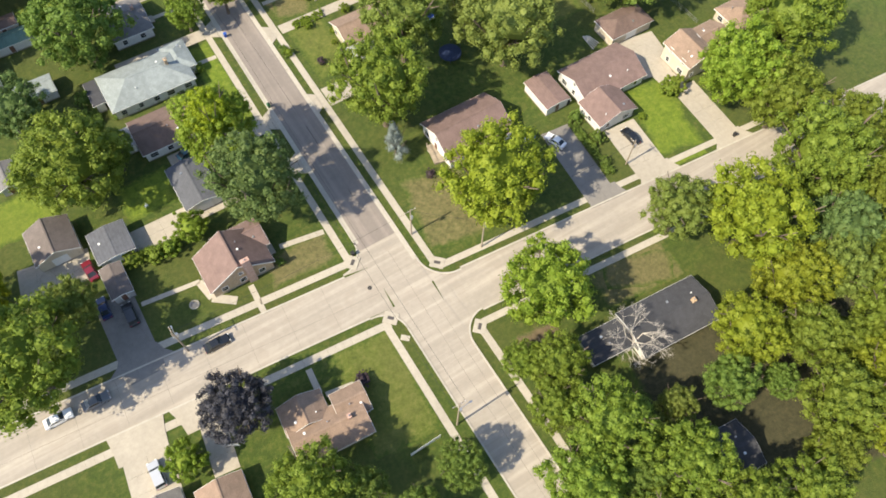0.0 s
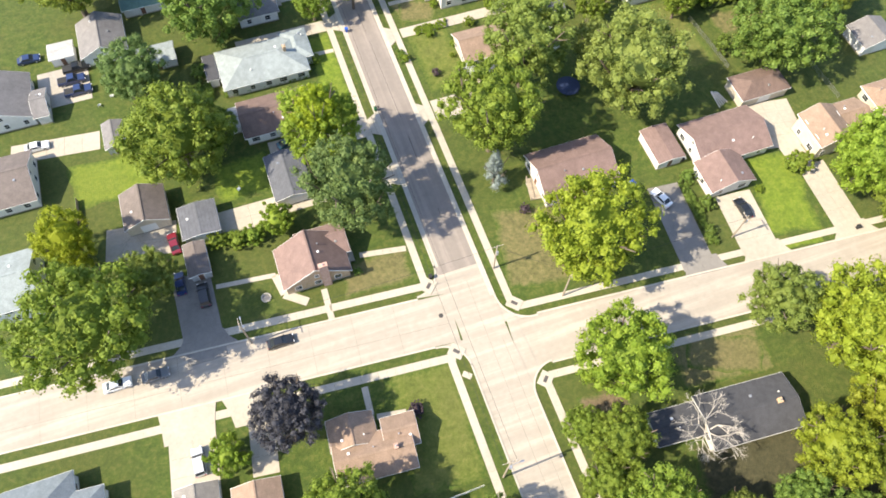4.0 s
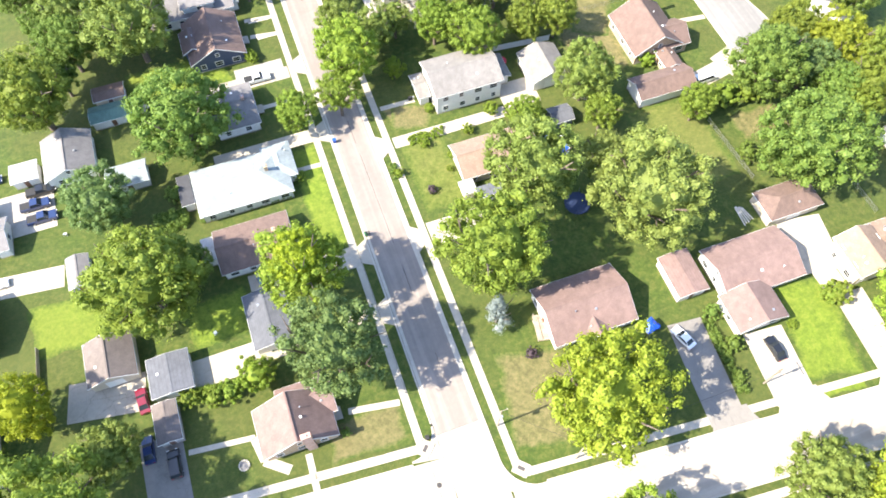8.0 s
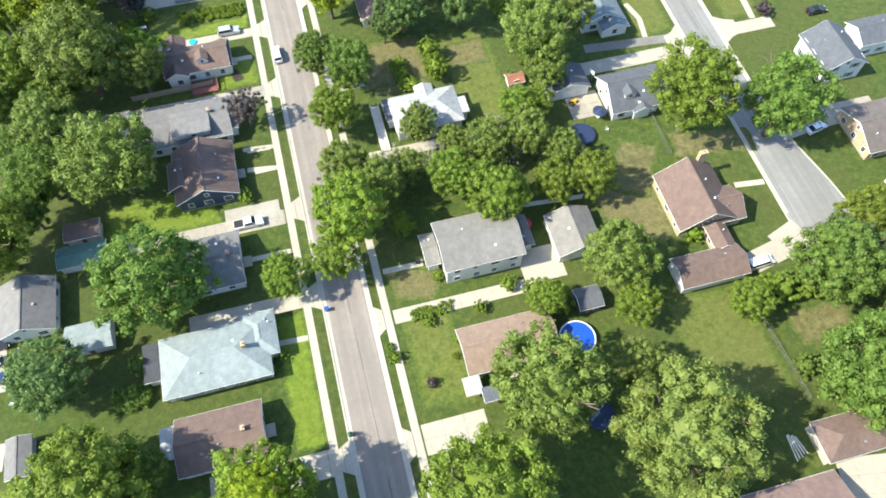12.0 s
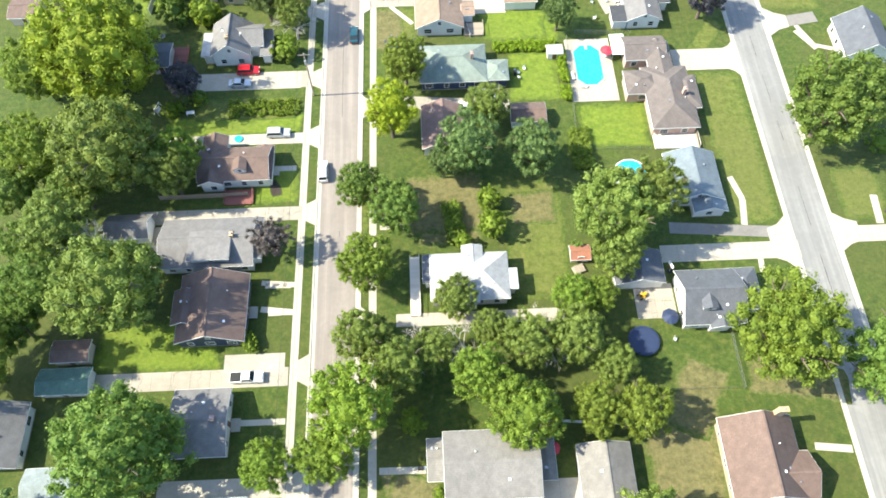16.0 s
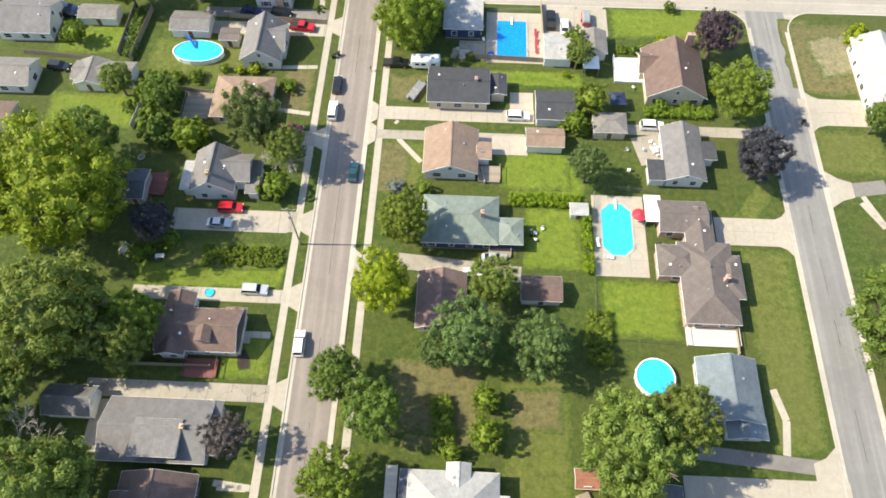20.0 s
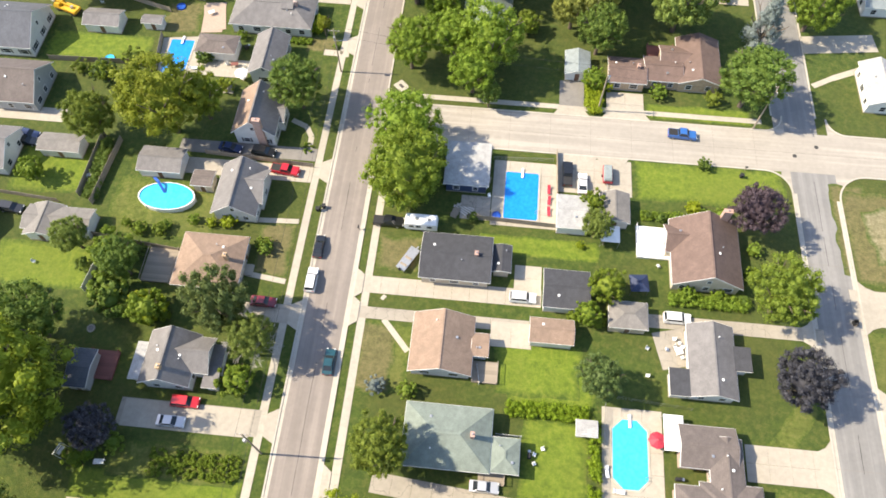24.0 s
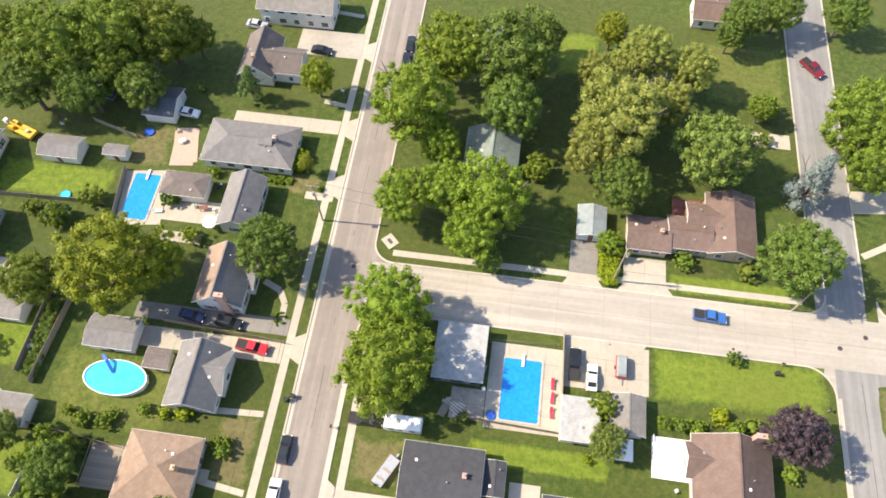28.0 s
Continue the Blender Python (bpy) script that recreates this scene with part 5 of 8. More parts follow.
def bucket_truck(x, y, turn):
    v = holder("bucket_truck", x, y, 0.03, turn)
    tagged(v, "yellow bucket truck with a folded boom", "truck")
    part("chassis", box(bmesh.new(), 0, 0, 0.5, 6.0, 2.0, 0.35, 0, 0.04), "rubber", v)
    part("bed", box(bmesh.new(), -1.0, 0, 0.85, 3.9, 2.1, 0.6, 0, 0.05), "plastic_yellow", v)
    part("cab", shell([(1.1, 0.6), (3.1, 0.6), (3.1, 1.2), (2.4, 2.1), (1.1, 2.15)], 2.0, 0.12), "plastic_yellow", v)
    part("windscreen", bar(bmesh.new(), (3.02, 0, 1.35), (2.5, 0, 2.02), 1.6, 0.05), "glass_dark", v)
    part("boom", bar(bmesh.new(), (-1.6, 0, 1.7), (2.4, 0.3, 2.7), 0.35, 0.35), "plastic_yellow", v)
    part("turret", rod(bmesh.new(), (-1.6, 0, 1.4), (-1.6, 0, 1.95), 0.4, 0.35, 12), "metal_grey", v)
    part("bucket", box(bmesh.new(), 2.8, 0.3, 2.2, 0.8, 0.8, 1.0, 0, 0.04), "plastic_white", v)
    for sx in (-1.9, 2.1):
        for sy in (-0.95, 0.95):
            part("tyre", rod(bmesh.new(), (sx, sy - 0.12, 0.42), (sx, sy + 0.12, 0.42), 0.42, 0.42, 16), "rubber", v)


def apron(side, y, width=3.6, x_walk=None):
    """The flared concrete crossing between footpath and kerb."""
    k = ROAD_W if side < 0 else ROAD_E
    e = -5.8 if side < 0 else 6.1
    bm = bmesh.new()
    top = [bm.verts.new(p) for p in ((k - side * 0.05, y - width / 2 - 1.2, 0.045), (k - side * 0.05, y + width / 2 + 1.2, 0.045), (k + side * 0.35, y + width / 2 + 1.0, 0.142), (e, y + width / 2, 0.142), (e, y - width / 2, 0.142), (k + side * 0.35, y - width / 2 - 1.0, 0.142))]
    bm.faces.new((top[0], top[1], top[2], top[5]))
    bm.faces.new((top[2], top[3], top[4], top[5]))
    low = [bm.verts.new((v.co.x, v.co.y, 0.0)) for v in top]
    for i in range(6):
        j = (i + 1) % 6
        bm.faces.new((top[i], top[j], low[j], low[i]))
    bmesh.ops.recalc_face_normals(bm, faces=bm.faces)
    tagged(part("driveway_apron", bm, "concrete"), "flared pale concrete driveway crossing", "driveway", kind="structure")


def crossing(x, y, turn, width, length=2.6, spread=1.2, mat="concrete"):
    """The flared end of a drive, from the kerb at local y = 0 inwards."""
    a, b = width / 2, width / 2 + spread
    bm = bmesh.new()
    rows = [[bm.verts.new((s * q, v, z)) for s in (-1, 1)] for q, v, z in ((b, -0.1, 0.035), (b, 0.36, 0.14), (a + spread * 0.35, length * 0.5, 0.12), (a, length, 0.075))]
    low = [[bm.verts.new((v.co.x, v.co.y, -0.02)) for v in row] for row in rows]
    for (p, q), (pl, ql) in zip(zip(rows, rows[1:]), zip(low, low[1:])):
        bm.faces.new((p[0], p[1], q[1], q[0]))
        bm.faces.new((p[0], q[0], ql[0], pl[0]))
        bm.faces.new((q[1], p[1], pl[1], ql[1]))
    for p, pl in ((rows[0], low[0]), (rows[-1], low[-1])):
        bm.faces.new((p[1], p[0], pl[0], pl[1]))
    bmesh.ops.recalc_face_normals(bm, faces=bm.faces)
    ob = tagged(part("driveway_apron", bm, mat), "flared pale concrete driveway crossing", "driveway", kind="structure")
    ob.matrix_basis = pose(x, y, 0, 0, 0, turn)


def tar_joint(x0, y0, x1, y1, width=0.062, wander=0.12, seed=1):
    """A wandering tarred joint in a road."""
    r = random.Random(seed)
    a, b = Vector((x0, y0)), Vector((x1, y1))
    n = max(2, int((b - a).length / 1.2))
    side = Vector((-(b - a).y, (b - a).x)).normalized()
    bm = bmesh.new()
    rows = []
    for i in range(n + 1):
        c = a.lerp(b, i / n) + side * wander * (noise.noise((i * 0.13, seed, 0)) + 0.4 * noise.noise((i * 0.6, seed, 4)))
        w = width * (0.5 + 0.7 * abs(noise.noise((i * 0.4, seed, 7))))
        rows.append([bm.verts.new((c.x + side.x * s * w, c.y + side.y * s * w, 0.031)) for s in (-1, 1)])
    for i, (p, q) in enumerate(zip(rows, rows[1:])):
        if width < 0.055 or noise.noise((i * 0.17, seed * 1.7, 11)) > -0.06:
            bm.faces.new((p[0], q[0], q[1], p[1]))
    bmesh.ops.recalc_face_normals(bm, faces=bm.faces)
    tagged(part("tar_joint", bm, "tar" if width > 0.055 else "joint"), "dark tarred crack in the street", "road joint", kind="structure")


def ramp_plate(x, y, turn):
    """The ribbed plate at a dropped kerb."""
    p = holder("ramp_plate", x, y, 0, turn)
    tagged(p, "dark ribbed warning plate in a pale kerb ramp", "kerb ramp", kind="structure")
    part("ramp", box(bmesh.new(), 0, 0, 0, 2.6, 2.2, 0.15, 0, 0.02), "walk_concrete", p)
    plate = part("plate", box(bmesh.new(), 0, 0, 0.15, 1.2, 0.6, 0.02), "trim_dark", p)
    for i in range(6):
        part("rib", box(bmesh.new(), -0.5 + i * 0.2, 0, 0.168, 0.06, 0.54, 0.015), "trim_dark", plate)


def garden_table(x, y, w=1.4, d=0.9, top="wood_weathered", turn=0):
    t = holder("garden_table", x, y, 0.06, turn)
    tagged(t, "garden table with a boarded top on four legs", "table")
    for k in range(4):
        part("board", box(bmesh.new(), 0, (k - 1.5) * d / 4, 0.7, w, d / 4 - 0.015, 0.04), top, t)
    for sx in (-1, 1):
        for sy in (-1, 1):
            part("leg", box(bmesh.new(), sx * (w / 2 - 0.1), sy * (d / 2 - 0.1), 0, 0.07, 0.07, 0.71), top, t)


def mailbox(x, y, turn=0):
    t = holder("mailbox", x, y, 0, turn)
    tagged(t, "dark mailbox on a wooden post by the kerb", "mailbox")
    part("post", box(bmesh.new(), 0, 0, -0.05, 0.1, 0.1, 1.1), "wood_weathered", t)
    bm = bmesh.new()
    rod(bm, (-0.26, 0, 1.17), (0.26, 0, 1.17), 0.13, 0.13, 12)
    box(bm, 0, 0, 1.03, 0.52, 0.26, 0.14)
    part("case", bm, "rubber", t)


def basketball_hoop(x, y, turn=0):
    t = holder("basketball_hoop", x, y, 0.05, turn)
    tagged(t, "free-standing basketball hoop on a driveway", "basketball hoop")
    part("base", box(bmesh.new(), -0.5, 0, 0, 1.0, 0.8, 0.18, 0, 0.05), "rubber", t)
    part("pole", rod(bmesh.new(), (-0.4, 0, 0.1), (0.2, 0, 3.1), 0.06, 0.05), "metal_grey", t)
    part("backboard", box(bmesh.new(), 0.25, 0, 2.75, 0.04, 1.4, 0.95), "plastic_white", t)
    bm = bmesh.new()
    for k in range(14):
        a, b = k * math.tau / 14, (k + 1) * math.tau / 14
        rod(bm, (0.52 + 0.23 * math.cos(a), 0.23 * math.sin(a), 3.0), (0.52 + 0.23 * math.cos(b), 0.23 * math.sin(b), 3.0), 0.012, 0.012, 5)
    part("rim", bm, "plastic_red", t)


def log_pile(x, y, turn=0, length=1.6):
    t = holder("log_pile", x, y, 0, turn)
    tagged(t, "stack of weathered split logs in a yard", "log pile")
    rnd = random.Random(int(x * 7 + y))
    for row in range(3):
        for k in range(9 - row):
            u = (k + row * 0.5) * 0.26 - 1.1
            ob = part("log", rod(bmesh.new(), (u, -length / 2 + rnd.uniform(-0.1, 0.1), 0.13 + row * 0.22), (u, length / 2 + rnd.uniform(-0.1, 0.1), 0.13 + row * 0.22), 0.125, 0.12, 7), "wood_weathered", t)


def garden_swing(x, y, turn=0):
    t = holder("garden_swing", x, y, 0, turn)
    tagged(t, "white wooden garden swing on a frame", "swing")
    for sx in (-1, 1):
        for sy in (-1, 1):
            part("leg", bar(bmesh.new(), (sx * 1.0, sy * 0.6, 0), (sx * 0.95, 0, 1.9), 0.08, 0.08), "trim_white", t)
    part("beam", box(bmesh.new(), 0, 0, 1.86, 2.1, 0.1, 0.1), "trim_white", t)
    part("seat", box(bmesh.new(), 0, 0, 0.45, 1.4, 0.5, 0.06), "trim_white", t)
    part("backrest", box(bmesh.new(), 0, 0.26, 0.5, 1.4, 0.05, 0.5), "trim_white", t)
    for sx in (-1, 1):
        part("rope", rod(bmesh.new(), (sx * 0.65, 0, 0.5), (sx * 0.65, 0, 1.88), 0.015, 0.015, 5), "metal_grey", t)


def bird_bath(x, y):
    t = holder("bird_bath", x, y)
    tagged(t, "pale stone bird bath in a ring of stones", "bird bath")
    part("pedestal", rod(bmesh.new(), (0, 0, 0), (0, 0, 0.7), 0.22, 0.12, 12), "kerb_stone", t)
    part("bowl", rod(bmesh.new(), (0, 0, 0.7), (0, 0, 0.85), 0.15, 0.42, 16), "kerb_stone", t)
    for k in range(10):
        a = k * math.tau / 10
        part("stone", box(bmesh.new(), 0.9 * math.cos(a), 0.9 * math.sin(a), -0.03, 0.34, 0.26, 0.22, math.degrees(a), 0.05), "kerb_stone", t)


def stone_ring(x, y, r=0.8):
    t = holder("stone_ring", x, y)
    tagged(t, "ring of pale stones round a fire pit", "fire pit")
    n = 14
    for k in range(n):
        a = k * math.tau / n
        part("stone", box(bmesh.new(), r * math.cos(a), r * math.sin(a), -0.03, 0.26, r * 5.4 / n, 0.24, math.degrees(a), 0.05), "kerb_stone", t)
    part("ash", rod(bmesh.new(), (0, 0, 0), (0, 0, 0.03), r * 0.8, r * 0.8, 16), "asphalt_old", t)


def barbecue(x, y, turn=0):
    t = holder("barbecue", x, y, 0.06, turn)
    tagged(t, "black covered barbecue grill on a patio", "barbecue")
    part("cart", box(bmesh.new(), 0, 0, 0.1, 0.9, 0.5, 0.7, 0, 0.03), "rubber", t)
    part("lid", rod(bmesh.new(), (-0.4, 0, 0.85), (0.4, 0, 0.85), 0.27, 0.27, 14), "rubber", t)
    part("shelf", box(bmesh.new(), 0.65, 0, 0.78, 0.4, 0.45, 0.04), "metal_grey", t)


def planks(x, y, turn=0):
    t = holder("plank_pile", x, y, 0, turn)
    tagged(t, "loose pile of pale wooden planks", "planks")
    for k in range(5):
        part("plank", box(bmesh.new(), (k - 2) * 0.42, 0.2 * (k % 2), 0.0, 0.2, 4.2 - 0.3 * k, 0.08, 4 * k - 8), "wood_pale", t)


def mower(x, y, turn=0):
    t = holder("lawn_mower", x, y, 0.06, turn)
    tagged(t, "yellow ride-on lawn mower beside a garage", "lawn mower")
    part("hood", box(bmesh.new(), 0.45, 0, 0.3, 0.8, 0.6, 0.45, 0, 0.1), "plastic_yellow", t)
    part("seat", box(bmesh.new(), -0.4, 0, 0.55, 0.45, 0.5, 0.15, 0, 0.05), "rubber", t)
    part("deck", box(bmesh.new(), -0.1, 0, 0.15, 1.0, 1.0, 0.2, 0, 0.06), "plastic_yellow", t)
    for sx, r in ((0.65, 0.2), (-0.55, 0.28)):
        for sy in (-1, 1):
            part("wheel", rod(bmesh.new(), (sx, sy * 0.38, r), (sx, sy * 0.55, r), r, r, 14), "rubber", t)


def sun_lounger(x, y, turn, mat="plastic_red", label="red padded sun lounger on a pool deck"):
    t = holder("sun_lounger", x, y, 0.1, turn)
    tagged(t, label, "lounger", "loungers round a pool")
    part("frame", box(box(bmesh.new(), -0.3, 0, 0.26, 0.05, 1.9, 0.05), 0.3, 0, 0.26, 0.05, 1.9, 0.05), "plastic_white", t)
    part("mattress", box(bmesh.new(), 0, -0.3, 0.31, 0.6, 1.25, 0.08, 0, 0.03), mat, t)
    part("backrest", bar(bmesh.new(), (0, 0.33, 0.34), (0, 0.9, 0.72), 0.6, 0.08), mat, t)
    for sx in (-0.28, 0.28):
        for sy in (-0.8, 0.7):
            part("leg", rod(bmesh.new(), (sx, sy, -0.02), (sx, sy, 0.28), 0.025, 0.025, 6), "plastic_white", t)


def yard_tent(x, y, w, d, turn, mat, label):
    t = holder("garden_gazebo", x, y, 0, turn)
    tagged(t, label, "gazebo")
    part("cover", roof_mesh(w, d, 0.8, "hip", 0.12, 0.04), mat, t).location = (0, 0, 2.1)
    for sx in (-1, 1):
        for sy in (-1, 1):
            part("post", rod(bmesh.new(), (sx * (w / 2 - 0.06), sy * (d / 2 - 0.06), 0), (sx * (w / 2 - 0.06), sy * (d / 2 - 0.06), 2.15), 0.04, 0.04, 6), "trim_dark", t)
# ---- streets and yards ----
W_LABEL = "pale concrete footpath of square slabs"
pavement(W_LABEL, -6.5, west_n(-6.5) + 3, -6.5, 100, 1.35)
pavement(W_LABEL, -6.5, 100, -6.5, 185, 1.35)
pavement(W_LABEL, -6.5, 185, -6.3, 300, 1.35)
pavement(W_LABEL, 6.8, 1, 6.8, 85, 1.35)
pavement(W_LABEL, 6.8, 85, 6.8, 150, 1.35)
pavement(W_LABEL, 6.8, 150, 6.8, 212, 1.35)
pavement(W_LABEL, -6.9, west_s(-7) - 3, -6.9, -80, 1.35)
pavement(W_LABEL, 7.2, east_s(7) - 3, 7.2, -80, 1.35)
pavement(W_LABEL, -85, west_n(-85) + 2.4, -6, west_n(-6) + 2.4, 1.4)
pavement(W_LABEL, -85, west_s(-85) - 2.6, -6, west_s(-6) - 2.6, 1.4)
pavement(W_LABEL, 7, east_n(7) + 2.2, 95, east_n(95) + 2.2, 1.3)
pavement(W_LABEL, 8, east_s(8) - 2.2, 70, east_s(70) - 2.2, 1.3)
pavement(W_LABEL, 8, CROSS_N + 2.2, 80, CROSS_N + 2.2, 1.2)

patch("driveway", "cracked grey asphalt driveway", "asphalt_old", -45.9, 16.9, 6.8, 17.1, 0)
patch("driveway", "pale concrete driveway", "concrete", -51.5, -9.5, 7.6, 12.2, -6)
patch("driveway", "pale concrete driveway", "concrete", -40.3, -8.7, 4.2, 9.2, -7)
patch("driveway", "worn grey asphalt driveway", "asphalt_old", 43.0, 5.5, 6.3, 18.4, -5)
patch("driveway", "pale concrete driveway", "concrete", 55.3, 2.1, 7.3, 13.2, -5)
patch("driveway", "pale concrete driveway", "concrete", 73.8, 2.6, 5.8, 14.4, -3)
patch("driveway", "pale concrete drive between two houses", "concrete", 72.6, 12.6, 4.6, 6.4, 3)
patch("patio", "concrete back yard", "concrete", 73.2, 20.4, 8.8, 11.5, -9)
patch("driveway", "concrete pad before a garage", "concrete", -33.0, 34.0, 11.4, 5.2, 0)
patch("driveway", "concrete driveway", "concrete", -11.2, 46.5, 10.5, 4.4, 0)
patch("driveway", "concrete driveway", "concrete", -15.4, 75.8, 22.9, 3.2, 0)
patch("driveway", "concrete driveway", "concrete", 19.9, 68.3, 24.1, 2.7, 0)
patch("patio", "concrete yard between house and garage", "concrete", 36.1, 71.8, 7.8, 6.9, 0)
patch("driveway", "broad concrete pad", "concrete", 13.1, 46.2, 10.7, 5.1, 0)
patch("driveway", "gravel parking strip", "gravel", -13.2, 96.2, 10.3, 3.4, 0)
patch("driveway", "old concrete driveway", "concrete_old", -23.7, 93.7, 32.7, 3.3, 0)
patch("driveway", "old concrete driveway", "concrete_old", -21.9, 125.5, 30.4, 3.0, 0)
patch("patio", "gravel yard behind a house", "gravel", -31.7, 119.3, 6.6, 8.5, 0)
patch("driveway", "concrete driveway", "concrete", -20.1, 142.9, 27.3, 2.6, 0)
patch("driveway", "broad concrete parking lot", "concrete_old", -18.4, 158.1, 23.2, 4.4, 0)
patch("driveway", "concrete driveway", "concrete_old", -9.7, 177.3, 9.7, 3.5, 0)
patch("driveway", "asphalt driveway", "asphalt_old", -20.8, 210.9, 27.2, 3.0, 0)
patch("driveway", "concrete driveway", "concrete", -19.5, 206.3, 24.6, 3.7, 0)
patch("driveway", "long concrete driveway", "concrete", 21.8, 184.4, 31.4, 3.3, 0)
patch("driveway", "widened concrete pad before a garage", "concrete", 35.0, 188.2, 4.8, 5.0, 0)
patch("driveway", "old concrete driveway", "concrete_old", 20.7, 179.0, 29.8, 2.2, 0)
patch("driveway", "concrete driveway", "concrete_old", 23.5, 150.0, 22.4, 3.2, -5)
patch("driveway", "concrete driveway", "concrete", 77.3, 159.6, 14.0, 5.8, 0)
patch("driveway", "long concrete driveway", "concrete_old", 70.7, 182.2, 29.9, 2.5, 0)
patch("driveway", "broad concrete driveway", "concrete", 72.2, 113.8, 25.6, 3.5, 0)
patch("driveway", "asphalt driveway", "asphalt_old", 72.2, 118.3, 20.6, 2.4, -5)
patch("driveway", "concrete driveway", "concrete", 77.0, 62.8, 8.1, 4.3, 12)
patch("driveway", "concrete turning place at the end of a street", "concrete", 82.6, 64.6, 6.4, 6.2, 20)
patch("patio", "concrete pool deck", "concrete", 52.7, 157.9, 9.6, 17.0, 0)
patch("patio", "pale pool deck", "concrete", 33.6, 205.9, 12.2, 14.6, 0)
patch("patio", "worn concrete yard beside a pool", "concrete_old", 24.6, 202.0, 5.6, 5.2, 0)
patch("lawn", "narrow mown strip between two drives", "lawn_dry", 46.6, 211.0, 1.5, 7.0, 0)
patch("driveway", "concrete driveways beside a pool yard", "concrete", 46.7, 211.1, 14.2, 8.1, 0)
patch("patio", "pale pool deck", "concrete", -40.7, 232.9, 8.5, 12.0, 8)
patch("driveway", "concrete driveway", "concrete", 52.9, 229.4, 7.5, 6.1, 0)
patch("driveway", "asphalt driveway", "asphalt_old", 42.1, 230.6, 5.0, 7.9, 0)
patch("driveway", "concrete driveway", "concrete", 97.9, 188.2, 13.5, 6.8, 0)
patch("driveway", "asphalt driveway", "asphalt_old", 98.7, 169.8, 10.9, 3.1, 9)
patch("driveway", "concrete driveway", "concrete", -17.9, 253.6, 21.5, 3.3, 0)
patch("driveway", "gravel driveway", "gravel", -13.4, 275.2, 14.1, 7.1, 0)
patch("patio", "worn brownish concrete patio", "concrete_old", 56.6, 104.6, 7.0, 6.6, 0)
patch("patio", "concrete yard with clutter", "concrete_old", 59.9, 177.4, 5.5, 6.7, 14)
patch("patio", "brick-paved patio", "brick_pave", -36.4, 245.2, 4.6, 9.0, 7)
patch("patio", "concrete patio", "concrete", -30.7, 231.1, 10.7, 4.8, 0)
patch("patio", "gravel car yard", "gravel", -62.5, 76.7, 10.2, 9.8, 0)
patch("driveway", "concrete driveway", "concrete", -65.8, 61.6, 17.0, 4.5, -6)
patch("driveway", "concrete driveway", "concrete", -18.7, 157.9, 21.1, 4.5, 0)
patch("driveway", "concrete driveway", "concrete", 25.7, 102.9, 29.6, 2.4, 0)
patch("patio", "concrete parking pad", "concrete", 76.8, 261.7, 7.9, 3.5, 0)
patch("driveway", "concrete driveway", "concrete", 98.6, 250.3, 15.8, 4.9, 7)
patch("patio", "pale garage yard", "concrete_old", -53.1, 35.2, 12.7, 6.8, -9)
patch("driveway", "long pale concrete drive between yards", "concrete", -70.5, 215.6, 22.0, 3.4, 0)
patch("lawn", "dry bare yard beside a brick patio", "lawn_dry", -43.0, 244.5, 8.0, 9.5, 5)
patch("lawn", "bright mown lawn", "lawn_bright", 65.0, 5.8, 10.3, 17.6, -13)
patch("lawn", "bright mown verge", "lawn_bright", 62.3, -4.8, 10.2, 2.3, -5)
patch("lawn", "dry olive lawn", "lawn_dry", 15.0, 10.7, 12.6, 16.4, -11)
patch("lawn", "dry olive lawn", "lawn_dry", -14.2, 14.9, 12.8, 6.5, 0)
patch("lawn", "dry brown lawn", "lawn_dry", 37.4, -19.8, 17.0, 8.3, -5)
patch("lawn", "bare brown garden soil", "soil", 14.8, -22.1, 8.4, 6.4, -5)
patch("lawn", "brown woodland floor with tree shade put into its colour", "shaded_wood_floor", 46.0, -50.0, 46.0, 34.0, -5)
patch("lawn", "olive lawn", "lawn_olive", -13.2, -14.6, 11.6, 20.1, -5)
patch("lawn", "bright mown lawn", "lawn_bright", -56.1, 50.9, 15.8, 10.5, 0)
patch("lawn", "bright mown lawn", "lawn_bright", -32.8, 43.1, 10.6, 8.9, 0)
patch("lawn", "mown front lawn", "lawn_bright", -9.7, 61.4, 5.2, 24.3, 0)
patch("lawn", "mown front lawn", "lawn_olive", 13.3, 59.1, 8.8, 16.6, 0)
patch("lawn", "worn front lawn", "lawn_dry", 11.9, 75.3, 6.7, 3.9, 0)
patch("lawn", "dry back lawn", "lawn_dry", 56.6, 78.4, 12.5, 16.6, 0)
patch("lawn", "narrow mown back yard", "lawn_olive", 62.0, 48.6, 15.1, 20.9, 0)
patch("lawn", "dry fenced yard", "lawn_dry", 80.0, 48.4, 11.2, 6.7, 0)
patch("lawn", "bright mown lawn", "lawn_bright", -20.8, 146.5, 26.7, 4.8, 0)
patch("lawn", "bright mown front lawn", "lawn_bright", -11.7, 131.8, 8.3, 8.1, 0)
patch("lawn", "overgrown dry yard", "lawn_dry", 21.2, 124.4, 11.8, 14.4, 0)
patch("lawn", "long back lawn", "lawn_olive", 36.9, 118.5, 11.1, 24.7, 0)
patch("lawn", "mown side lawn", "lawn_bright", -29.9, 99.9, 21.5, 8.9, 0)
patch("lawn", "bright mown back lawn", "lawn_bright", 39.9, 169.1, 14.6, 9.0, 0)
patch("lawn", "bright mown back lawn", "lawn_bright", 40.5, 156.9, 10.6, 13.6, 0)
patch("lawn", "bright mown back lawn", "lawn_bright", 55.2, 143.3, 13.8, 11.0, 0)
patch("lawn", "mown side lawn", "lawn_olive", 78.7, 137.8, 9.0, 36.4, 0)
patch("lawn", "mown lawn", "lawn_olive", 77.2, 164.2, 3.6, 15.5, -38)
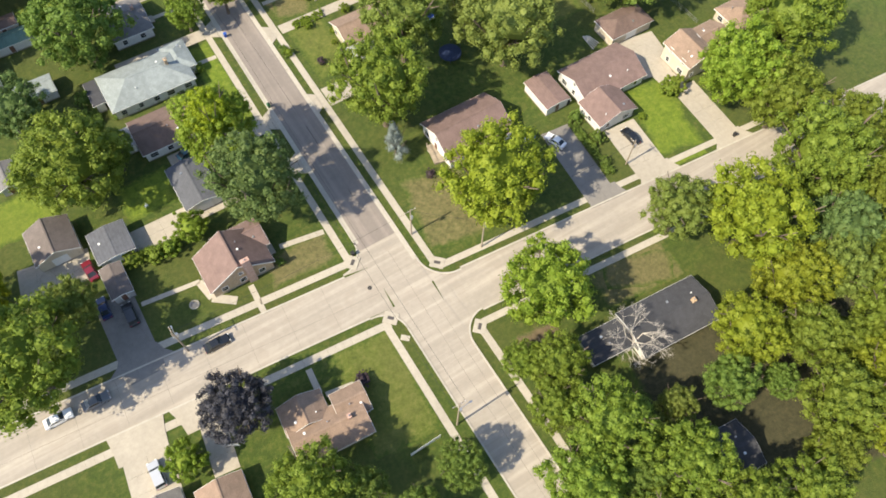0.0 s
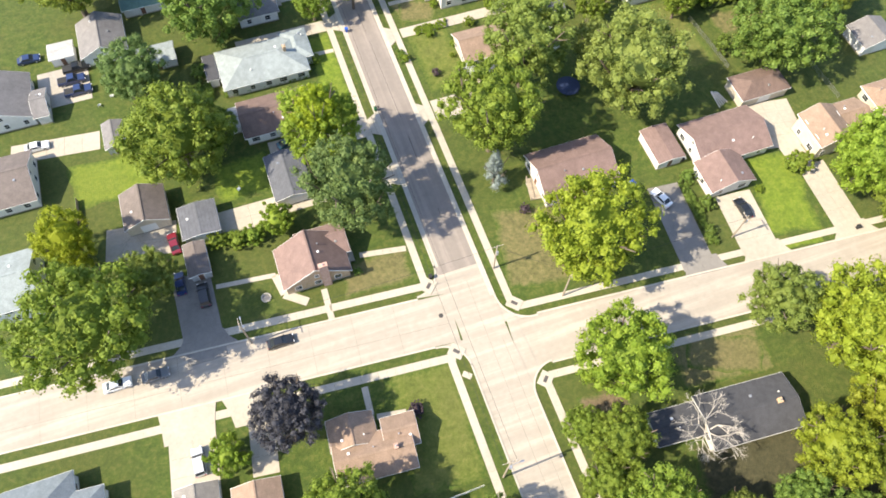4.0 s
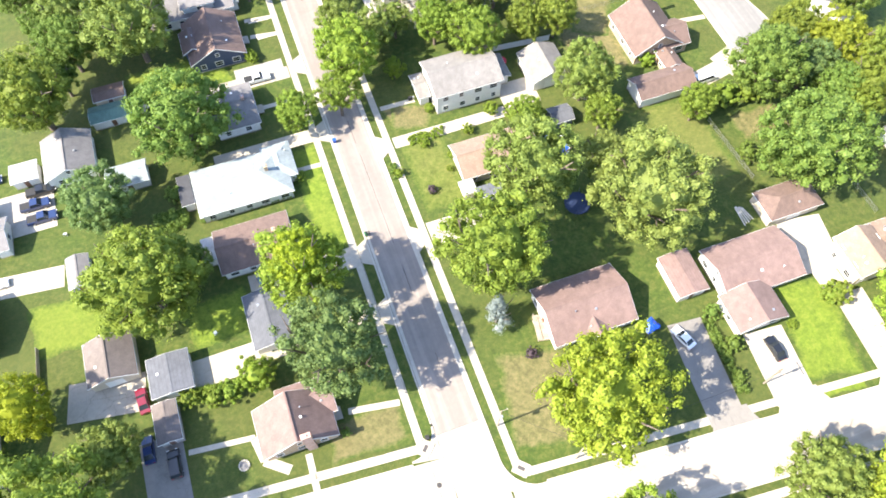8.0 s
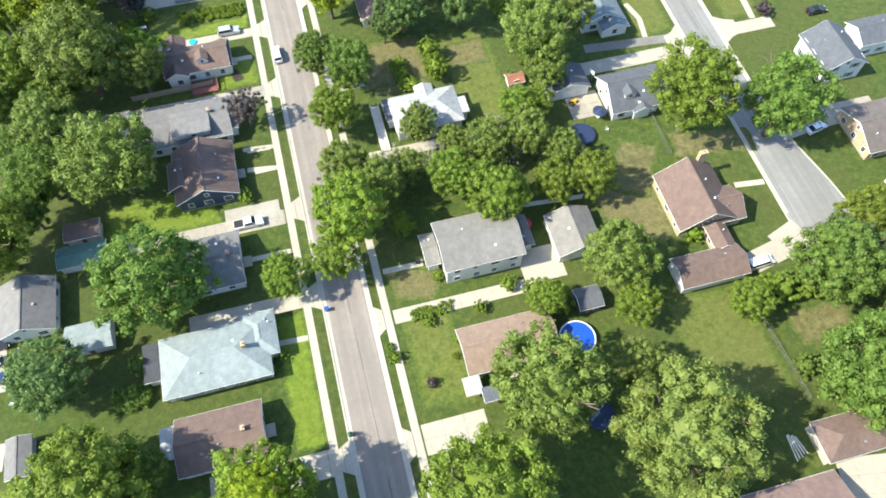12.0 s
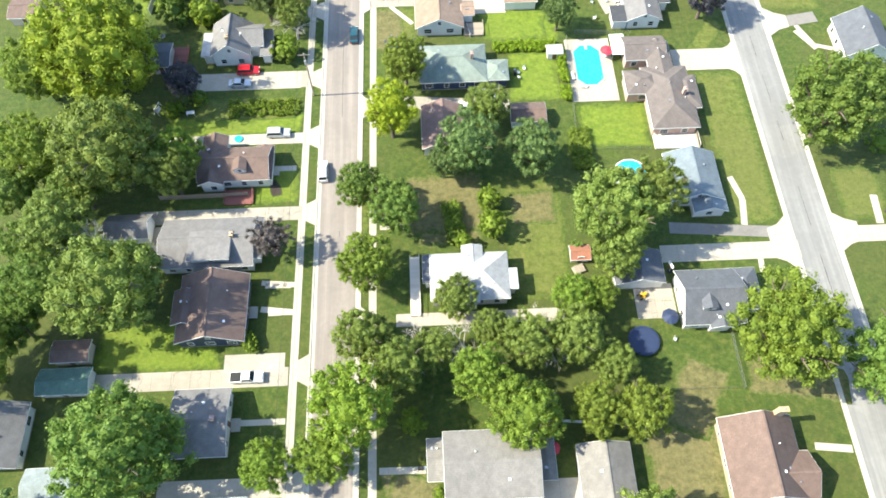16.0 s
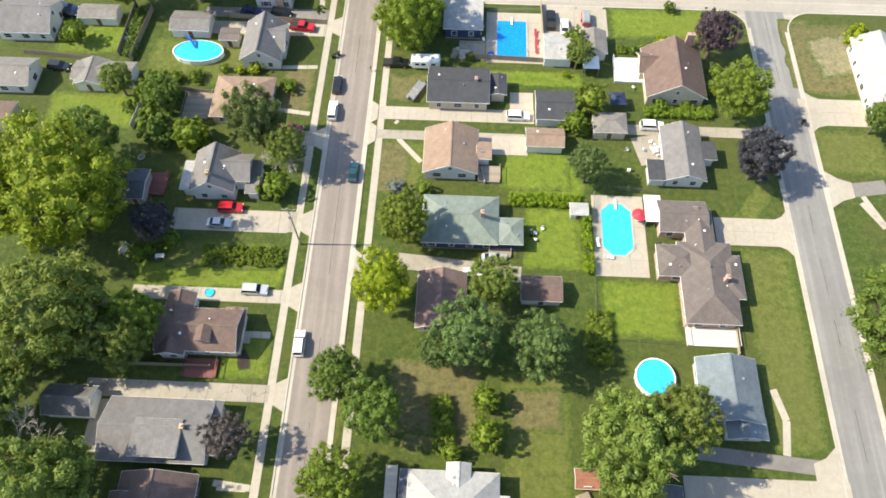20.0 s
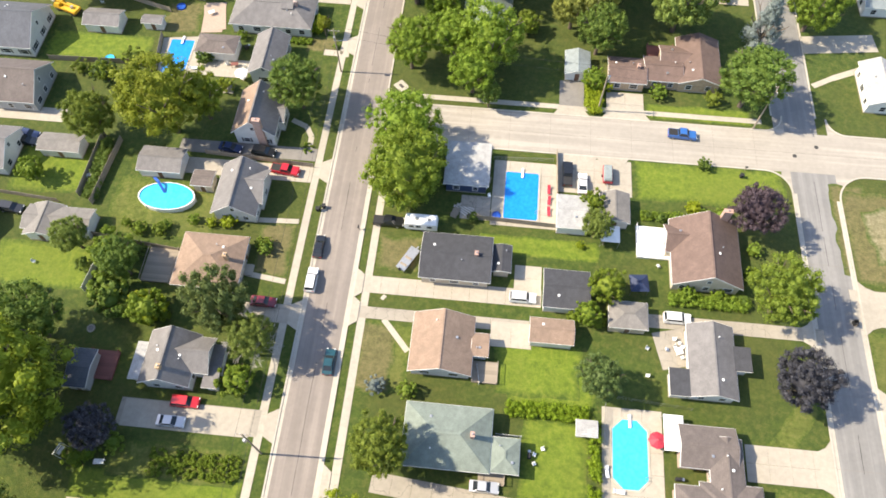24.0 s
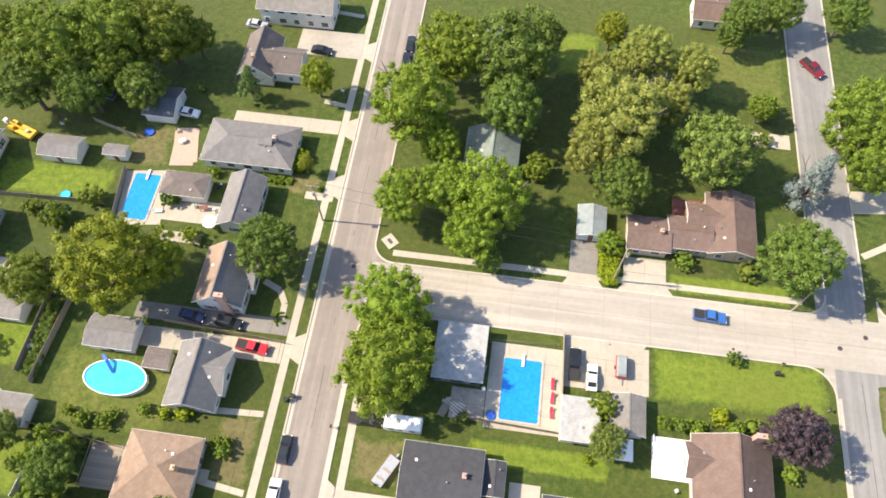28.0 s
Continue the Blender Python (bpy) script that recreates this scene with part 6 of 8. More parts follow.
patch("lawn", "bright mown back lawn", "lawn_bright", 36.7, 194.6, 21.4, 4.2, 0)
patch("lawn", "bright corner lawn", "lawn_bright", 68.5, 211.3, 27.8, 9.0, 0)
patch("lawn", "bright mown back lawn", "lawn_bright", 37.3, 171.5, 14.0, 9.2, 0)
patch("lawn", "front lawn", "lawn_olive", 12.0, 171.2, 7.5, 12.0, 0)
patch("lawn", "dry front lawn", "lawn_dry", 11.6, 191.0, 7.6, 7.0, 0)
patch("lawn", "bright front lawn", "lawn_bright", 67.5, 228.2, 20.5, 3.7, 0)
patch("lawn", "dry front lawn", "lawn_dry", -11.1, 189.6, 6.1, 10.9, 0)
patch("lawn", "bright back lawn", "lawn_bright", -58.8, 234.6, 22.4, 7.5, 0)
patch("lawn", "bright back lawn", "lawn_bright", -52.0, 182.6, 18.0, 9.0, 0)
patch("lawn", "patchy lawn round a pool", "lawn_olive", -33.6, 196.4, 20.0, 12.5, 0)
patch("lawn", "bright back lawn", "lawn_bright", -56.0, 202.8, 16.7, 10.3, 0)
patch("lawn", "sunny rough lawn", "lawn_olive", 72.9, 278.3, 15.6, 16.0, 0)
patch("lawn", "bright back lawn", "lawn_bright", 38.6, 279.1, 8.8, 11.8, 0)
patch("lawn", "patchy worn lawn", "lawn_dry", 94.2, 204.0, 6.8, 19.9, 0)
patch("lawn", "patchy worn lawn", "lawn_dry", 99.3, 202.5, 13.8, 20.0, 0)
patch("lawn", "mown lawn", "lawn_olive", 99.3, 178.3, 13.7, 10.8, 0)
patch("lawn", "mown verge", "lawn_olive", 4.3, 124.1, 4.0, 13.6, -11)
patch("patio", "concrete pad beside a house", "concrete", -21.2, 47.6, 10.0, 3.3, 0)
patch("driveway", "concrete driveway across the street", "concrete", 99.1, 116.4, 12.4, 3.4, 0)
patch("lawn", "patchy mown lawn beside a street", "lawn_olive", 99.6, 125.3, 8.9, 11.6, 0)
patch("driveway", "grey concrete driveway across the street", "concrete_old", 109.5, 89.3, 10.0, 4.9, 0)

# ---- houses, garages and sheds ----
building("house", "tan shingled house with cross gable on a corner lawn", "siding_cream", "shingle_tan", [(-23.8, -16.5, 12.7, 7.2, -4.5, 2.8, "gx", 24), (-26.2, -11.8, 7.7, 5.2, -4.5, 2.8, "gy", 26), (-18.9, -14.2, 5.6, 5.4, -4.5, 2.8, "gx", 32)], chim=1, porch='n')
building("house", "large blue-grey shingled house with hipped wings", "siding_white", "shingle_bluegrey", [(-76, -8, 15.2, 9.4, 0, 3, "hip", 26), (-67.4, -11.3, 5.7, 9.1, -4.5, 3, "hip", 26)])
building("garage", "small grey-roofed garage at a concrete drive", "siding_white", "shingle_lightgrey", [(-51.3, -14.2, 6.9, 4.9, -4.5, 2.6, "gy", 20)])
building("garage", "brown-roofed garage beside a white gate", "siding_cream", "shingle_tan", [(-42.6, -17.5, 7.7, 6.3, -4.5, 2.6, "gy", 22)])
building("house", "mauve-roofed gabled house with brick chimney", "brick_tan", "shingle_mauve", [(-24.4, 19.6, 12.4, 8.3, 0, 3, "gy", 34), (-21.9, 22.6, 9.0, 6.6, 0, 2.9, "gx", 30)], chim=2, porch='e')
building("garage", "grey low-roofed garage at a concrete drive", "siding_grey", "shingle_slate", [(-41.9, 34.7, 7, 7.1, 0, 2.6, "gy", 8)])
building("garage", "tan gabled garage with a dark open bay", "siding_cream", "shingle_taupe", [(-50.9, 40.5, 8.2, 8.1, 0, 2.7, "gy", 26)])
building("shed", "small grey arched carport over a drive", "siding_grey", "shingle_taupe", [(-43.8, 26.9, 4, 6.9, 0, 2.4, "gy", 14)])
building("house", "brown-roofed bungalow with a grey patched roof", "siding_white", "shingle_brown", [(-23.1, 54.1, 13.9, 9.4, 0, 2.8, "gx", 20), (-31.2, 55.5, 1.6, 5, 0, 2.4, "flat", 3, "shingle_white")], chim=1, porch='e')
building("house", "pale blue hip-roofed ranch house", "siding_white", "shingle_pale", [(-22.5, 67.8, 17.9, 10.8, 0, 2.8, "hip", 20), (-14.8, 70, 5.7, 8.2, 0, 2.8, "hip", 20), (-32.9, 69.4, 2.4, 6.8, 0, 2.6, "flat", 3, "shingle_charcoal")], chim=1, porch='e')
building("shed", "small pale-roofed shed in a back yard", "siding_white", "shingle_pale", [(-42.9, 77.2, 7.7, 5.3, 0, 2.3, "gx", 20)])
building("house", "grey-roofed house with white gables", "siding_white", "shingle_grey", [(-52.9, 85.1, 9.6, 10.4, 0, 2.9, "gy", 26)])
building("house", "white house with grey gabled roof", "siding_white", "shingle_grey", [(-73.9, 74.1, 11.9, 11.9, 0, 2.9, "gy", 26), (-66.7, 71.4, 3.1, 7.4, 0, 2.7, "gx", 20)])
building("house", "white house with taupe roof and round patio", "siding_white", "shingle_taupe", [(-74.8, 54.3, 11.4, 12, 0, 2.9, "gx", 26)])
building("house", "white two-storey house with pale roof", "siding_white", "shingle_pale", [(-75.3, 31.4, 10.9, 11.3, 0, 5, "gx", 24)])
building("shed", "white boxy utility trailer shelter", "siding_white", "shingle_white", [(-61.5, 84.5, 5.2, 4.6, 0, 2.3, "gx", 6)])
building("shed", "small grey garden shed", "siding_grey", "shingle_grey", [(-54.1, 59.3, 4, 6.6, 0, 2.2, "gy", 20)])
building("garage", "dark slate-roofed garage below a tree", "siding_white", "shingle_slate", [(-24.1, 38.9, 7.3, 10.6, 0, 2.6, "gy", 14)])
building("house", "mauve-brown gabled house behind a large maple", "siding_white", "shingle_mauve", [(27.7, 22.7, 15.4, 11.3, 0, 2.9, "gx", 28), (27.8, 18.5, 5.1, 4.6, 0, 2.9, "gy", 30)], porch='w')
building("house", "mauve-roofed ranch house with a front wing", "siding_white", "shingle_mauve", [(59.5, 19.8, 15.6, 10.6, 0, 2.9, "gx", 22), (55.2, 12.4, 9.6, 7.5, 0, 2.9, "gy", 22)])
building("shed", "mauve-roofed carport beside the house", "siding_white", "shingle_mauve", [(47, 22.2, 5.9, 8.4, 0, 2.5, "gy", 10)])
building("garage", "brown hip-roofed garage at a concrete yard", "siding_cream", "shingle_brown", [(73, 29.3, 11.3, 6.6, 0, 2.7, "hip", 26)])
building("house", "tan-roofed house with tall cream gable walls", "siding_cream", "shingle_tan", [(78.6, 14.4, 8, 8.6, 0, 4.6, "gy", 26), (84.8, 15.9, 9.3, 7.3, 0, 2.9, "gx", 24)])
building("house", "tan hip-roofed house in a back yard", "siding_cream", "shingle_tan", [(97.7, 17.5, 10.5, 8.2, 0, 2.9, "hip", 24)])
building("garage", "small white outbuilding with grey roof", "siding_white", "shingle_grey", [(103.9, 33.5, 8.9, 7.1, 0, 2.6, "gy", 20)])
building("house", "dark grey-roofed house below bare branches", "siding_white", "shingle_charcoal", [(35.6, -29.9, 16.3, 9.1, -4.5, 2.9, "gx", 18), (23.4, -27.9, 8.4, 5.6, -4.5, 2.7, "gx", 10)], chim=1)
building("house", "dark-roofed house buried in trees", "siding_grey", "shingle_charcoal", [(28.5, -53.2, 8.6, 7.9, -4.5, 2.9, "gx", 22)])
building("house", "white two-storey house with grey gabled roof", "siding_white", "shingle_lightgrey", [(25.4, 76.9, 14.6, 10.3, 0, 5.5, "gx", 20), (16.9, 78.4, 2.7, 6.6, 0, 2.7, "gx", 14), (34.3, 77.8, 2.1, 6.5, 0, 2.7, "gy", 14)], chim=0)
building("garage", "grey gabled two-car garage", "siding_white", "shingle_lightgrey", [(43.2, 75.3, 8.5, 9, 0, 2.7, "gy", 26)])
building("house", "tan and brown gabled cottage with white stoop", "siding_cream", "shingle_tan", [(25.3, 58, 16.1, 8.6, 0, 2.8, "gx", 26), (21.3, 50.1, 5.4, 2.4, 0, 2.6, "flat", 3, "shingle_slate"), (17.5, 52.2, 2.8, 3.1, 0, 2.4, "flat", 3, "shingle_white")], chim=1, porch='s')
building("shed", "small navy garden shed", "siding_navy", "shingle_slate", [(41.3, 62.3, 4.5, 4.2, 0, 2.2, "gx", 24)])
building("house", "brown gabled brick house with attached wing", "brick_tan", "shingle_brown", [(67.7, 76.5, 11.7, 12.8, 0, 3, "gy", 34), (70.6, 73.6, 8.6, 7.4, 0, 3, "gx", 34), (68.6, 67.9, 4.0, 5.6, 0, 2.6, "gy", 24)], chim=3)
building("garage", "brown gabled garage in a back yard", "siding_white", "shingle_brown", [(64.2, 62.4, 12.9, 6.2, 0, 2.7, "gx", 26)])
building("house", "slate-grey gabled house with white dormer", "siding_white", "shingle_slate", [(65.3, 103.9, 10.6, 10.3, 0, 3, "gx", 34), (71.9, 105.2, 4.9, 7.9, 0, 2.8, "hip", 24), (66.4, 100, 4.2, 3.9, 0, 2.8, "gy", 26)], dorm='w')
building("garage", "slate-grey gabled garage in a back yard", "siding_white", "shingle_slate", [(53.9, 110.1, 8.9, 6.5, 0, 2.7, "gy", 22)])
building("house", "white house with pale hipped roof and chimney", "siding_white", "shingle_white", [(24, 109.4, 13.8, 9.1, 0, 3.4, "hip", 26), (17.5, 111.2, 3.3, 5.5, 0, 3, "flat", 2, "shingle_slate"), (24.7, 112.6, 3.7, 5, 0, 3.9, "gy", 22), (23.6, 106.3, 3.8, 4.6, 0, 3.9, "gy", 22), (31.2, 108.7, 2, 4, 0, 3, "flat", 3)])
building("shed", "small red-roofed playhouse in a back yard", "siding_cream", "shingle_rust", [(44.3, 114, 3.7, 3, 0, 1.6, "gx", 28)])
building("house", "blue-grey roofed white house with gabled front", "siding_white", "shingle_bluegrey", [(67.5, 128.6, 9.8, 10.7, 0, 2.9, "gy", 26), (69.4, 122.5, 6.4, 3.4, 0, 2.7, "gy", 24)])
building("house", "large taupe-roofed brick ranch with wings", "brick_pink", "shingle_taupe", [(66.6, 147.6, 9.4, 15.6, 0, 3, "hip", 20), (61.9, 151.6, 7.4, 6.2, 0, 3, "hip", 20), (63.6, 160.6, 8.8, 6.6, 0, 3, "gx", 20), (66.2, 157.0, 5.2, 10.6, 0, 3, "gy", 20), (70.4, 148.8, 4.6, 8.4, 0, 2.9, "hip", 20)], chim=1)
building("house", "grey gabled house with dark sunroom", "siding_white", "shingle_grey", [(65.3, 174.8, 7.7, 12.6, 0, 2.9, "gy", 26), (70.0, 175.6, 3.4, 4.2, 0, 2.7, "flat", 3, "shingle_charcoal"), (60.2, 170.8, 3.8, 4.6, 0, 2.6, "flat", 3, "shingle_charcoal")])
building("house", "brown gabled house with white deck", "siding_cream", "shingle_brown", [(65.6, 194.7, 12.1, 13.1, 0, 3.1, "gy", 32), (61.6, 197.2, 6.0, 5.6, 0, 3.1, "gx", 34)], chim=3)
building("house", "charcoal-roofed ranch house in a back yard", "siding_cream", "shingle_charcoal", [(22.1, 189.8, 12.5, 9.1, 0, 2.9, "gx", 18), (30.1, 190.4, 3.4, 5.4, 0, 2.7, "gy", 14)], chim=1)
building("garage", "charcoal-roofed garage in a back yard", "siding_white", "shingle_charcoal", [(41.5, 185.5, 8, 7.3, 0, 2.7, "gx", 14)])
building("house", "pinkish-tan gabled house with rear deck", "siding_white", "shingle_tan", [(21.2, 173.6, 10.4, 10.4, 0, 2.8, "gy", 26), (27.5, 174, 2.9, 4.1, 0, 2.6, "gx", 16)])
building("garage", "tan gabled garage in a back yard", "siding_white", "shingle_tan", [(39.2, 177.6, 7.4, 4.5, 0, 2.6, "gx", 24)])
building("house", "grey-green hip-roofed house with navy walls", "siding_navy", "shingle_sage", [(23.5, 158.4, 13.8, 10, 0, 2.9, "hip", 24), (32.6, 156.4, 4.5, 5.5, 0, 2.7, "hip", 20)], chim=1)
building("house", "brown gabled house behind a yellow tree", "siding_white", "shingle_mauve", [(20.8, 142.4, 8.5, 10.6, 0, 2.8, "gy", 26)])
building("shed", "brown-roofed shed in a back yard", "siding_white", "shingle_brown", [(37.9, 145.4, 7.1, 4.8, 0, 2.4, "gx", 22)])
building("house", "navy house with a flat white roof", "siding_navy", "shingle_white", [(22.5, 209.7, 8.4, 9.8, 0, 3, "flat", 3)])
building("garage", "white-roofed garage beside the pool yard", "siding_white", "shingle_white", [(42.4, 201.2, 6, 7.1, 0, 2.7, "gx", 16)])
building("shed", "small grey garden building", "siding_white", "shingle_lightgrey", [(50, 203, 5.5, 6.5, 0, 2.5, "gy", 20)])
building("shed", "grey many-sided garden building", "siding_cream", "shingle_lightgrey", [(52, 181.8, 6.6, 5, 0, 2.5, "hip", 18)])
building("house", "brown hip-roofed ranch house with carport", "brick_tan", "shingle_brown", [(52.9, 236.1, 7.8, 6.9, 0, 2.8, "gx", 16), (60.2, 237.1, 7.8, 6.7, 0, 2.8, "gx", 18), (67.5, 239.8, 8.8, 12.6, 0, 2.9, "gy", 22), (63.6, 240.6, 8.0, 6.0, 0, 2.9, "gx", 22)], chim=1)
building("house", "sage-green gabled house among trees", "siding_grey", "shingle_sage", [(23.5, 250, 10.2, 10.5, 0, 2.9, "gy", 28)])
building("shed", "narrow pale shed at the yard end", "siding_white", "shingle_pale", [(42.9, 237.6, 5.2, 6.4, 0, 2.3, "gy", 20)])
building("house", "brown gabled house with blue gable end", "siding_navy", "shingle_brown", [(-20.4, 105.5, 11.8, 12.6, 0, 3, "gy", 28), (-24.9, 105.6, 4.6, 6.4, 0, 3.4, "gy", 30)], porch='e')
building("house", "grey gabled house with white trim", "siding_white", "shingle_grey", [(-20.4, 85.8, 9.2, 11, 0, 2.8, "gx", 18)], chim=1, porch='e')
building("shed", "green-roofed shed in a back yard", "siding_white", "shingle_green", [(-43.7, 93.7, 8.6, 4.5, 0, 2.3, "gx", 20)])
building("shed", "brown-roofed shed in a back yard", "siding_cream", "shingle_brown", [(-43.6, 98.9, 6.4, 3.9, 0, 2.3, "gx", 14)])
building("house", "grey hipped bungalow with dormer", "siding_white", "shingle_grey", [(-22.5, 118.3, 16.8, 10, 0, 3, "gx", 24), (-21.6, 116.6, 7.4, 5.8, 0, 4.9, "flat", 3), (-14.2, 119, 2.6, 8.5, 0, 2.8, "gy", 16)], chim=1, porch='e')
building("garage", "grey gabled garage with white gable", "siding_white", "shingle_grey", [(-37.6, 122.4, 7.9, 5, 0, 2.7, "gx", 36)])
building("house", "brown gabled house with dormers and white walls", "siding_white", "shingle_brown", [(-19.3, 135.1, 13.6, 7.7, 0, 3.2, "gx", 28), (-23.4, 136.1, 4.9, 11.3, 0, 3.2, "gy", 28), (-13.8, 135.4, 3.5, 7.9, 0, 2.7, "gy", 14)], dorm='e', porch='e')
building("house", "white two-storey house with grey cross gable", "siding_white", "shingle_grey", [(-22.6, 166.4, 8.4, 9.0, 0, 3.7, "gy", 36), (-19.4, 167.4, 7.2, 6.2, 0, 3.7, "gx", 34), (-27.6, 165.8, 2.4, 6.4, 0, 2.7, "flat", 3, "shingle_white"), (-15.4, 166.0, 2.4, 7.4, 0, 2.6, "flat", 3)], chim=1)
building("shed", "low dark shed with a red deck", "siding_grey", "shingle_slate", [(-37.2, 163.7, 3.8, 6.6, 0, 2.5, "gx", 12)])
building("house", "light brown hip-roofed house", "siding_cream", "shingle_tan", [(-20.9, 185, 11.8, 10.5, 0, 2.8, "hip", 22)], chim=1, porch='e')
building("house", "grey gabled house with white gable front", "siding_white", "shingle_grey", [(-19.1, 199.8, 8.5, 10.9, 0, 3.2, "gy", 36), (-16.8, 200.9, 5.1, 7.5, 0, 3.2, "gx", 30)])
building("shed", "grey pool shed in a back yard", "siding_white", "shingle_grey", [(-35.7, 205.4, 8.5, 5.7, 0, 2.5, "gx", 16)])
building("shed", "small tan canopy in a back yard", "siding_cream", "shingle_taupe", [(-26.8, 202, 4.1, 3.6, 0, 2.4, "gx", 8)])
building("house", "white gabled house with grey and brown roof", "siding_white", "shingle_grey", [(-19.2, 217.1, 8.6, 10.5, 0, 4.2, "gy", 40, ("shingle_grey", "shingle_tan")), (-15.8, 218.2, 3.6, 5.0, 0, 3.4, "gx", 26)], chim=2)
building("house", "white gabled house with light grey roof", "siding_white", "shingle_grey", [(-20.6, 232.7, 6.9, 11, 0, 3.6, "gy", 32)])
building("house", "large grey hip-roofed house with white porch", "siding_white", "shingle_grey", [(-22.4, 245.8, 17.8, 9.8, 0, 3, "hip", 24)], chim=1, dorm='e')
building("garage", "grey hip-roofed pool house", "siding_white", "shingle_taupe", [(-32.4, 235.3, 8.7, 5.2, 0, 2.6, "hip", 18)])
building("shed", "grey gabled shed with white walls", "siding_white", "shingle_grey", [(-58.8, 240.6, 8, 5, 0, 2.5, "gx", 24)])
building("shed", "small grey tool shed", "siding_white", "shingle_grey", [(-48.2, 241.3, 4.6, 2.6, 0, 2.2, "gx", 22)])
building("house", "white gabled house with dark roof", "siding_white", "shingle_slate", [(-76.9, 236.2, 12.2, 12.9, 0, 3.2, "gx", 32)])
building("house", "grey house with tall dormer", "siding_grey", "shingle_taupe", [(-70.1, 221.1, 11.1, 11, 0, 3.4, "gx", 34)])
building("shed", "grey gabled shed with pale gable", "siding_white", "shingle_lightgrey", [(-56.3, 207.4, 8.4, 4.2, 0, 2.5, "gx", 20)])
building("shed", "long pale-roofed shed in a back yard", "siding_white", "shingle_lightgrey", [(-50.7, 190.7, 12.5, 5.1, 0, 2.6, "gx", 16)])
building("garage", "grey garage with white front", "siding_white", "shingle_slate", [(-42.6, 253.6, 6.5, 7.4, 0, 2.6, "gx", 20)])
building("house", "light grey gabled house with chimney", "siding_white", "shingle_taupe", [(-26.0, 267.3, 7.4, 11.0, 0, 3.4, "gy", 40), (-21.2, 266.6, 9.0, 7.0, 0, 3.4, "gx", 36)], chim=1)
building("house", "white two-storey house in a back yard", "siding_white", "shingle_lightgrey", [(-21.6, 282.6, 16.5, 8.1, 0, 4.8, "gx", 24)])
building("house", "white house with grey roof", "siding_white", "shingle_grey", [(-70.8, 205.1, 12.1, 9.9, 0, 3, "gx", 30)])
building("house", "white house with pale roof and porch", "siding_white", "shingle_lightgrey", [(-71.9, 189.5, 14.3, 7.5, 0, 3, "gx", 26)])
building("shed", "grey roofed garage in a back yard", "siding_white", "shingle_lightgrey", [(-53.2, 190.3, 6, 6.6, 0, 2.5, "gy", 22)])
building("shed", "brown roofed lean-to with deck", "siding_cream", "shingle_brown", [(-69, 178.9, 6.6, 6.4, 0, 2.4, "gx", 14)])
building("house", "white house with slate roof", "siding_white", "shingle_slate", [(110.3, 161.7, 10.4, 10.8, 0, 3.2, "gy", 32)])
building("house", "white gabled house with slate-grey roof", "siding_white", "shingle_slate", [(110.1, 102.1, 10.1, 10.9, 0, 4.6, "gy", 30), (122.1, 105, 10.9, 7.3, 0, 4.2, "gx", 26)])
building("house", "brown hip-roofed house east of the street", "brick_tan", "shingle_taupe", [(111.5, 82.7, 14, 11.7, 0, 2.9, "gx", 22)])
building("house", "white house with stone front path", "siding_white", "shingle_white", [(108.4, 195.4, 9.6, 21, 0, 3.2, "gy", 26)])
building("house", "white house with porch", "siding_white", "shingle_white", [(103.7, 237.2, 7.1, 11.4, 0, 3, "gy", 26)])
building("house", "pale house beyond the trees", "siding_white", "shingle_pale", [(108.7, 262.2, 8.9, 7, 0, 3, "gx", 26)])
building("house", "white-gabled house with dark roof behind trees", "siding_white", "shingle_slate", [(112.5, 69.6, 12.0, 9.0, 18, 3.4, "gx", 26)])
building("house", "white house with dark roof", "siding_white", "shingle_brown", [(65.6, 293, 7.7, 7.2, 0, 3, "gx", 26)])
building("shed", "small white plastic garden shed by a hedge", "siding_white", "shingle_white", [(45.2, 162.0, 3.4, 2.6, 0, 2.0, "gx", 14)])
building("shed", "blue-roofed garden building below trees", "siding_navy", "shingle_slate", [(-57.6, 256.8, 7.6, 4.4, -8, 2.5, "gx", 24)])
building("shed", "white tented shed behind trees", "siding_white", "shingle_white", [(19.7, 280.6, 6.7, 4, 0, 2.6, "gy", 26)])

# ---- vehicles ----
vehicle("car", "white", -60.8, 9.0, 0)
vehicle("car", "grey", -54.6, 8.6, 0)
vehicle("car", "black", -33.5, 7.5, 0)
vehicle("suv", "silver", -50.4, -7.9, 90)
vehicle("suv", "black", -44.2, 20.4, 90)
vehicle("car", "navy", -47.8, 24.0, 90)
vehicle("car", "white", 42.0, 11.9, 108)
vehicle("car", "black", 55.8, 4.8, 92)
vehicle("car", "white", -69.0, 62.5, 0)
vehicle("car", "navy", -68.6, 85.9, 0)
vehicle("pickup", "black", -59.4, 80.4, 0)
vehicle("pickup", "navy", -60.7, 77.4, 0)
vehicle("pickup", "navy", -59.7, 74.1, 0)
vehicle("suv", "white", -2.8, 134.2, 92)
vehicle("suv", "silver", -12.0, 143.8, 0)
vehicle("pickup", "white", -14.1, 93.6, 0)
vehicle("car", "navy", -13.3, 47.0, 0)
vehicle("car", "teal", -22.3, 47.5, 10)
vehicle("van", "white", 74.2, 61.5, 4)
vehicle("car", "black", 115.9, 116.4, 0)
vehicle("suv", "red", -19.3, 160.3, 0)
vehicle("car", "silver", -20.8, 157.0, 0)
vehicle("car", "teal", 2.7, 169.3, 90)
vehicle("car", "silver", 29.8, 151.8, 0)
vehicle("car", "black", -2.9, 190.7, 90)
vehicle("suv", "white", -3.0, 183.9, 90)
vehicle("car", "maroon", -10.6, 179.0, 0)
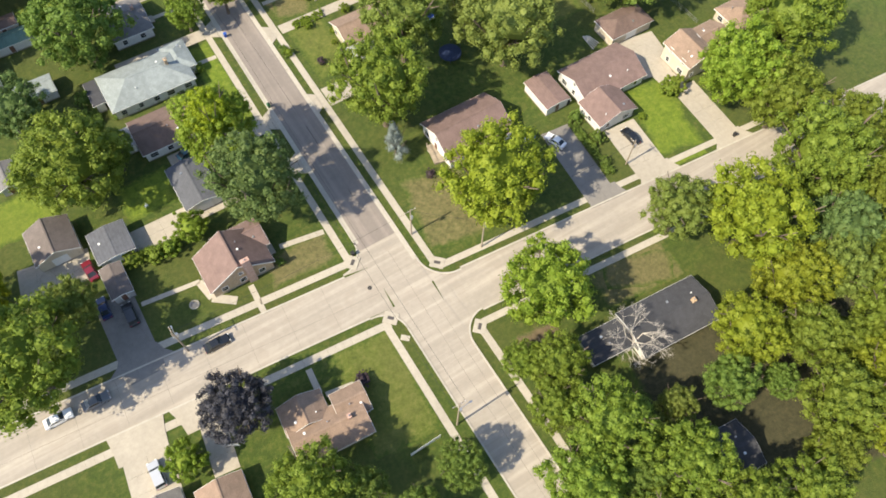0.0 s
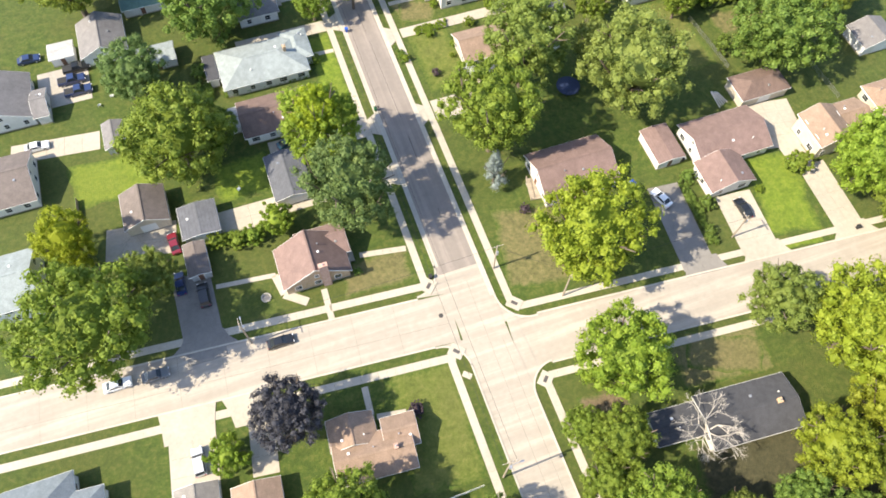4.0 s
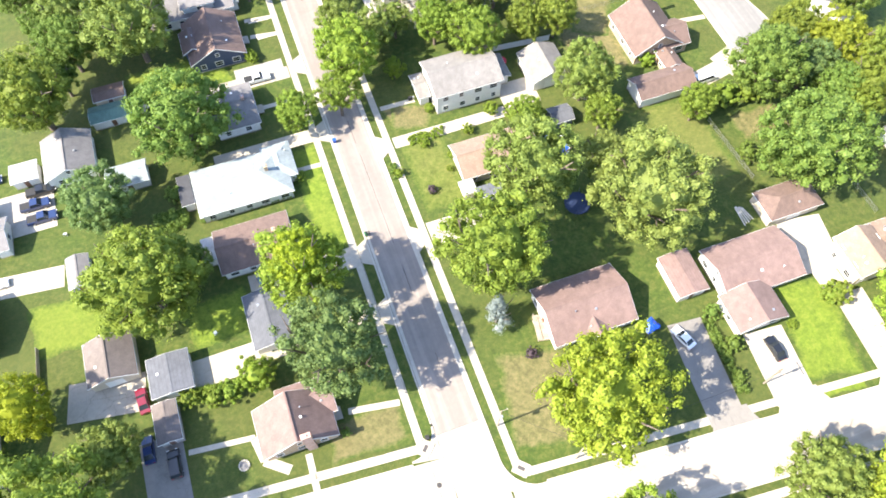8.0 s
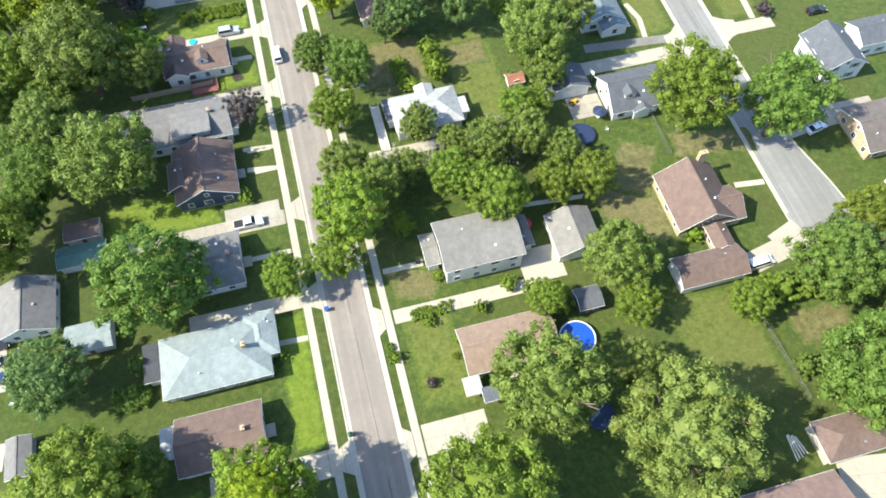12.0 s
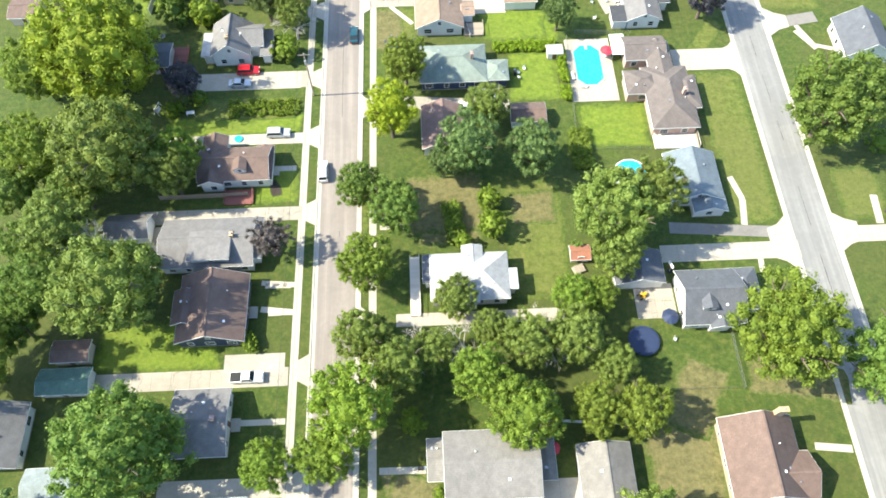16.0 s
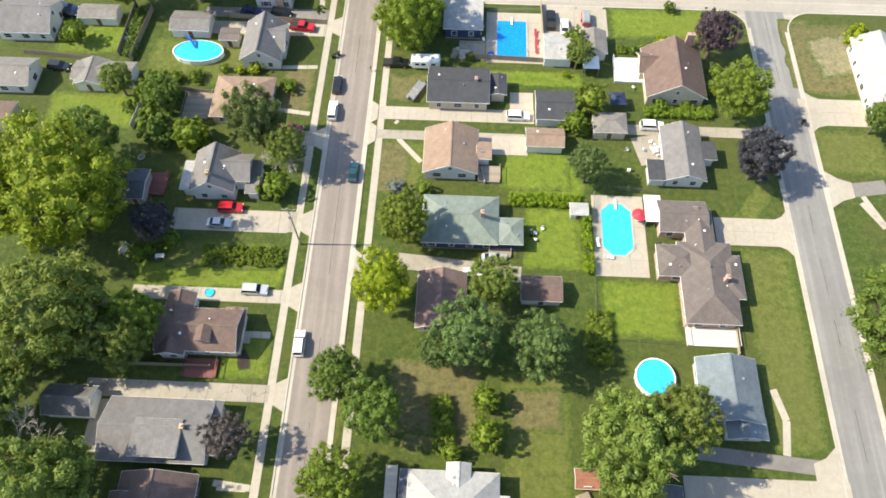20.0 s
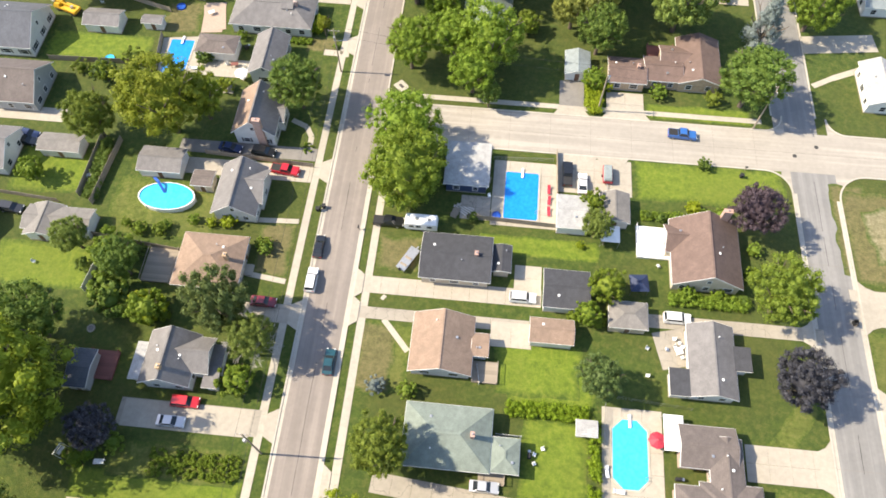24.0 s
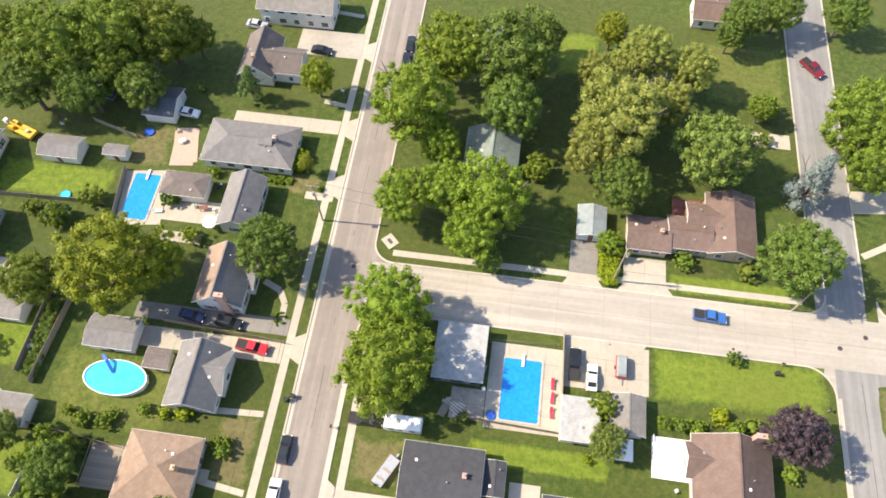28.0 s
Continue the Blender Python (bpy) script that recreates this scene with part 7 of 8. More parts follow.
vehicle("car", "navy", -24.1, 210.7, -8)
vehicle("suv", "black", -17.4, 210.3, -8)
vehicle("pickup", "red", -12.3, 206.5, -6)
vehicle("car", "white", -37.9, 253.0, -4)
vehicle("suv", "white", 34.2, 184.1, 0)
vehicle("suv", "white", 60.7, 182.8, 0)
vehicle("car", "white", 44.4, 208.9, 90)
vehicle("pickup", "black", 41.5, 210.8, 90)
vehicle("pickup", "blue", 63.8, 222.4, -3)
vehicle("car", "navy", -64.8, 210.1, -8)
vehicle("pickup", "black", 8.9, 197.1, 0)
vehicle("car", "black", 3.4, 276.8, 90)
vehicle("suv", "black", 3.3, 272.0, 90)
vehicle("pickup", "maroon", 86.6, 281.1, -50)
vehicle("car", "silver", -30.3, 278.0, -5)
vehicle("car", "black", -14.8, 272.6, -5)
vehicle("suv", "black", -61.6, 193.2, -6)
vehicle("car", "maroon", -47.4, 32.4, 95)
vehicle("van", "white", 26.8, 148.3, 0)
vehicle("car", "white", 99.4, 86.6, 12)
vehicle("car", "black", -80.0, 215.4, 0)
vehicle("car", "black", -64.6, 208.4, 0)

# ---- trees ----
tree("bluegreen", -47.2, 69, 7.8, 7.6)
tree("bluegreen", 85.0, 57.6, 7.2, 8.0)
tree("bluegreen", 91.4, 53.2, 6.4)
tree("sunny", 98.5, 56.0, 7.4)
tree("oak", 104.5, 49.0, 7.6)
tree("oak", 99.0, 44.0, 7.0)
tree("maple_deep", 93.0, 47.0, 6.0)
tree("bluegreen", 25.3, 134.4, 7)
tree("bluegreen", 37.2, 133.1, 6.2)
tree("bluegreen", 20.5, 132.2, 3.8)
tree("bluegreen", 46.6, 169.2, 4.5)
tree("oak", -41.3, 48.7, 12, 11.2)
tree("oak", 15, 33.5, 10.9, 14.5)
tree("oak", 95.3, 6.1, 11.4)
tree("oak", 81.5, -7.4, 9.3)
tree("oak", 76.1, -21.8, 11.2)
tree("oak", 51, -45.7, 7)
tree("oak", 46.7, -56.6, 8)
tree("oak", 40.5, -61.3, 5.6)
tree("oak", 57.2, -50, 5.5)
tree("oak", -55.9, 95.3, 10.1)
tree("oak", 94.8, 42.1, 5.4)
tree("oak", 42.5, 84.5, 5.1)
tree("oak", 49.3, 83.7, 5.6)
tree("oak", 92.5, 62.3, 6.7)
tree("oak", 13.8, 154.8, 5.8, 8.7)
tree("oak", -58.3, 154.9, 8)
tree("oak", -53.8, 135.1, 8.3)
tree("oak", -56.3, 163, 7.1)
tree("oak", -49.9, 211.4, 5.7)
tree("oak", -62.3, 258.7, 10.2)
tree("oak", -52.8, 263.2, 9.8)
tree("oak", -43.6, 265.5, 8.7)
tree("oak", -51.7, 257, 6.8)
tree("oak", -73.5, 260.6, 8.1)
tree("oak", -39.2, 268, 5)
tree("maple_bright", -16, 41.4, 9, 12.4)
# Crown added for the bright yellowish top of the maple above, not another tree.
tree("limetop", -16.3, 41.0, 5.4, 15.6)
tree("limetop", -63.4, 34.8, 6.4)
tree("bluegreen", -15, 26.5, 10.0, 13.7)
tree("maple_deep", -23.8, -28.1, 4.9)
tree("maple_deep", -9.5, -32.8, 4.9)
tree("maple_deep", 34.5, -44.6, 5.8)
tree("maple_deep", 13.3, -48.5, 5.1)
tree("maple_deep", 42.6, -48.7, 3.7)
tree("maple_deep", 78.9, 35.8, 11.7, 11)
tree("maple_deep", -29.7, 80.8, 11.2, 10.8)
tree("maple_deep", 110.9, 66.6, 6.7)
tree("maple_deep", 4.9, 127.1, 5.2)
tree("maple_deep", 11.5, 121.6, 6)
tree("maple_deep", 88.8, 88, 10.3)
tree("maple_deep", 81.5, 54.8, 9)
tree("maple_deep", 94.1, 138.5, 11.1)
tree("maple_deep", -45.9, 169.4, 7)
tree("maple_deep", -57.7, 128.5, 6.5)
tree("maple_deep", -48.5, 108.8, 7.3)
tree("maple_deep", -53.4, 117.6, 5.1)
tree("maple_deep", -51.3, 102.6, 5.4)
tree("maple_deep", -45.9, 128.5, 6.1)
tree("maple_deep", -35.5, 182.2, 4.6)
tree("maple_deep", 103.4, 183.2, 3.9)
tree("maple_deep", -12.0, 222.4, 6.6, 8.0)
tree("maple_deep", 25.4, 267.6, 10.0)
tree("maple_deep", 26.0, 257.0, 7.4)
tree("maple_deep", 30.8, 276.3, 5.3)
tree("maple_deep", 25.3, 226.1, 2.9)
tree("maple_deep", 46.9, 242.6, 6.2)
tree("maple_deep", 91.7, 291.1, 5.5)
tree("maple_deep", -55.5, 251.4, 6.4)
tree("maple_deep", -45.1, 253.3, 5.8)
tree("maple_deep", -67.1, 250.4, 7.4)
tree("maple_deep", 71.1, 286.9, 5.5)
tree("maple_deep", 78.9, 290.6, 5.1)
tree("maple_deep", 68.7, 283.4, 3.9)
tree("maple_deep", -34.5, 50.5, 5.2)
tree("maple_deep", -18, -34.9, 4.5)
tree("maple_deep", -52.6, -18.8, 4.2)
tree("maple", -60.6, 14.8, 12.3)
tree("maple", -30.5, -24.3, 7.9)
tree("maple", 20.2, -50.7, 7.6)
tree("maple", 13.3, -39.8, 8.4)
tree("maple", 12.4, -27.6, 6.2)
tree("maple", 4.9, -44.9, 7.6)
tree("maple", 8.3, -23.6, 4)
tree("maple", 8, -33.2, 5.1)
tree("maple", -8.9, 78, 5.1, 6.5)
tree("maple", 0.2, 78.7, 5.2, 8)
tree("maple", 6.1, 110.7, 6.3, 7.8)
tree("maple", 30.8, 83.7, 6.7)
tree("maple", 24.4, 90.5, 6)
tree("maple", 41.1, 103.9, 4.6)
tree("maple", 45.7, 104, 3.9)
tree("maple", 47.7, 57.7, 4.7)
tree("maple", 66.2, 53.4, 4.5)
tree("maple", 33.6, 62.8, 4.1)
tree("maple", 72.7, 93.3, 10.2, 13.8)
tree("maple", -29.2, 135.2, 5.6)
tree("maple", 76.9, 186, 6.7)
tree("maple_deep", 76.0, 231.2, 7.8)
tree("maple", 89.7, 260.9, 8.7)
tree("maple", 91.5, 253.6, 6.9)
tree("maple", 74, 265.7, 3.1)
tree("willow", -51.1, 23.5, 5.8)
tree("willow", 26.9, 46.5, 10.5, 14.1)
tree("willow", 47.3, -16.1, 7.4, 10.5)
tree("willow", 63.4, -39.4, 7.3)
tree("willow", 25.3, -42.9, 4.1)
tree("willow", 5.7, 98.1, 5.4)
tree("willow", 11.5, 92.6, 5.3)
tree("willow", 17, 95.1, 4.2)
tree("willow", 21.2, 104.4, 4.4)
tree("willow", 27, 99.3, 3.8)
tree("willow", 33.1, 95.9, 5.4)
tree("willow", 40.4, 96.4, 5.8)
tree("willow", 46.4, 91.9, 4.3)
tree("willow", 47.3, 65.9, 7.3)
tree("willow", 29.2, 144.1, 5.1)
tree("smoke", -10.6, 117.0, 4.6)
tree("willow", -45.8, 186.5, 4)
tree("pine", -15.6, 175.0, 6.0, 9.5)
tree("willow", -9.4, 170.2, 4.6, 7.5)
tree("willow", 46.3, 197.7, 3.4)
tree("shrubtree", -28.3, 29.3, 4)
tree("shrubtree", -45.3, -9.2, 4)
tree("shrubtree", 28.6, 119.6, 3.5)
tree("shrubtree", 28.5, 125.3, 2.9)
tree("shrubtree", 23.4, 117, 2)
tree("shrubtree", 13.4, 84.5, 2.8)
tree("shrubtree", -29.1, 174.6, 4)
tree("shrubtree", -10.7, 164.2, 3.2)
tree("shrubtree", -59.5, 200.6, 3.1)
tree("shrubtree", 48.1, 186.1, 4.2)
tree("shrubtree", 45.1, 181.2, 3)
tree("shrubtree", 32.1, 246.8, 3)
tree("shrubtree", 46.1, 233.1, 2.9)
tree("shrubtree", 46, 203.6, 2.8)
tree("shrubtree", -53.7, 225.4, 3)
tree("shrubtree", -37.8, 184.7, 4.6)
tree("shrubtree", 66.5, 202.5, 2)
tree("shrubtree", 60.9, 201.9, 1.5)
tree("plum", -34.6, -7.2, 7.4)
tree("plum", -30.8, 153.8, 4.4)
tree("plum", 77.9, 171.4, 6)
tree("copper", 74, 202, 5.9)
tree("pale", 44.6, 34.5, 13, 13.8)
tree("pale", 42.8, 47.3, 5.8)
tree("spruce_blue", 12.8, 25.8, 4)
tree("spruce_blue", 80.9, 247.8, 6.2)
tree("sunny", 21.9, 5.4, 12, 13.2)
for kind, x, y, r in (("sunny", 57.5, -57.0, 7.6), ("oak", 65.0, -50.5, 8.2), ("sunny", 51.5, -67.0, 8.4), ("oak", 60.5, -68.0, 8.0), ("sunny", 68.0, -60.0, 8.0), ("bluegreen", 69.5, -34.0, 8.0),
                      ("oak", 74.5, -44.0, 8.4), ("maple", 33.0, -64.0, 6.6), ("maple", 24.0, -60.5, 7.0), ("maple", 10.5, -56.0, 6.4), ("maple", -1.0, -53.0, 5.6), ("oak", 88.0, -20.0, 9.0), ("oak", 84.0, -33.0, 9.0)):
    tree(kind, x, y, r)
tree("sunny", 56.2, -24.8, 11.7)
tree("sunny", 55.1, -36.2, 8.3)
tree("sunny", 42.1, -39.8, 7.7)
tree("sunny", -45.4, 156.5, 14.6, 13.5)
tree("sunny", -35.9, 214, 9.7)
tree("sunny", -30, 217.8, 5.6)
tree("sunny", -12.5, 260.9, 4.4)
tree("sunny", -10.9, 242.2, 1.9)
tree("sunny", 44.7, 281.2, 4.4)
tree("maple_bright", 18.7, -15.5, 10, 9.5)
tree("maple_bright", 78.3, 2.5, 10.4)
tree("maple_bright", 4.2, 85.5, 8, 11.3)
tree("maple_bright", 13.3, 267.8, 8.6)
tree("maple_bright", 7.6, 254.0, 9.4)
tree("maple_bright", 8.7, 235, 6.4)
tree("maple_bright", 16.5, 238, 6.2)
tree("maple_bright", 24.4, 236, 8.2)
tree("maple_bright", 21.8, 229.7, 5.8)
tree("maple_bright", 13.8, 248.5, 4.8)
bare_tree(26.8, -30.7, 6.6)
bare_tree(-9.6, 169.4, 5.2, "bark_pale", 9, "half-dead pale tree with bare crooked branches")
for x, y, r, seed in ((13.6, 96.4, 5.2, 11), (36.0, 97.6, 5.4, 12), (46.8, 66.6, 6.0, 13), (22.0, 96.5, 4.8, 14), (-42.5, 113.5, 8.0, 15), (50.5, 269.5, 6.4, 16)):
    bare_tree(x, y, r, "bark_pale", seed, "pale bare branches standing among leafy trees")
tree("willow", 50.0, 117.6, 9.2, 11.5)
tree("willow", 57.0, 121.5, 6.6, 11.0)
tree("willow", 49.5, 111.0, 5.4)
tree("willow", -39.6, 133.4, 11.2)
tree("willow", -29.6, 130.4, 5.6, 8.5)
tree("feather", -47.3, 119.4, 7.5)
tree("willow", -35.0, 107.0, 10.4)
tree("feather", 63.4, 250.8, 8.3)
tree("yellowmaple", 10.8, 142.4, 6.3, 9.3)
tree("tall_maple", 10.4, 214.1, 7.8, 7.8)
tree("tall_maple", 12.0, 204.0, 9.0, 8.6)
tree("willow_pale", 45.9, 255.5, 9.8)
tree("willow_pale", 41.4, 249.5, 6.3)
tree("willow_pale", 50.4, 272.8, 7.1)
tree("willow_pale", 42.1, 268, 5.5)
tree("willow_pale", 55.6, 262.6, 5.7)
tree("willow_pale", 59.9, 271.4, 6)
tree("spruce_green", -25.6, 258.1, 4)

# ---- poles and cables ----
POLES = [(-5.6, -26.0, 12.5, True), (6.3, 8.8, 9.0, False), (16.1, -0.3, 10.0, False), (-38.3, 9.1, 9.5, True), (-5.4, 153.5, 12.5, False), (-6.0, 232.5, 12.0, True), (47.4, 227.3, 12.0, False), (78.1, 225.7, 12.5, True), (51.0, 0.2, 8.0, False)]
for x, y, high, lamp in POLES:
    utility_pole(x, y, high, 0 if abs(x) < 10 else 90, lamp)
for k in (-1.05, 1.05):
    cable((-5.6 + k, -26, 12), (-5.4 + k, 60, 12.3), 1.2)
    cable((-5.4 + k, 60, 12.3), (-5.4 + k, 153.5, 12.1), 1.3)
    cable((-5.4 + k, 153.5, 12.1), (-6.0 + k, 232.5, 11.6), 1.2)
    cable((-6.0, 232.5 + k, 11.6), (47.4, 227.3 + k, 11.6), 0.9)
    cable((47.4, 227.3 + k, 11.6), (78.1, 225.7 + k, 12.0), 0.6)
cable((6.3, 8.8, 8.6), (16.1, -0.3, 9.6), 0.2)
cable((16.1, -0.3, 9.6), (51.0, 0.2, 7.6), 0.6)
cable((-38.3, 9.1, 9.1), (6.3, 8.8, 8.6), 0.8)
for s, ys in ((-1, (34, 46.5, 75.8, 94.6, 125.5, 143, 158, 177.3, 207.5, 240, 253.6, 274)), (1, (46.2, 68.3, 102.9, 150, 179, 184.4))):
    for y in ys:
        apron(s, y)
patch("driveway", "concrete driveway below a tree", "concrete", -17.5, 34, 20, 3.4, 0)
for x, width, spread, mat in ((43.0, 6.3, 1.0, "asphalt_old"), (55.3, 7.0, 1.2, "concrete"), (73.6, 6.0, 1.6, "concrete")):
    crossing(x, east_n(x), -4.8, width, 3.2, spread, mat)
crossing(-45.9, west_n(-45.9), -4.8, 6.6, 3.4, 2.2, "asphalt_old")
crossing(-50.8, west_s(-50.8), 175.2, 8.2, 5.6, 0.6)
crossing(-41.2, west_s(-41.2), 175.2, 4.6, 5.4, 1.6)
for y, width, length, spread in ((115.2, 6.0, 4.2, 2.6), (159.6, 5.8, 2.5, 1.8), (182.2, 2.6, 2.2, 1.8)):
    crossing(RIGHT_W, y, 90, width, length, spread)
for y, width, length, spread in ((117.0, 4.0, 4.5, 2.0), (169.6, 3.4, 5.0, 2.4), (188.2, 6.8, 3.0, 1.6), (89.3, 4.9, 14.0, 1.2)):
    crossing(RIGHT_E, y, -90, width, length, spread)
for x, width in ((42.1, 5.0), (53.0, 7.5)):
    crossing(x, CROSS_N, 0, width, 2.6, 1.0)
crossing(43.4, CROSS_S, 180, 6.4, 2.2, 0.8)
crossing(50.2, CROSS_S, 180, 4.6, 2.2, 0.8)
tar_joint(0.9, 12, 0.6, 120, seed=1)
tar_joint(0.6, 120, 0.3, 215, seed=2)
tar_joint(0.2, 230, 0.4, 300, seed=3)
tar_joint(-0.3, -70, 0.8, 8, 0.05, 0.12, 4)
tar_joint(2.6, -40, 2.9, -4, 0.045, 0.12, 8)
for i, y in enumerate((31, 57, 93, 136, 186, 203, 252)):
    tar_joint(-3.6, y, 4.3, y + 0.3, 0.04, 0.1, 20 + i)
tar_joint(-80, 7.5, -5, 1.4, 0.05, 0.1, 40)
tar_joint(10, 220.6, 170, 220.4, 0.05, 0.1, 41)
for i in range(9):
    tar_joint(-14 - i * 7.5, west_s(-14 - i * 7.5), -14 - i * 7.5 + 0.6, west_n(-14 - i * 7.5), 0.035, 0.05, 50 + i)
    tar_joint(14 + i * 8, CROSS_S, 14 + i * 8, CROSS_N, 0.035, 0.05, 70 + i)
    tar_joint(RIGHT_W, 100 + i * 12, RIGHT_E, 100 + i * 12, 0.04, 0.08, 90 + i)
tar_joint(88.4, 92, 88.4, 214, 0.06, 0.1, 99)
for x, y in ((-5.8, 3.2), (85.5, 219.8), (90.0, 222.3), (1.5, 224), (0.2, 100.5)):
    cover = part("manhole_cover", rod(bmesh.new(), (x, y, 0.0), (x, y, 0.04), 0.42, 0.42, 20), "tar")
    tagged(cover, "dark round manhole cover in the street", "manhole cover", kind="structure")
# ---- garden and street things ----
caravan(15, 197, 180)
boat(13.4, 189.5, 62)
cargo_trailer(49.1, 211.3, 90)
bucket_truck(-68.8, 244.1, 160)
# pools and play
sunk_pool(33.0, 205.4, 6.3, 10.4, 0, "pool_water")
sunk_pool(52.3, 159.1, 5.5, 10.8, 0, "pool_water_pale", 1.6)
sunk_pool(-41.2, 233.0, 5.0, 9.9, 0, "pool_water")
round_pool("oval above-ground pool with white wall and slide", -33.2, 198.2, 5.3, 1.20, "pool_water_pale", 0.56)
round_pool("round above-ground pool with blue cover", 37.2, 56.1, 3.1, 1.10, "tarp_blue", 1.00)
round_pool("round above-ground pool with turquoise water", 56.4, 130.8, 3.2, 1.10, "pool_water_pale", 1.00)
round_pool("small round paddling pool", -55.4, 231.3, 1.0, 0.30, "pool_water_pale", 1.00)
round_pool("small blue paddling pool", -44.4, 247.6, 1.0, 0.30, "plastic_blue", 1.00)
round_pool("small round paddling pool", -20.0, 143.1, 0.8, 0.30, "pool_water_pale", 1.00)
round_pool("small blue paddling pool", 38.9, 15.4, 0.6, 0.30, "plastic_blue", 1.00)
trampoline(53.2, 97.1, 2.7)
trampoline(36.2, 42.7, 2.5)
parasol(56.1, 161.2, 1.4, "plastic_red")
parasol(58.1, 100.8, 1.5, "tarp_navy")
parasol(35.4, 79.5, 1.2, "plastic_red")
# canopies and decks
canopy("white fabric canopy on four posts", "plastic_white", 49.2, 197.5, 3.4, 3.4, 0)
canopy("white patio canopy on four posts", "plastic_white", 58.7, 162.6, 3.1, 5.7, 0)
deck("white boarded deck behind a house", "trim_white", 57.4, 197.5, 6.4, 6.5, 0)
deck("dark red boarded deck", "wood_red", -34.8, 165.2, 4.5, 5.0, 0)
deck("weathered wooden deck with a round table", "wood_weathered", 28.6, 170.1, 4.3, 3.7, 0)
deck("pale wooden ramp beside a house", "wood_pale", 14.4, 109.2, 1.8, 11.6, 0)
deck("pale wooden deck with steps", "wood_pale", 66.9, 138.5, 8.8, 3.4, 0)
deck("red wooden porch deck", "wood_red", -18.6, 129.3, 5.4, 3.3, 0)
deck("weathered pergola deck beside a house", "wood_weathered", -30.6, 184.4, 5.4, 6.8, 0)
deck("grey deck with barbecue", "wood_weathered", 30.8, 154.3, 4.1, 4.1, 0)
deck("dark brown boarded deck behind a house", "wood_red", 60.4, 243.6, 5.4, 4.2, 0)
deck("weathered front porch deck", "wood_weathered", 20.4, 21.9, 3.5, 4.8, -10)
# hedges, beds and bushes
hedge(39.0, 164.5, 13.0, 2.4, 1.5, 0, "leaf_fresh", "clipped bright green hedge", "hedge")
hedge(47.2, 6.6, 1.5, 13.4, 1.3, -3, "leaf_deep", "narrow dark hedge between two drives", "hedge")
hedge(-48.2, 203.6, 2.4, 13.5, 1.4, 4, "leaf_deep", "dark overgrown strip between two fences", "bushes")
hedge(46.6, 156.6, 1.6, 13.7, 1.8, 0, "leaf_fresh", "tall bright green hedge", "hedge")
hedge(-15.4, 150.5, 14.5, 4.1, 0.9, 0, "leaf_bush", "vegetable rows in a garden bed", "garden_bed")
hedge(66.3, 186.4, 13.7, 2.2, 1.6, 0, "leaf_bush", "long row of leafy bushes by a house", "bushes")
hedge(14.6, 67.7, 7.5, 2.1, 0.8, 0, "leaf_bush", "flower bed with green plants", "garden_bed")
hedge(6.0, 61.9, 1.3, 3.5, 0.9, 0, "leaf_deep", "low bush on the verge", "bushes")
hedge(46.5, 230.9, 3.2, 9.4, 1.8, 0, "leaf_lime", "bushy green hedge beside a shed", "hedge")
hedge(-36.4, 29.9, 9.5, 2.6, 1.4, -7, "leaf_maple", "row of bushes beside a garage", "bushes")
hedge(-22.9, 63.9, 17.6, 2.0, 0.9, 0, "leaf_deep", "low bushes along a house wall", "bushes")
hedge(-37.0, 65.0, 5.9, 4.1, 1.6, 0, "leaf_deep", "clump of dark bushes", "bushes")
hedge(57.9, 203.1, 5.2, 1.9, 0.9, 0, "leaf_bush", "garden bushes beside a deck", "bushes")
hedge(-9.1, 212.3, 1.6, 2.6, 0.5, 0, "leaf_bush", "low garden plants in front yard", "garden_bed")
hedge(-13.0, 244.3, 2.8, 4.2, 2.2, 0, "leaf_lime", "tall yellow-green bush at a porch", "bushes")
hedge(-19.3, 239.9, 11.8, 1.6, 0.8, 0, "leaf_bush", "plants along a porch", "garden_bed")
hedge(48.8, 123.4, 2.2, 10.2, 1.5, -9, "leaf_deep", "bushes along a fence", "bushes")
hedge(47.8, 137.6, 3.7, 9.5, 1.6, 0, "leaf_maple", "overgrown bushes along a fence", "bushes")
hedge(21.8, 122.6, 3.2, 7.3, 1.6, 8, "leaf_maple", "overgrown bushes in a back yard", "bushes")
bush(11.0, 165.9, 1.8, "needle_blue", "round white-flowering bush")
bush(16.3, 165.6, 1.8, "leaf_maple", "round green bush")
bush(64.8, 204.9, 1.6, "leaf_lime", "yellow-green bush")
bush(-13.6, 190.2, 1.2, "leaf_maple", "small round bush")
bush(11.3, 54.9, 1.1, "leaf_copper", "dark round bush on a lawn")
bush(104.0, 119.1, 2.0, "leaf_copper", "dark red bush")
bush(-15.2, -11.2, 1.4, "leaf_copper", "reddish bush by a house")
bush(-13.8, 99.1, 1.6, "leaf_bush", "round bush by a porch")
bush(-35.1, 232.4, 1.8, "leaf_deep", "dark round bush by a patio")
bush(59.4, 232.1, 1.9, "leaf_maple", "round bush by a house")
bush(64.8, 70.0, 2.2, "leaf_bush", "bush beside a brick house")
bush(67.7, 204.0, 1.1, "leaf_deep", "dark bush")
bush(71.2, 9.9, 2.6, "leaf_oak", "bush beside a drive")
bush(35.9, 63.0, 3.0, "leaf_bush", "leafy bush beside a pool")
bush(32.9, 66.6, 2.2, "leaf_maple", "bush by a drive")
bush(105.5, 206.9, 3.2, "leaf_lime", "yellow-green bush")
bush(75.2, 260.9, 1.7, "leaf_maple", "bush on a lawn")
bush(67.5, 215.2, 1.6, "leaf_deep", "bush by a chimney")
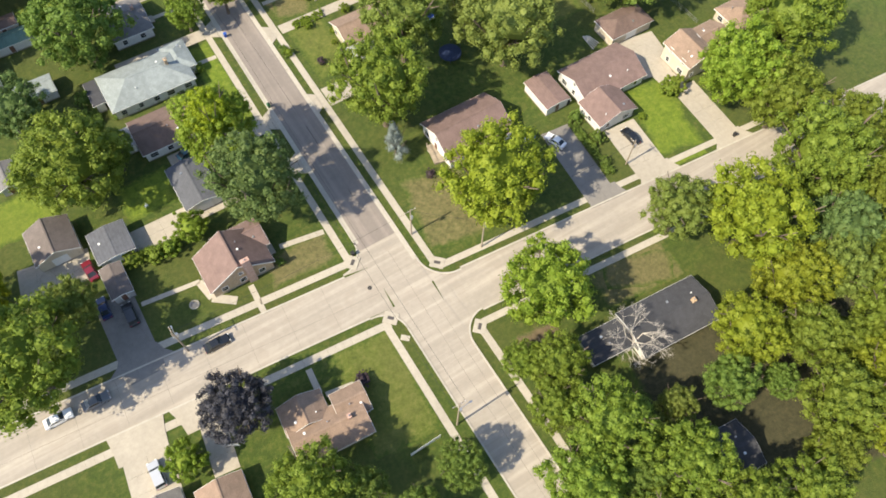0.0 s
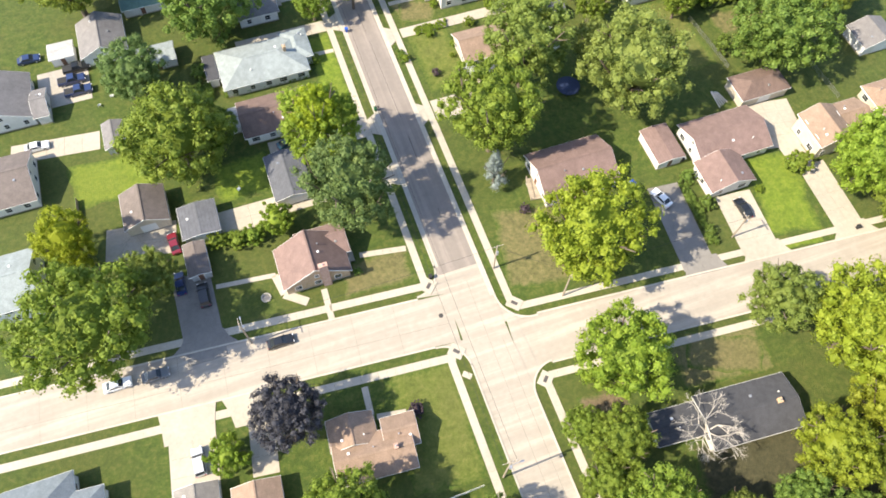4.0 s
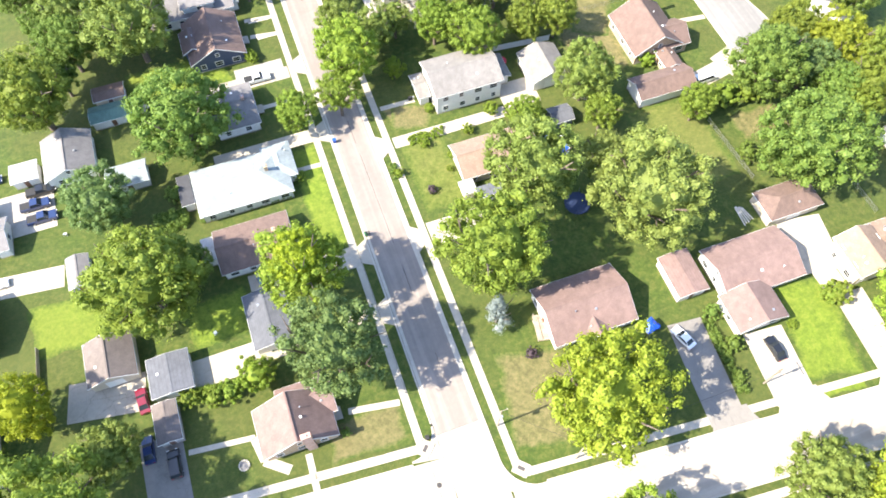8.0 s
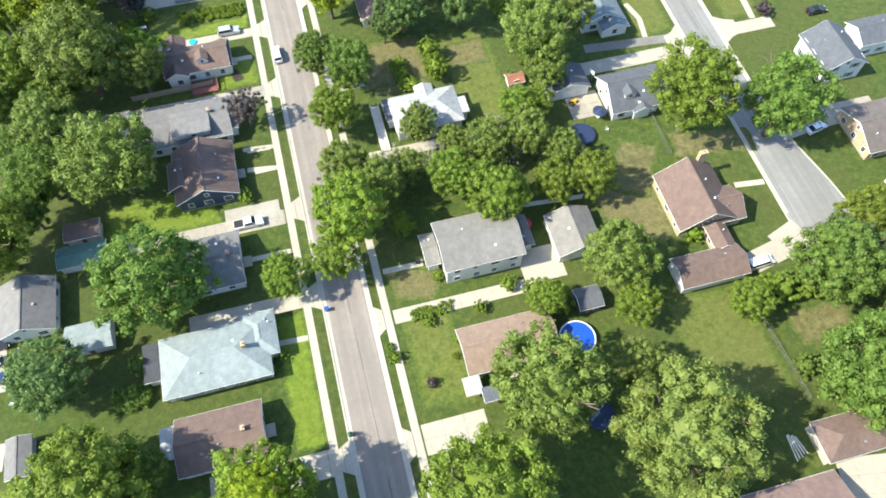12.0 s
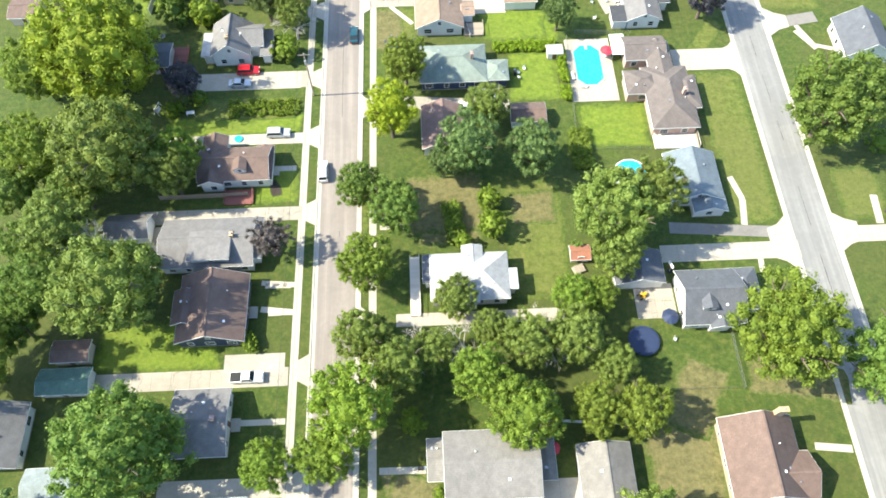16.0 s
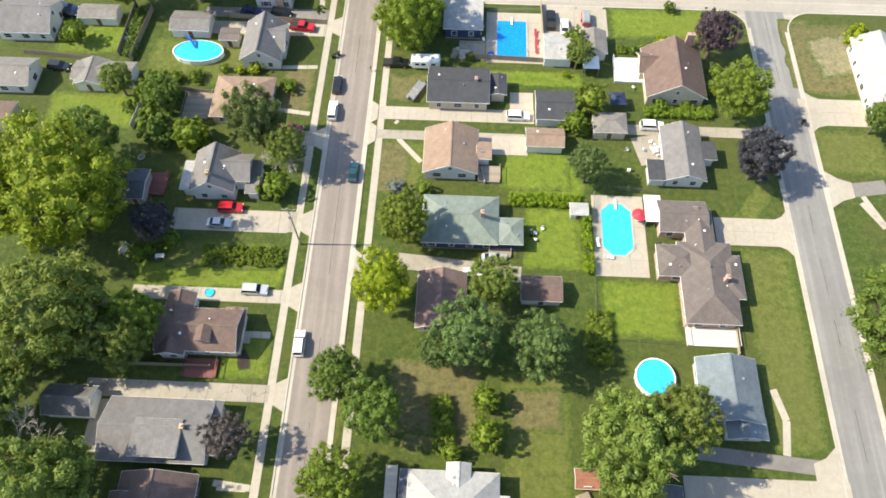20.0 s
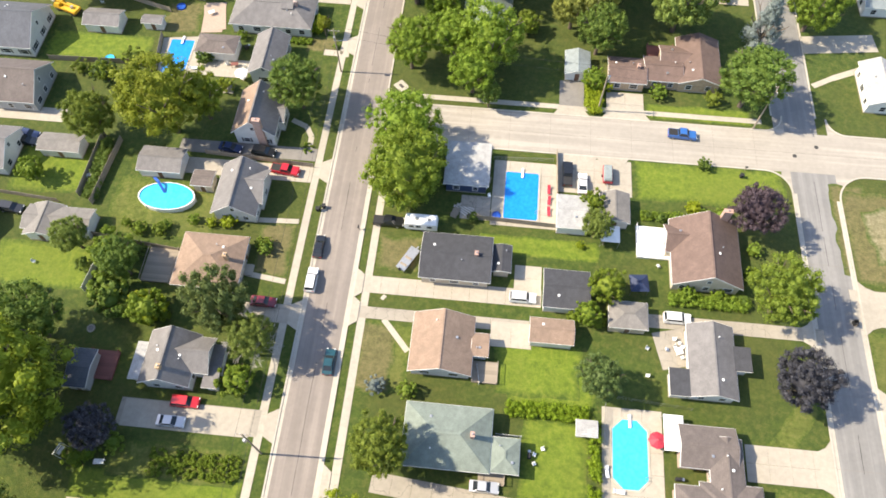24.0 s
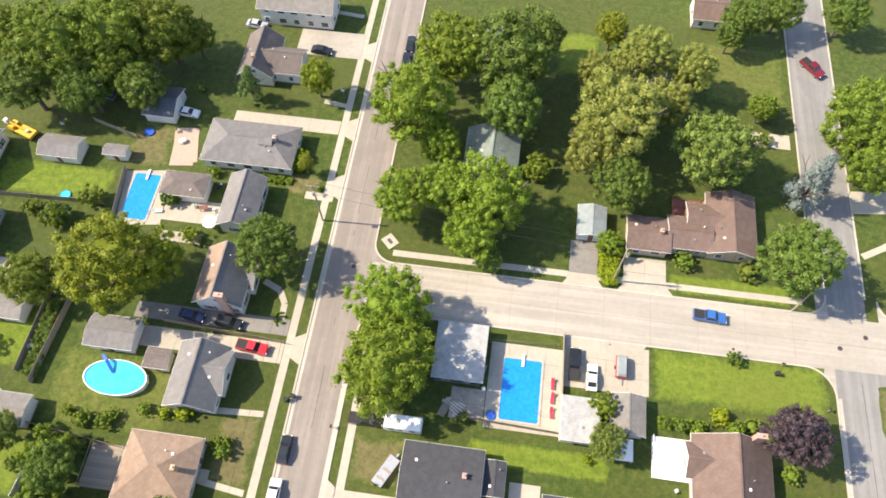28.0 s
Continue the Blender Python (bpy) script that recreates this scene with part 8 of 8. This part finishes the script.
# fences
fence(-46.0, 210.7, -47.1, 195.7, 1.7, "wood_weathered")
fence(-49.9, 211.4, -50.1, 197.2, 1.7, "wood_weathered")
fence(27.2, 213.2, 38.8, 213.8, 1.2, "metal_grey")
fence(23.3, 199.6, 39.9, 199.0, 1.5, "wood_weathered")
fence(48.4, 166.5, 47.2, 137.5, 1.4, "metal_grey")
fence(47.2, 137.5, 61.5, 136.9, 1.4, "metal_grey")
fence(68.6, 99.0, 68.6, 88.3, 1.2, "metal_grey")
fence(52.5, 88.6, 68.6, 88.3, 1.2, "metal_grey")
fence(-67.8, 229.8, -47.4, 230.4, 1.5, "wood_weathered")
fence(-51.4, 190.0, -20.7, 186.6, 1.5, "wood_weathered")
fence(-70.4, 197.0, -53.6, 195.6, 1.3, "wood_weathered")
fence(34.4, 84.3, 48.1, 83.1, 1.6, "trim_white")
fence(69.7, 51.9, 70.8, 36.6, 1.2, "metal_grey")
fence(50.4, 167.9, 62.2, 167.1, 1.4, "metal_grey")
fence(39.4, 216.0, 39.9, 198.8, 1.4, "wood_weathered")
fence(-56.0, 248.8, -46.2, 245.9, 1.4, "wood_weathered")
fence(-44.4, 226.8, -45.9, 238.6, 1.5, "wood_weathered")
fence(-41.8, 184.5, -42.5, 178.1, 1.7, "trim_white")
fence(-28.7, 209.2, -7.2, 208.0, 1.4, "wood_weathered")
fence(88.3, 32.2, 88.7, 22.0, 1.2, "metal_grey")
fence(71.0, 140.1, 70.9, 135.5, 1.2, "wood_weathered")
fence(-14.6, -26.4, -9.1, -26.3, 1.6, "trim_white")
fence(-39.2, -9.3, -37.5, -10.4, 1.5, "trim_white")
fence(-63.1, 47.7, -63.5, 39.4, 1.2, "wood_weathered")
fence(-48.5, 44.1, -47.7, 36.8, 1.5, "wood_weathered")
fence(-33.6, 129.5, -16.9, 129.6, 1.5, "wood_weathered")
fence(31.1, 160.0, 35.1, 160.0, 1.2, "trim_white")
fence(48.2, 203.6, 48.2, 196.3, 1.5, "wood_weathered")
fence(27.2, 171.2, 27.8, 168.1, 1.0, "trim_white")
# front paths
pavement("narrow concrete garden path", -23.9, 14.9, -24.1, 8.9, 1.1)
pavement("narrow concrete garden path", -16.0, 19.3, -7.5, 17.9, 1.1)
pavement("narrow concrete garden path", -42.0, 21.6, -31.4, 20.4, 0.9)
pavement("narrow concrete garden path", -22.2, -4.7, -22.5, -9.5, 1.1)
pavement("narrow concrete garden path", -21.7, -10.2, -16.9, -11.0, 1.0)
pavement("narrow concrete garden path", 7.9, 77.5, 15.3, 77.4, 1.1)
pavement("narrow concrete garden path", -13.1, 111.2, -7.0, 110.6, 1.0)
pavement("narrow concrete garden path", -12.9, 106.1, -7.2, 105.3, 1.1)
pavement("narrow concrete garden path", -12.7, 68.6, -7.3, 68.4, 1.0)
pavement("narrow concrete garden path", -14.8, 86.1, -7.4, 86.1, 1.0)
pavement("narrow concrete garden path", -12.4, 110.6, -7.8, 110.5, 1.0)
pavement("narrow concrete garden path", -11.5, 105.2, -7.5, 105.3, 0.9)
pavement("narrow concrete garden path", -12.8, 135.7, -8.1, 135.7, 1.2)
pavement("narrow concrete garden path", -14.9, 184.3, -7.7, 183.4, 1.0)
pavement("narrow concrete garden path", 10.6, 178.0, 15.4, 172.6, 1.0)
pavement("narrow concrete garden path", -13.8, 284.4, -8.0, 283.8, 1.0)
for a, b in (((-13.6, 219.0), (-10.4, 217.6)), ((-10.4, 217.6), (-9.0, 215.2)), ((-9.0, 215.2), (-8.9, 211.8))):
    pavement("curved concrete garden path to a front door", *a, *b, 1.1)
pavement("narrow concrete garden path", -16.0, 195.4, -7.7, 195.8, 1.0)
pavement("narrow concrete garden path", 75.7, 129.9, 77.0, 124.8, 1.2)
pavement("narrow concrete garden path", 77.0, 124.8, 76.1, 119.2, 1.2)
pavement("narrow concrete garden path", 77.7, 78.4, 83.6, 77.7, 1.2)
pavement("narrow concrete garden path", 77.4, 112.8, 77.1, 109.4, 1.0)
pavement("narrow concrete garden path", 98.5, 166.8, 101.7, 161.4, 1.0)
pavement("narrow concrete garden path", 99.1, 168.3, 101.5, 162.5, 1.0)
pavement("narrow concrete garden path", 101.5, 162.5, 105.9, 161.0, 1.0)
pavement("narrow concrete garden path", 102.1, 124.6, 101.5, 118.4, 1.4)
pavement("narrow concrete garden path", 91.5, 238.0, 95.8, 240.5, 1.2)
pavement("narrow concrete garden path", 95.8, 240.5, 101.8, 243.3, 1.4)
pavement("narrow concrete garden path", -5.8, -7.9, -4.6, -9.0, 1.0)
pavement("narrow concrete garden path", -10.5, 237.5, -5.1, 237.4, 1.6)
pavement("narrow concrete garden path", -11.6, 259.8, -6.2, 259.1, 1.0)
pavement("curved pale garden path round a house", -31.6, 20.4, -30.8, 16.2, 1.3)
pavement("curved pale garden path round a house", -30.8, 16.2, -27.2, 13.4, 1.6)
pavement("narrow concrete garden path", 8.1, 121.6, 13.7, 121.7, 1.0)
pavement("narrow concrete garden path", 9.7, 182.3, 10.3, 181.9, 1.0)
# poles, bins, odd things
wheelie_bin(-3.2, 72.6, "plastic_blue")
wheelie_bin(-3.5, 50.0, "plastic_green")
wheelie_bin(91.0, 185.1, "rubber")
wheelie_bin(91.0, 184.9, "rubber")
wheelie_bin(-4.6, 198.5, "rubber")
wheelie_bin(74.6, 213.7, "rubber")
wheelie_bin(74.4, -5.9, "rubber")
wheelie_bin(-5.2, 10.7, "rubber")
wheelie_bin(-3.6, 199.2, "rubber")
garden_chair(-56.2, 69.2, 180)
garden_chair(-53.5, 70.8, 165)
garden_chair(-33.8, 40.3, 295)
garden_chair(-50.1, 201.5, 270)
garden_chair(44.3, 201.3, 80)
garden_chair(-8.4, 262.7, 75)
garden_chair(55.5, 177.0, 65)
garden_chair(60.1, 179.1, 260)
garden_chair(61.4, 177.8, 260)
garden_chair(58.8, 177.1, 95)
garden_chair(-25.5, 230.9, 65)
garden_chair(-30.2, 232.1, 220)
garden_chair(58.7, 97.3, 55)
garden_chair(55.4, 172.2, 260)
garden_chair(63.3, 195.3, 5)
garden_chair(-20.1, 193.6, 85)
garden_chair(-53.4, 182.8, 80)
garden_chair(56.8, 111.4, 200)
garden_chair(-62.1, 247.1, 100)
ramp_plate(7.3, 1.2, -45)
ramp_plate(-6.0, 9.3, 45)
ramp_plate(-5.5, -3.9, -45)
ramp_plate(7.1, -13.5, 45)
ramp_plate(7.1, 229.8, -45)
# more bushes round the houses
bush(56.4, 203.1, 0.9, "leaf_deep", "small dark bush at a lawn edge")
bush(58.8, 202.7, 1.2, "leaf_deep", "small dark bush at a lawn edge")
bush(61.6, 203.0, 1.3, "leaf_bush", "round green bush by a house")
bush(69.6, 204.1, 1.6, "leaf_maple", "bush below a purple-leaved tree")
bush(75.1, 197.3, 1.5, "leaf_maple", "bush at a house gable")
bush(74.1, 192.0, 1.7, "leaf_bush", "bush at a house gable")
bush(72.2, 187.0, 1.2, "leaf_deep", "bush beside a driveway")
bush(42.9, 181.2, 1.4, "leaf_bush", "bush behind a small shed")
bush(47.1, 180.9, 1.7, "leaf_bush", "bush behind a small shed")
bush(44.1, 195.5, 0.9, "leaf_lime", "small yellow-green bush")
bush(-53.8, 225.9, 3.0, "leaf_blue", "bluish-green bush beside a fence")
bush(-49.3, 230.8, 2.5, "leaf_oak", "bush beside a swimming pool")
bush(-34.2, 233.2, 1.7, "leaf_deep", "dark bush beside a carport")
bush(-37.0, 259.4, 1.3, "leaf_deep", "small bush by a house")
bush(-8.2, 238.9, 0.8, "leaf_bush", "small bush on a dry lawn")
bush(-36.4, 176.2, 3.8, "leaf_deep", "dark bush in a back yard")
bush(-29.7, 175.8, 3.2, "leaf_lime", "yellow-green bush in a back yard")
bush(-36.1, 190.9, 1.6, "leaf_bush", "bush below a fence")
bush(-32.4, 191.0, 1.6, "leaf_bush", "bush below a fence")
bush(-12.4, 189.2, 1.6, "leaf_maple", "round bush on a front lawn")
bush(-28.5, 152.5, 2.0, "leaf_maple", "bush at a vegetable garden")
bush(-33.7, 149.9, 2.1, "leaf_bush", "bush at a vegetable garden")
bush(-11.9, 66.5, 1.3, "leaf_maple", "flowering bush at a house corner")
bush(-14.4, 64.1, 1.2, "leaf_bush", "bush at a house corner")
bush(-35.2, 70.1, 2.1, "leaf_deep", "dark bush beside a house")
bush(-36.4, 65.4, 1.9, "leaf_deep", "dark bush beside a house")
bush(17.2, 73.7, 1.2, "leaf_bush", "bush beside a house")
bush(17.5, 61.4, 0.9, "leaf_bush", "small bush at a house front")
bush(16.2, 58.5, 0.8, "leaf_bush", "small bush at a house front")
bush(-14.4, 100.2, 1.7, "leaf_bush", "round bush at a porch")
for x, y, r, leaf in ((68.6, 55.6, 2.9, "leaf_bush"), (72.4, 56.6, 2.6, "leaf_bush"), (76.4, 56.4, 2.4, "leaf_deep"), (79.8, 54.6, 2.6, "leaf_maple"), (82.6, 53.6, 2.4, "leaf_deep")):
    bush(x, y, r, leaf, "dense green bush in a row behind a garage")
bush(74.8, 55.0, 2.9, "leaf_maple", "bush behind a house")
bush(72.0, 41.6, 2.4, "leaf_deep", "bush beside a shed")
bush(28.9, 68.9, 1.8, "leaf_bush", "bush beside a driveway")
bush(22.8, 65.9, 1.4, "leaf_bush", "bush at a house wall")
bush(13.6, 65.6, 1.2, "leaf_bush", "low bush at a lawn edge")
bush(-40.0, 30.0, 1.9, "leaf_maple", "bush beside a garage")
bush(-33.2, 28.8, 2.3, "leaf_maple", "bush beside a house")
bush(-36.2, 28.7, 1.9, "leaf_oak", "bush beside a house")
bush(69.9, 10.1, 2.2, "leaf_maple", "round bush beside a drive")
bush(48.7, 14.2, 1.8, "leaf_deep", "bush beside a drive")
bush(49.3, 7.8, 1.8, "leaf_deep", "bush beside a drive")
bush(47.4, 2.5, 1.3, "leaf_deep", "bush beside a drive")
bush(60.9, 7.5, 1.0, "leaf_bush", "small bush at a house corner")
bush(-17.3, 16.0, 1.0, "leaf_deep", "small bush at a house corner")
bush(-15.2, -11.6, 1.3, "leaf_copper", "reddish bush by a house")
bush(16.2, 18.1, 1.2, "leaf_copper", "small reddish bush by a porch")
bush(6.5, 60.8, 1.2, "leaf_bush", "small tree on a verge")
bush(21.9, 118.1, 1.6, "leaf_maple", "bush behind a house")
bush(44.0, 115.4, 1.5, "leaf_deep", "bush beside a dog house")
bush(105.8, 135.2, 2.9, "leaf_maple", "bush on a lawn")
bush(-32.3, 150.6, 1.5, "leaf_bush", "bush at a garden edge")
bush(-29.2, 175.3, 3.3, "leaf_lime", "yellow-green bush by a white house")
bush(-37.0, 178.2, 3.9, "leaf_maple", "bush behind a white house")
bush(-30.9, 175.8, 2.1, "leaf_lime", "yellow-green bush in a back yard")
bush(-26.9, 174.6, 1.4, "leaf_bush", "bush in a back yard corner")
bush(-34.6, 174.7, 1.9, "leaf_deep", "dark bush in a back yard")
bush(-26.8, 193.9, 1.3, "leaf_bush", "bush in a garden bed")
bush(-23.5, 193.6, 1.1, "leaf_lime", "flowering bush in a garden bed")
bush(-39.1, 192.1, 1.1, "leaf_bush", "bush beside a garden fence")
bush(-43.9, 182.8, 1.6, "leaf_deep", "bush beside a garden fence")
bush(-36.0, 191.2, 1.3, "leaf_bush", "bush in a garden bed")
bush(-31.6, 192.3, 1.2, "leaf_maple", "bush in a garden bed")
bush(-35.2, 186.8, 1.5, "leaf_deep", "bush on a back lawn")
bush(-28.7, 225.5, 2.0, "leaf_sunny", "yellowish bush behind a house")
bush(-59.7, 227.4, 2.0, "leaf_oak", "bush beside a fence")
bush(-62.0, 201.2, 1.8, "leaf_oak", "bush on a lawn")
bush(-13.1, 189.9, 1.2, "leaf_maple", "small round bush on a lawn")
bush(-20.9, 193.8, 1.1, "leaf_lime", "flowering bush at a porch")
bush(-12.1, 164.0, 3.0, "leaf_oak", "bush at a front yard")
bush(64.7, 205.3, 1.5, "leaf_lime", "yellow-green bush by a house")
bush(-12.9, 245.4, 1.6, "leaf_lime", "yellow-green bush by a house")
bush(-28.5, 239.7, 1.3, "leaf_bush", "bush in a pool yard")
bush(62.6, 187.7, 1.7, "leaf_bush", "bush at a house wall")
bush(68.0, 187.7, 1.5, "leaf_bush", "bush at a house wall")
bush(48.2, 232.4, 2.1, "leaf_lime", "yellow-green bush beside a driveway")
bush(59.7, 232.3, 1.5, "leaf_deep", "bush at a front door")
bush(70.4, 231.5, 2.0, "leaf_oak", "bush at a house corner")
bush(67.5, 203.1, 1.4, "leaf_oak", "bush at a house wall")
bush(61.8, 201.9, 1.0, "leaf_bush", "bush at a house wall")
bush(-12.3, 190.4, 1.2, "leaf_bush", "small round bush on a lawn")
bush(-20.0, 194.3, 1.6, "leaf_lime", "flower bush at a house")
bush(32.3, 248.0, 3.1, "leaf_oak", "bush beside a dark shed")
bush(75.8, 268.1, 3.1, "leaf_bush", "bush on a lawn")
bush(74.9, 197.1, 1.0, "leaf_bush", "bush at a house gable")
# yard things
for x, y, turn in ((38.2, 202.2, 4), (38.2, 204.6, -3), (38.1, 207.0, 2)):
    sun_lounger(x, y, turn)
for x, y, turn in ((-36.9, 230.2, 100), (50.4, 153.2, 85), (48.6, 156.0, 8)):
    sun_lounger(x, y, turn, "plastic_white", "white sun lounger on a pool deck")
round_pool("small blue paddling pool", 28.6, 200.6, 0.8, 0.3, "plastic_blue")
garden_table(26.6, 208.0, 1.3, 0.9, "wood_weathered", 80)
barbecue(26.6, 210.2, 90)
garden_chair(26.2, 206.4, 150)
garden_chair(27.0, 204.6, 20)
log_pile(21.0, 200.6, 70, 1.2)
bush(26.4, 212.6, 1.1, "leaf_deep", "small dark bush beside a pool fence")
bush(24.2, 199.4, 1.2, "leaf_deep", "small dark bush beside a pool fence")
planks(22.6, 201.4, 60)
garden_table(60.7, 176.9, 1.2, 1.2, "trim_white", 20)
garden_table(-28.4, 231.8, 1.5, 0.9, "wood_red", 10)
garden_table(-37.0, 246.1, 1.3, 0.9, "trim_white", 30)
garden_table(-30.2, 149.7, 1.6, 0.8, "trim_white", 5)
garden_table(27.0, 169.9, 1.1, 1.1, "wood_weathered", 0)
garden_swing(-36.8, 150.8, 70)
bird_bath(-49.5, 201.7)
stone_ring(-34.0, 16.6)
stone_ring(-39.1, 171.4, 0.6)
basketball_hoop(59.9, 110.1, 200)
log_pile(44.1, 111.3, 20)
mower(54.5, 105.6, 30)
planks(65.0, 30.0, 5)
barbecue(36.5, 157.2, 90)
barbecue(59.5, 155.9, 0)
barbecue(-27.0, 236.8, 45)
barbecue(14.5, 77.6, 0)
mailbox(91.0, 184.5, 90)
mailbox(-4.1, 198.7, 90)
mailbox(75.5, 215.4, 0)
mailbox(82.3, 208.6, 90)
mailbox(4.8, 117.3, 90)
mailbox(7.1, 99.1, 90)
mailbox(3.6, 195.2, 90)
mailbox(-3.4, 50.0, 90)
mailbox(-2.9, 49.9, 90)
basketball_hoop(-53.9, 76.7, 0)
barbecue(50.0, 18.5, 0)
garden_chair(60.2, 177.7, 40)
garden_chair(61.3, 175.9, 200)
garden_chair(61.0, 178.4, 120)
garden_chair(58.0, 192.8, 120)
garden_chair(-30.1, 232.0, 20)
garden_chair(-26.5, 231.8, 200)
garden_chair(37.3, 156.1, 120)
garden_chair(38.6, 158.5, 20)
garden_chair(37.3, 157.5, 70)
parasol(-25.8, 228.4, 1.4, "plastic_white")
yard_tent(54.1, 188.2, 3.0, 3.0, 5, "tarp_navy", "small dark square gazebo behind a house")
yard_tent(37.0, 15.4, 2.4, 2.0, 15, "tarp_blue", "blue tarpaulin shelter beside a driveway")
patch("patio", "red brick patio with garden furniture", "brick_pave", -36.2, 245.3, 4.8, 8.1, 14)
patch("lawn", "dry patchy front lawn", "lawn_dry", -11.4, 239.5, 6.8, 4.4, 0)
patch("patio", "paved yard with cream slabs", "concrete_old", -31.0, 225.5, 7.7, 2.1, 0)
patch("lawn", "worn brown yard with bare earth", "lawn_dry", 20.5, 126.2, 14.8, 13.2, 0)
patch("lawn", "worn brown yard with thin grass", "lawn_dry", 37.0, 124.5, 9.1, 7.4, 0)
patch("lawn", "weedy ground of a vegetable garden", "lawn_olive", -18.9, 150.6, 20.8, 5.7, 0)
patch("lawn", "dry patchy front lawn", "lawn_dry", 10.0, 171.1, 6.2, 12.2, 0)
patch("lawn", "worn front lawn below a tree", "lawn_dry", 13.1, 73.6, 7.9, 6.5, -19)
patch("lawn", "dry yard behind a brick house", "lawn_dry", 60.6, 87.3, 8.3, 13.2, -29)
patch("lawn", "dry yard with bare patches", "lawn_dry", 77.9, 89.1, 16.3, 6.0, -9)
patch("lawn", "worn corner lawn with bare grey patches", "lawn_worn", 101.2, 203.6, 9.5, 11.5, 10)
patch("lawn", "dark mulched bed before a porch", "mulch", -12.2, 131.2, 1.8, 3.4, 20)
patch("patio", "pale concrete pad behind a house", "concrete", 32.6, 177.2, 7.0, 4.6, 0)
patch("lawn", "worn yard below trees", "lawn_dry", 38.2, -19.3, 13.5, 6.7, -24)
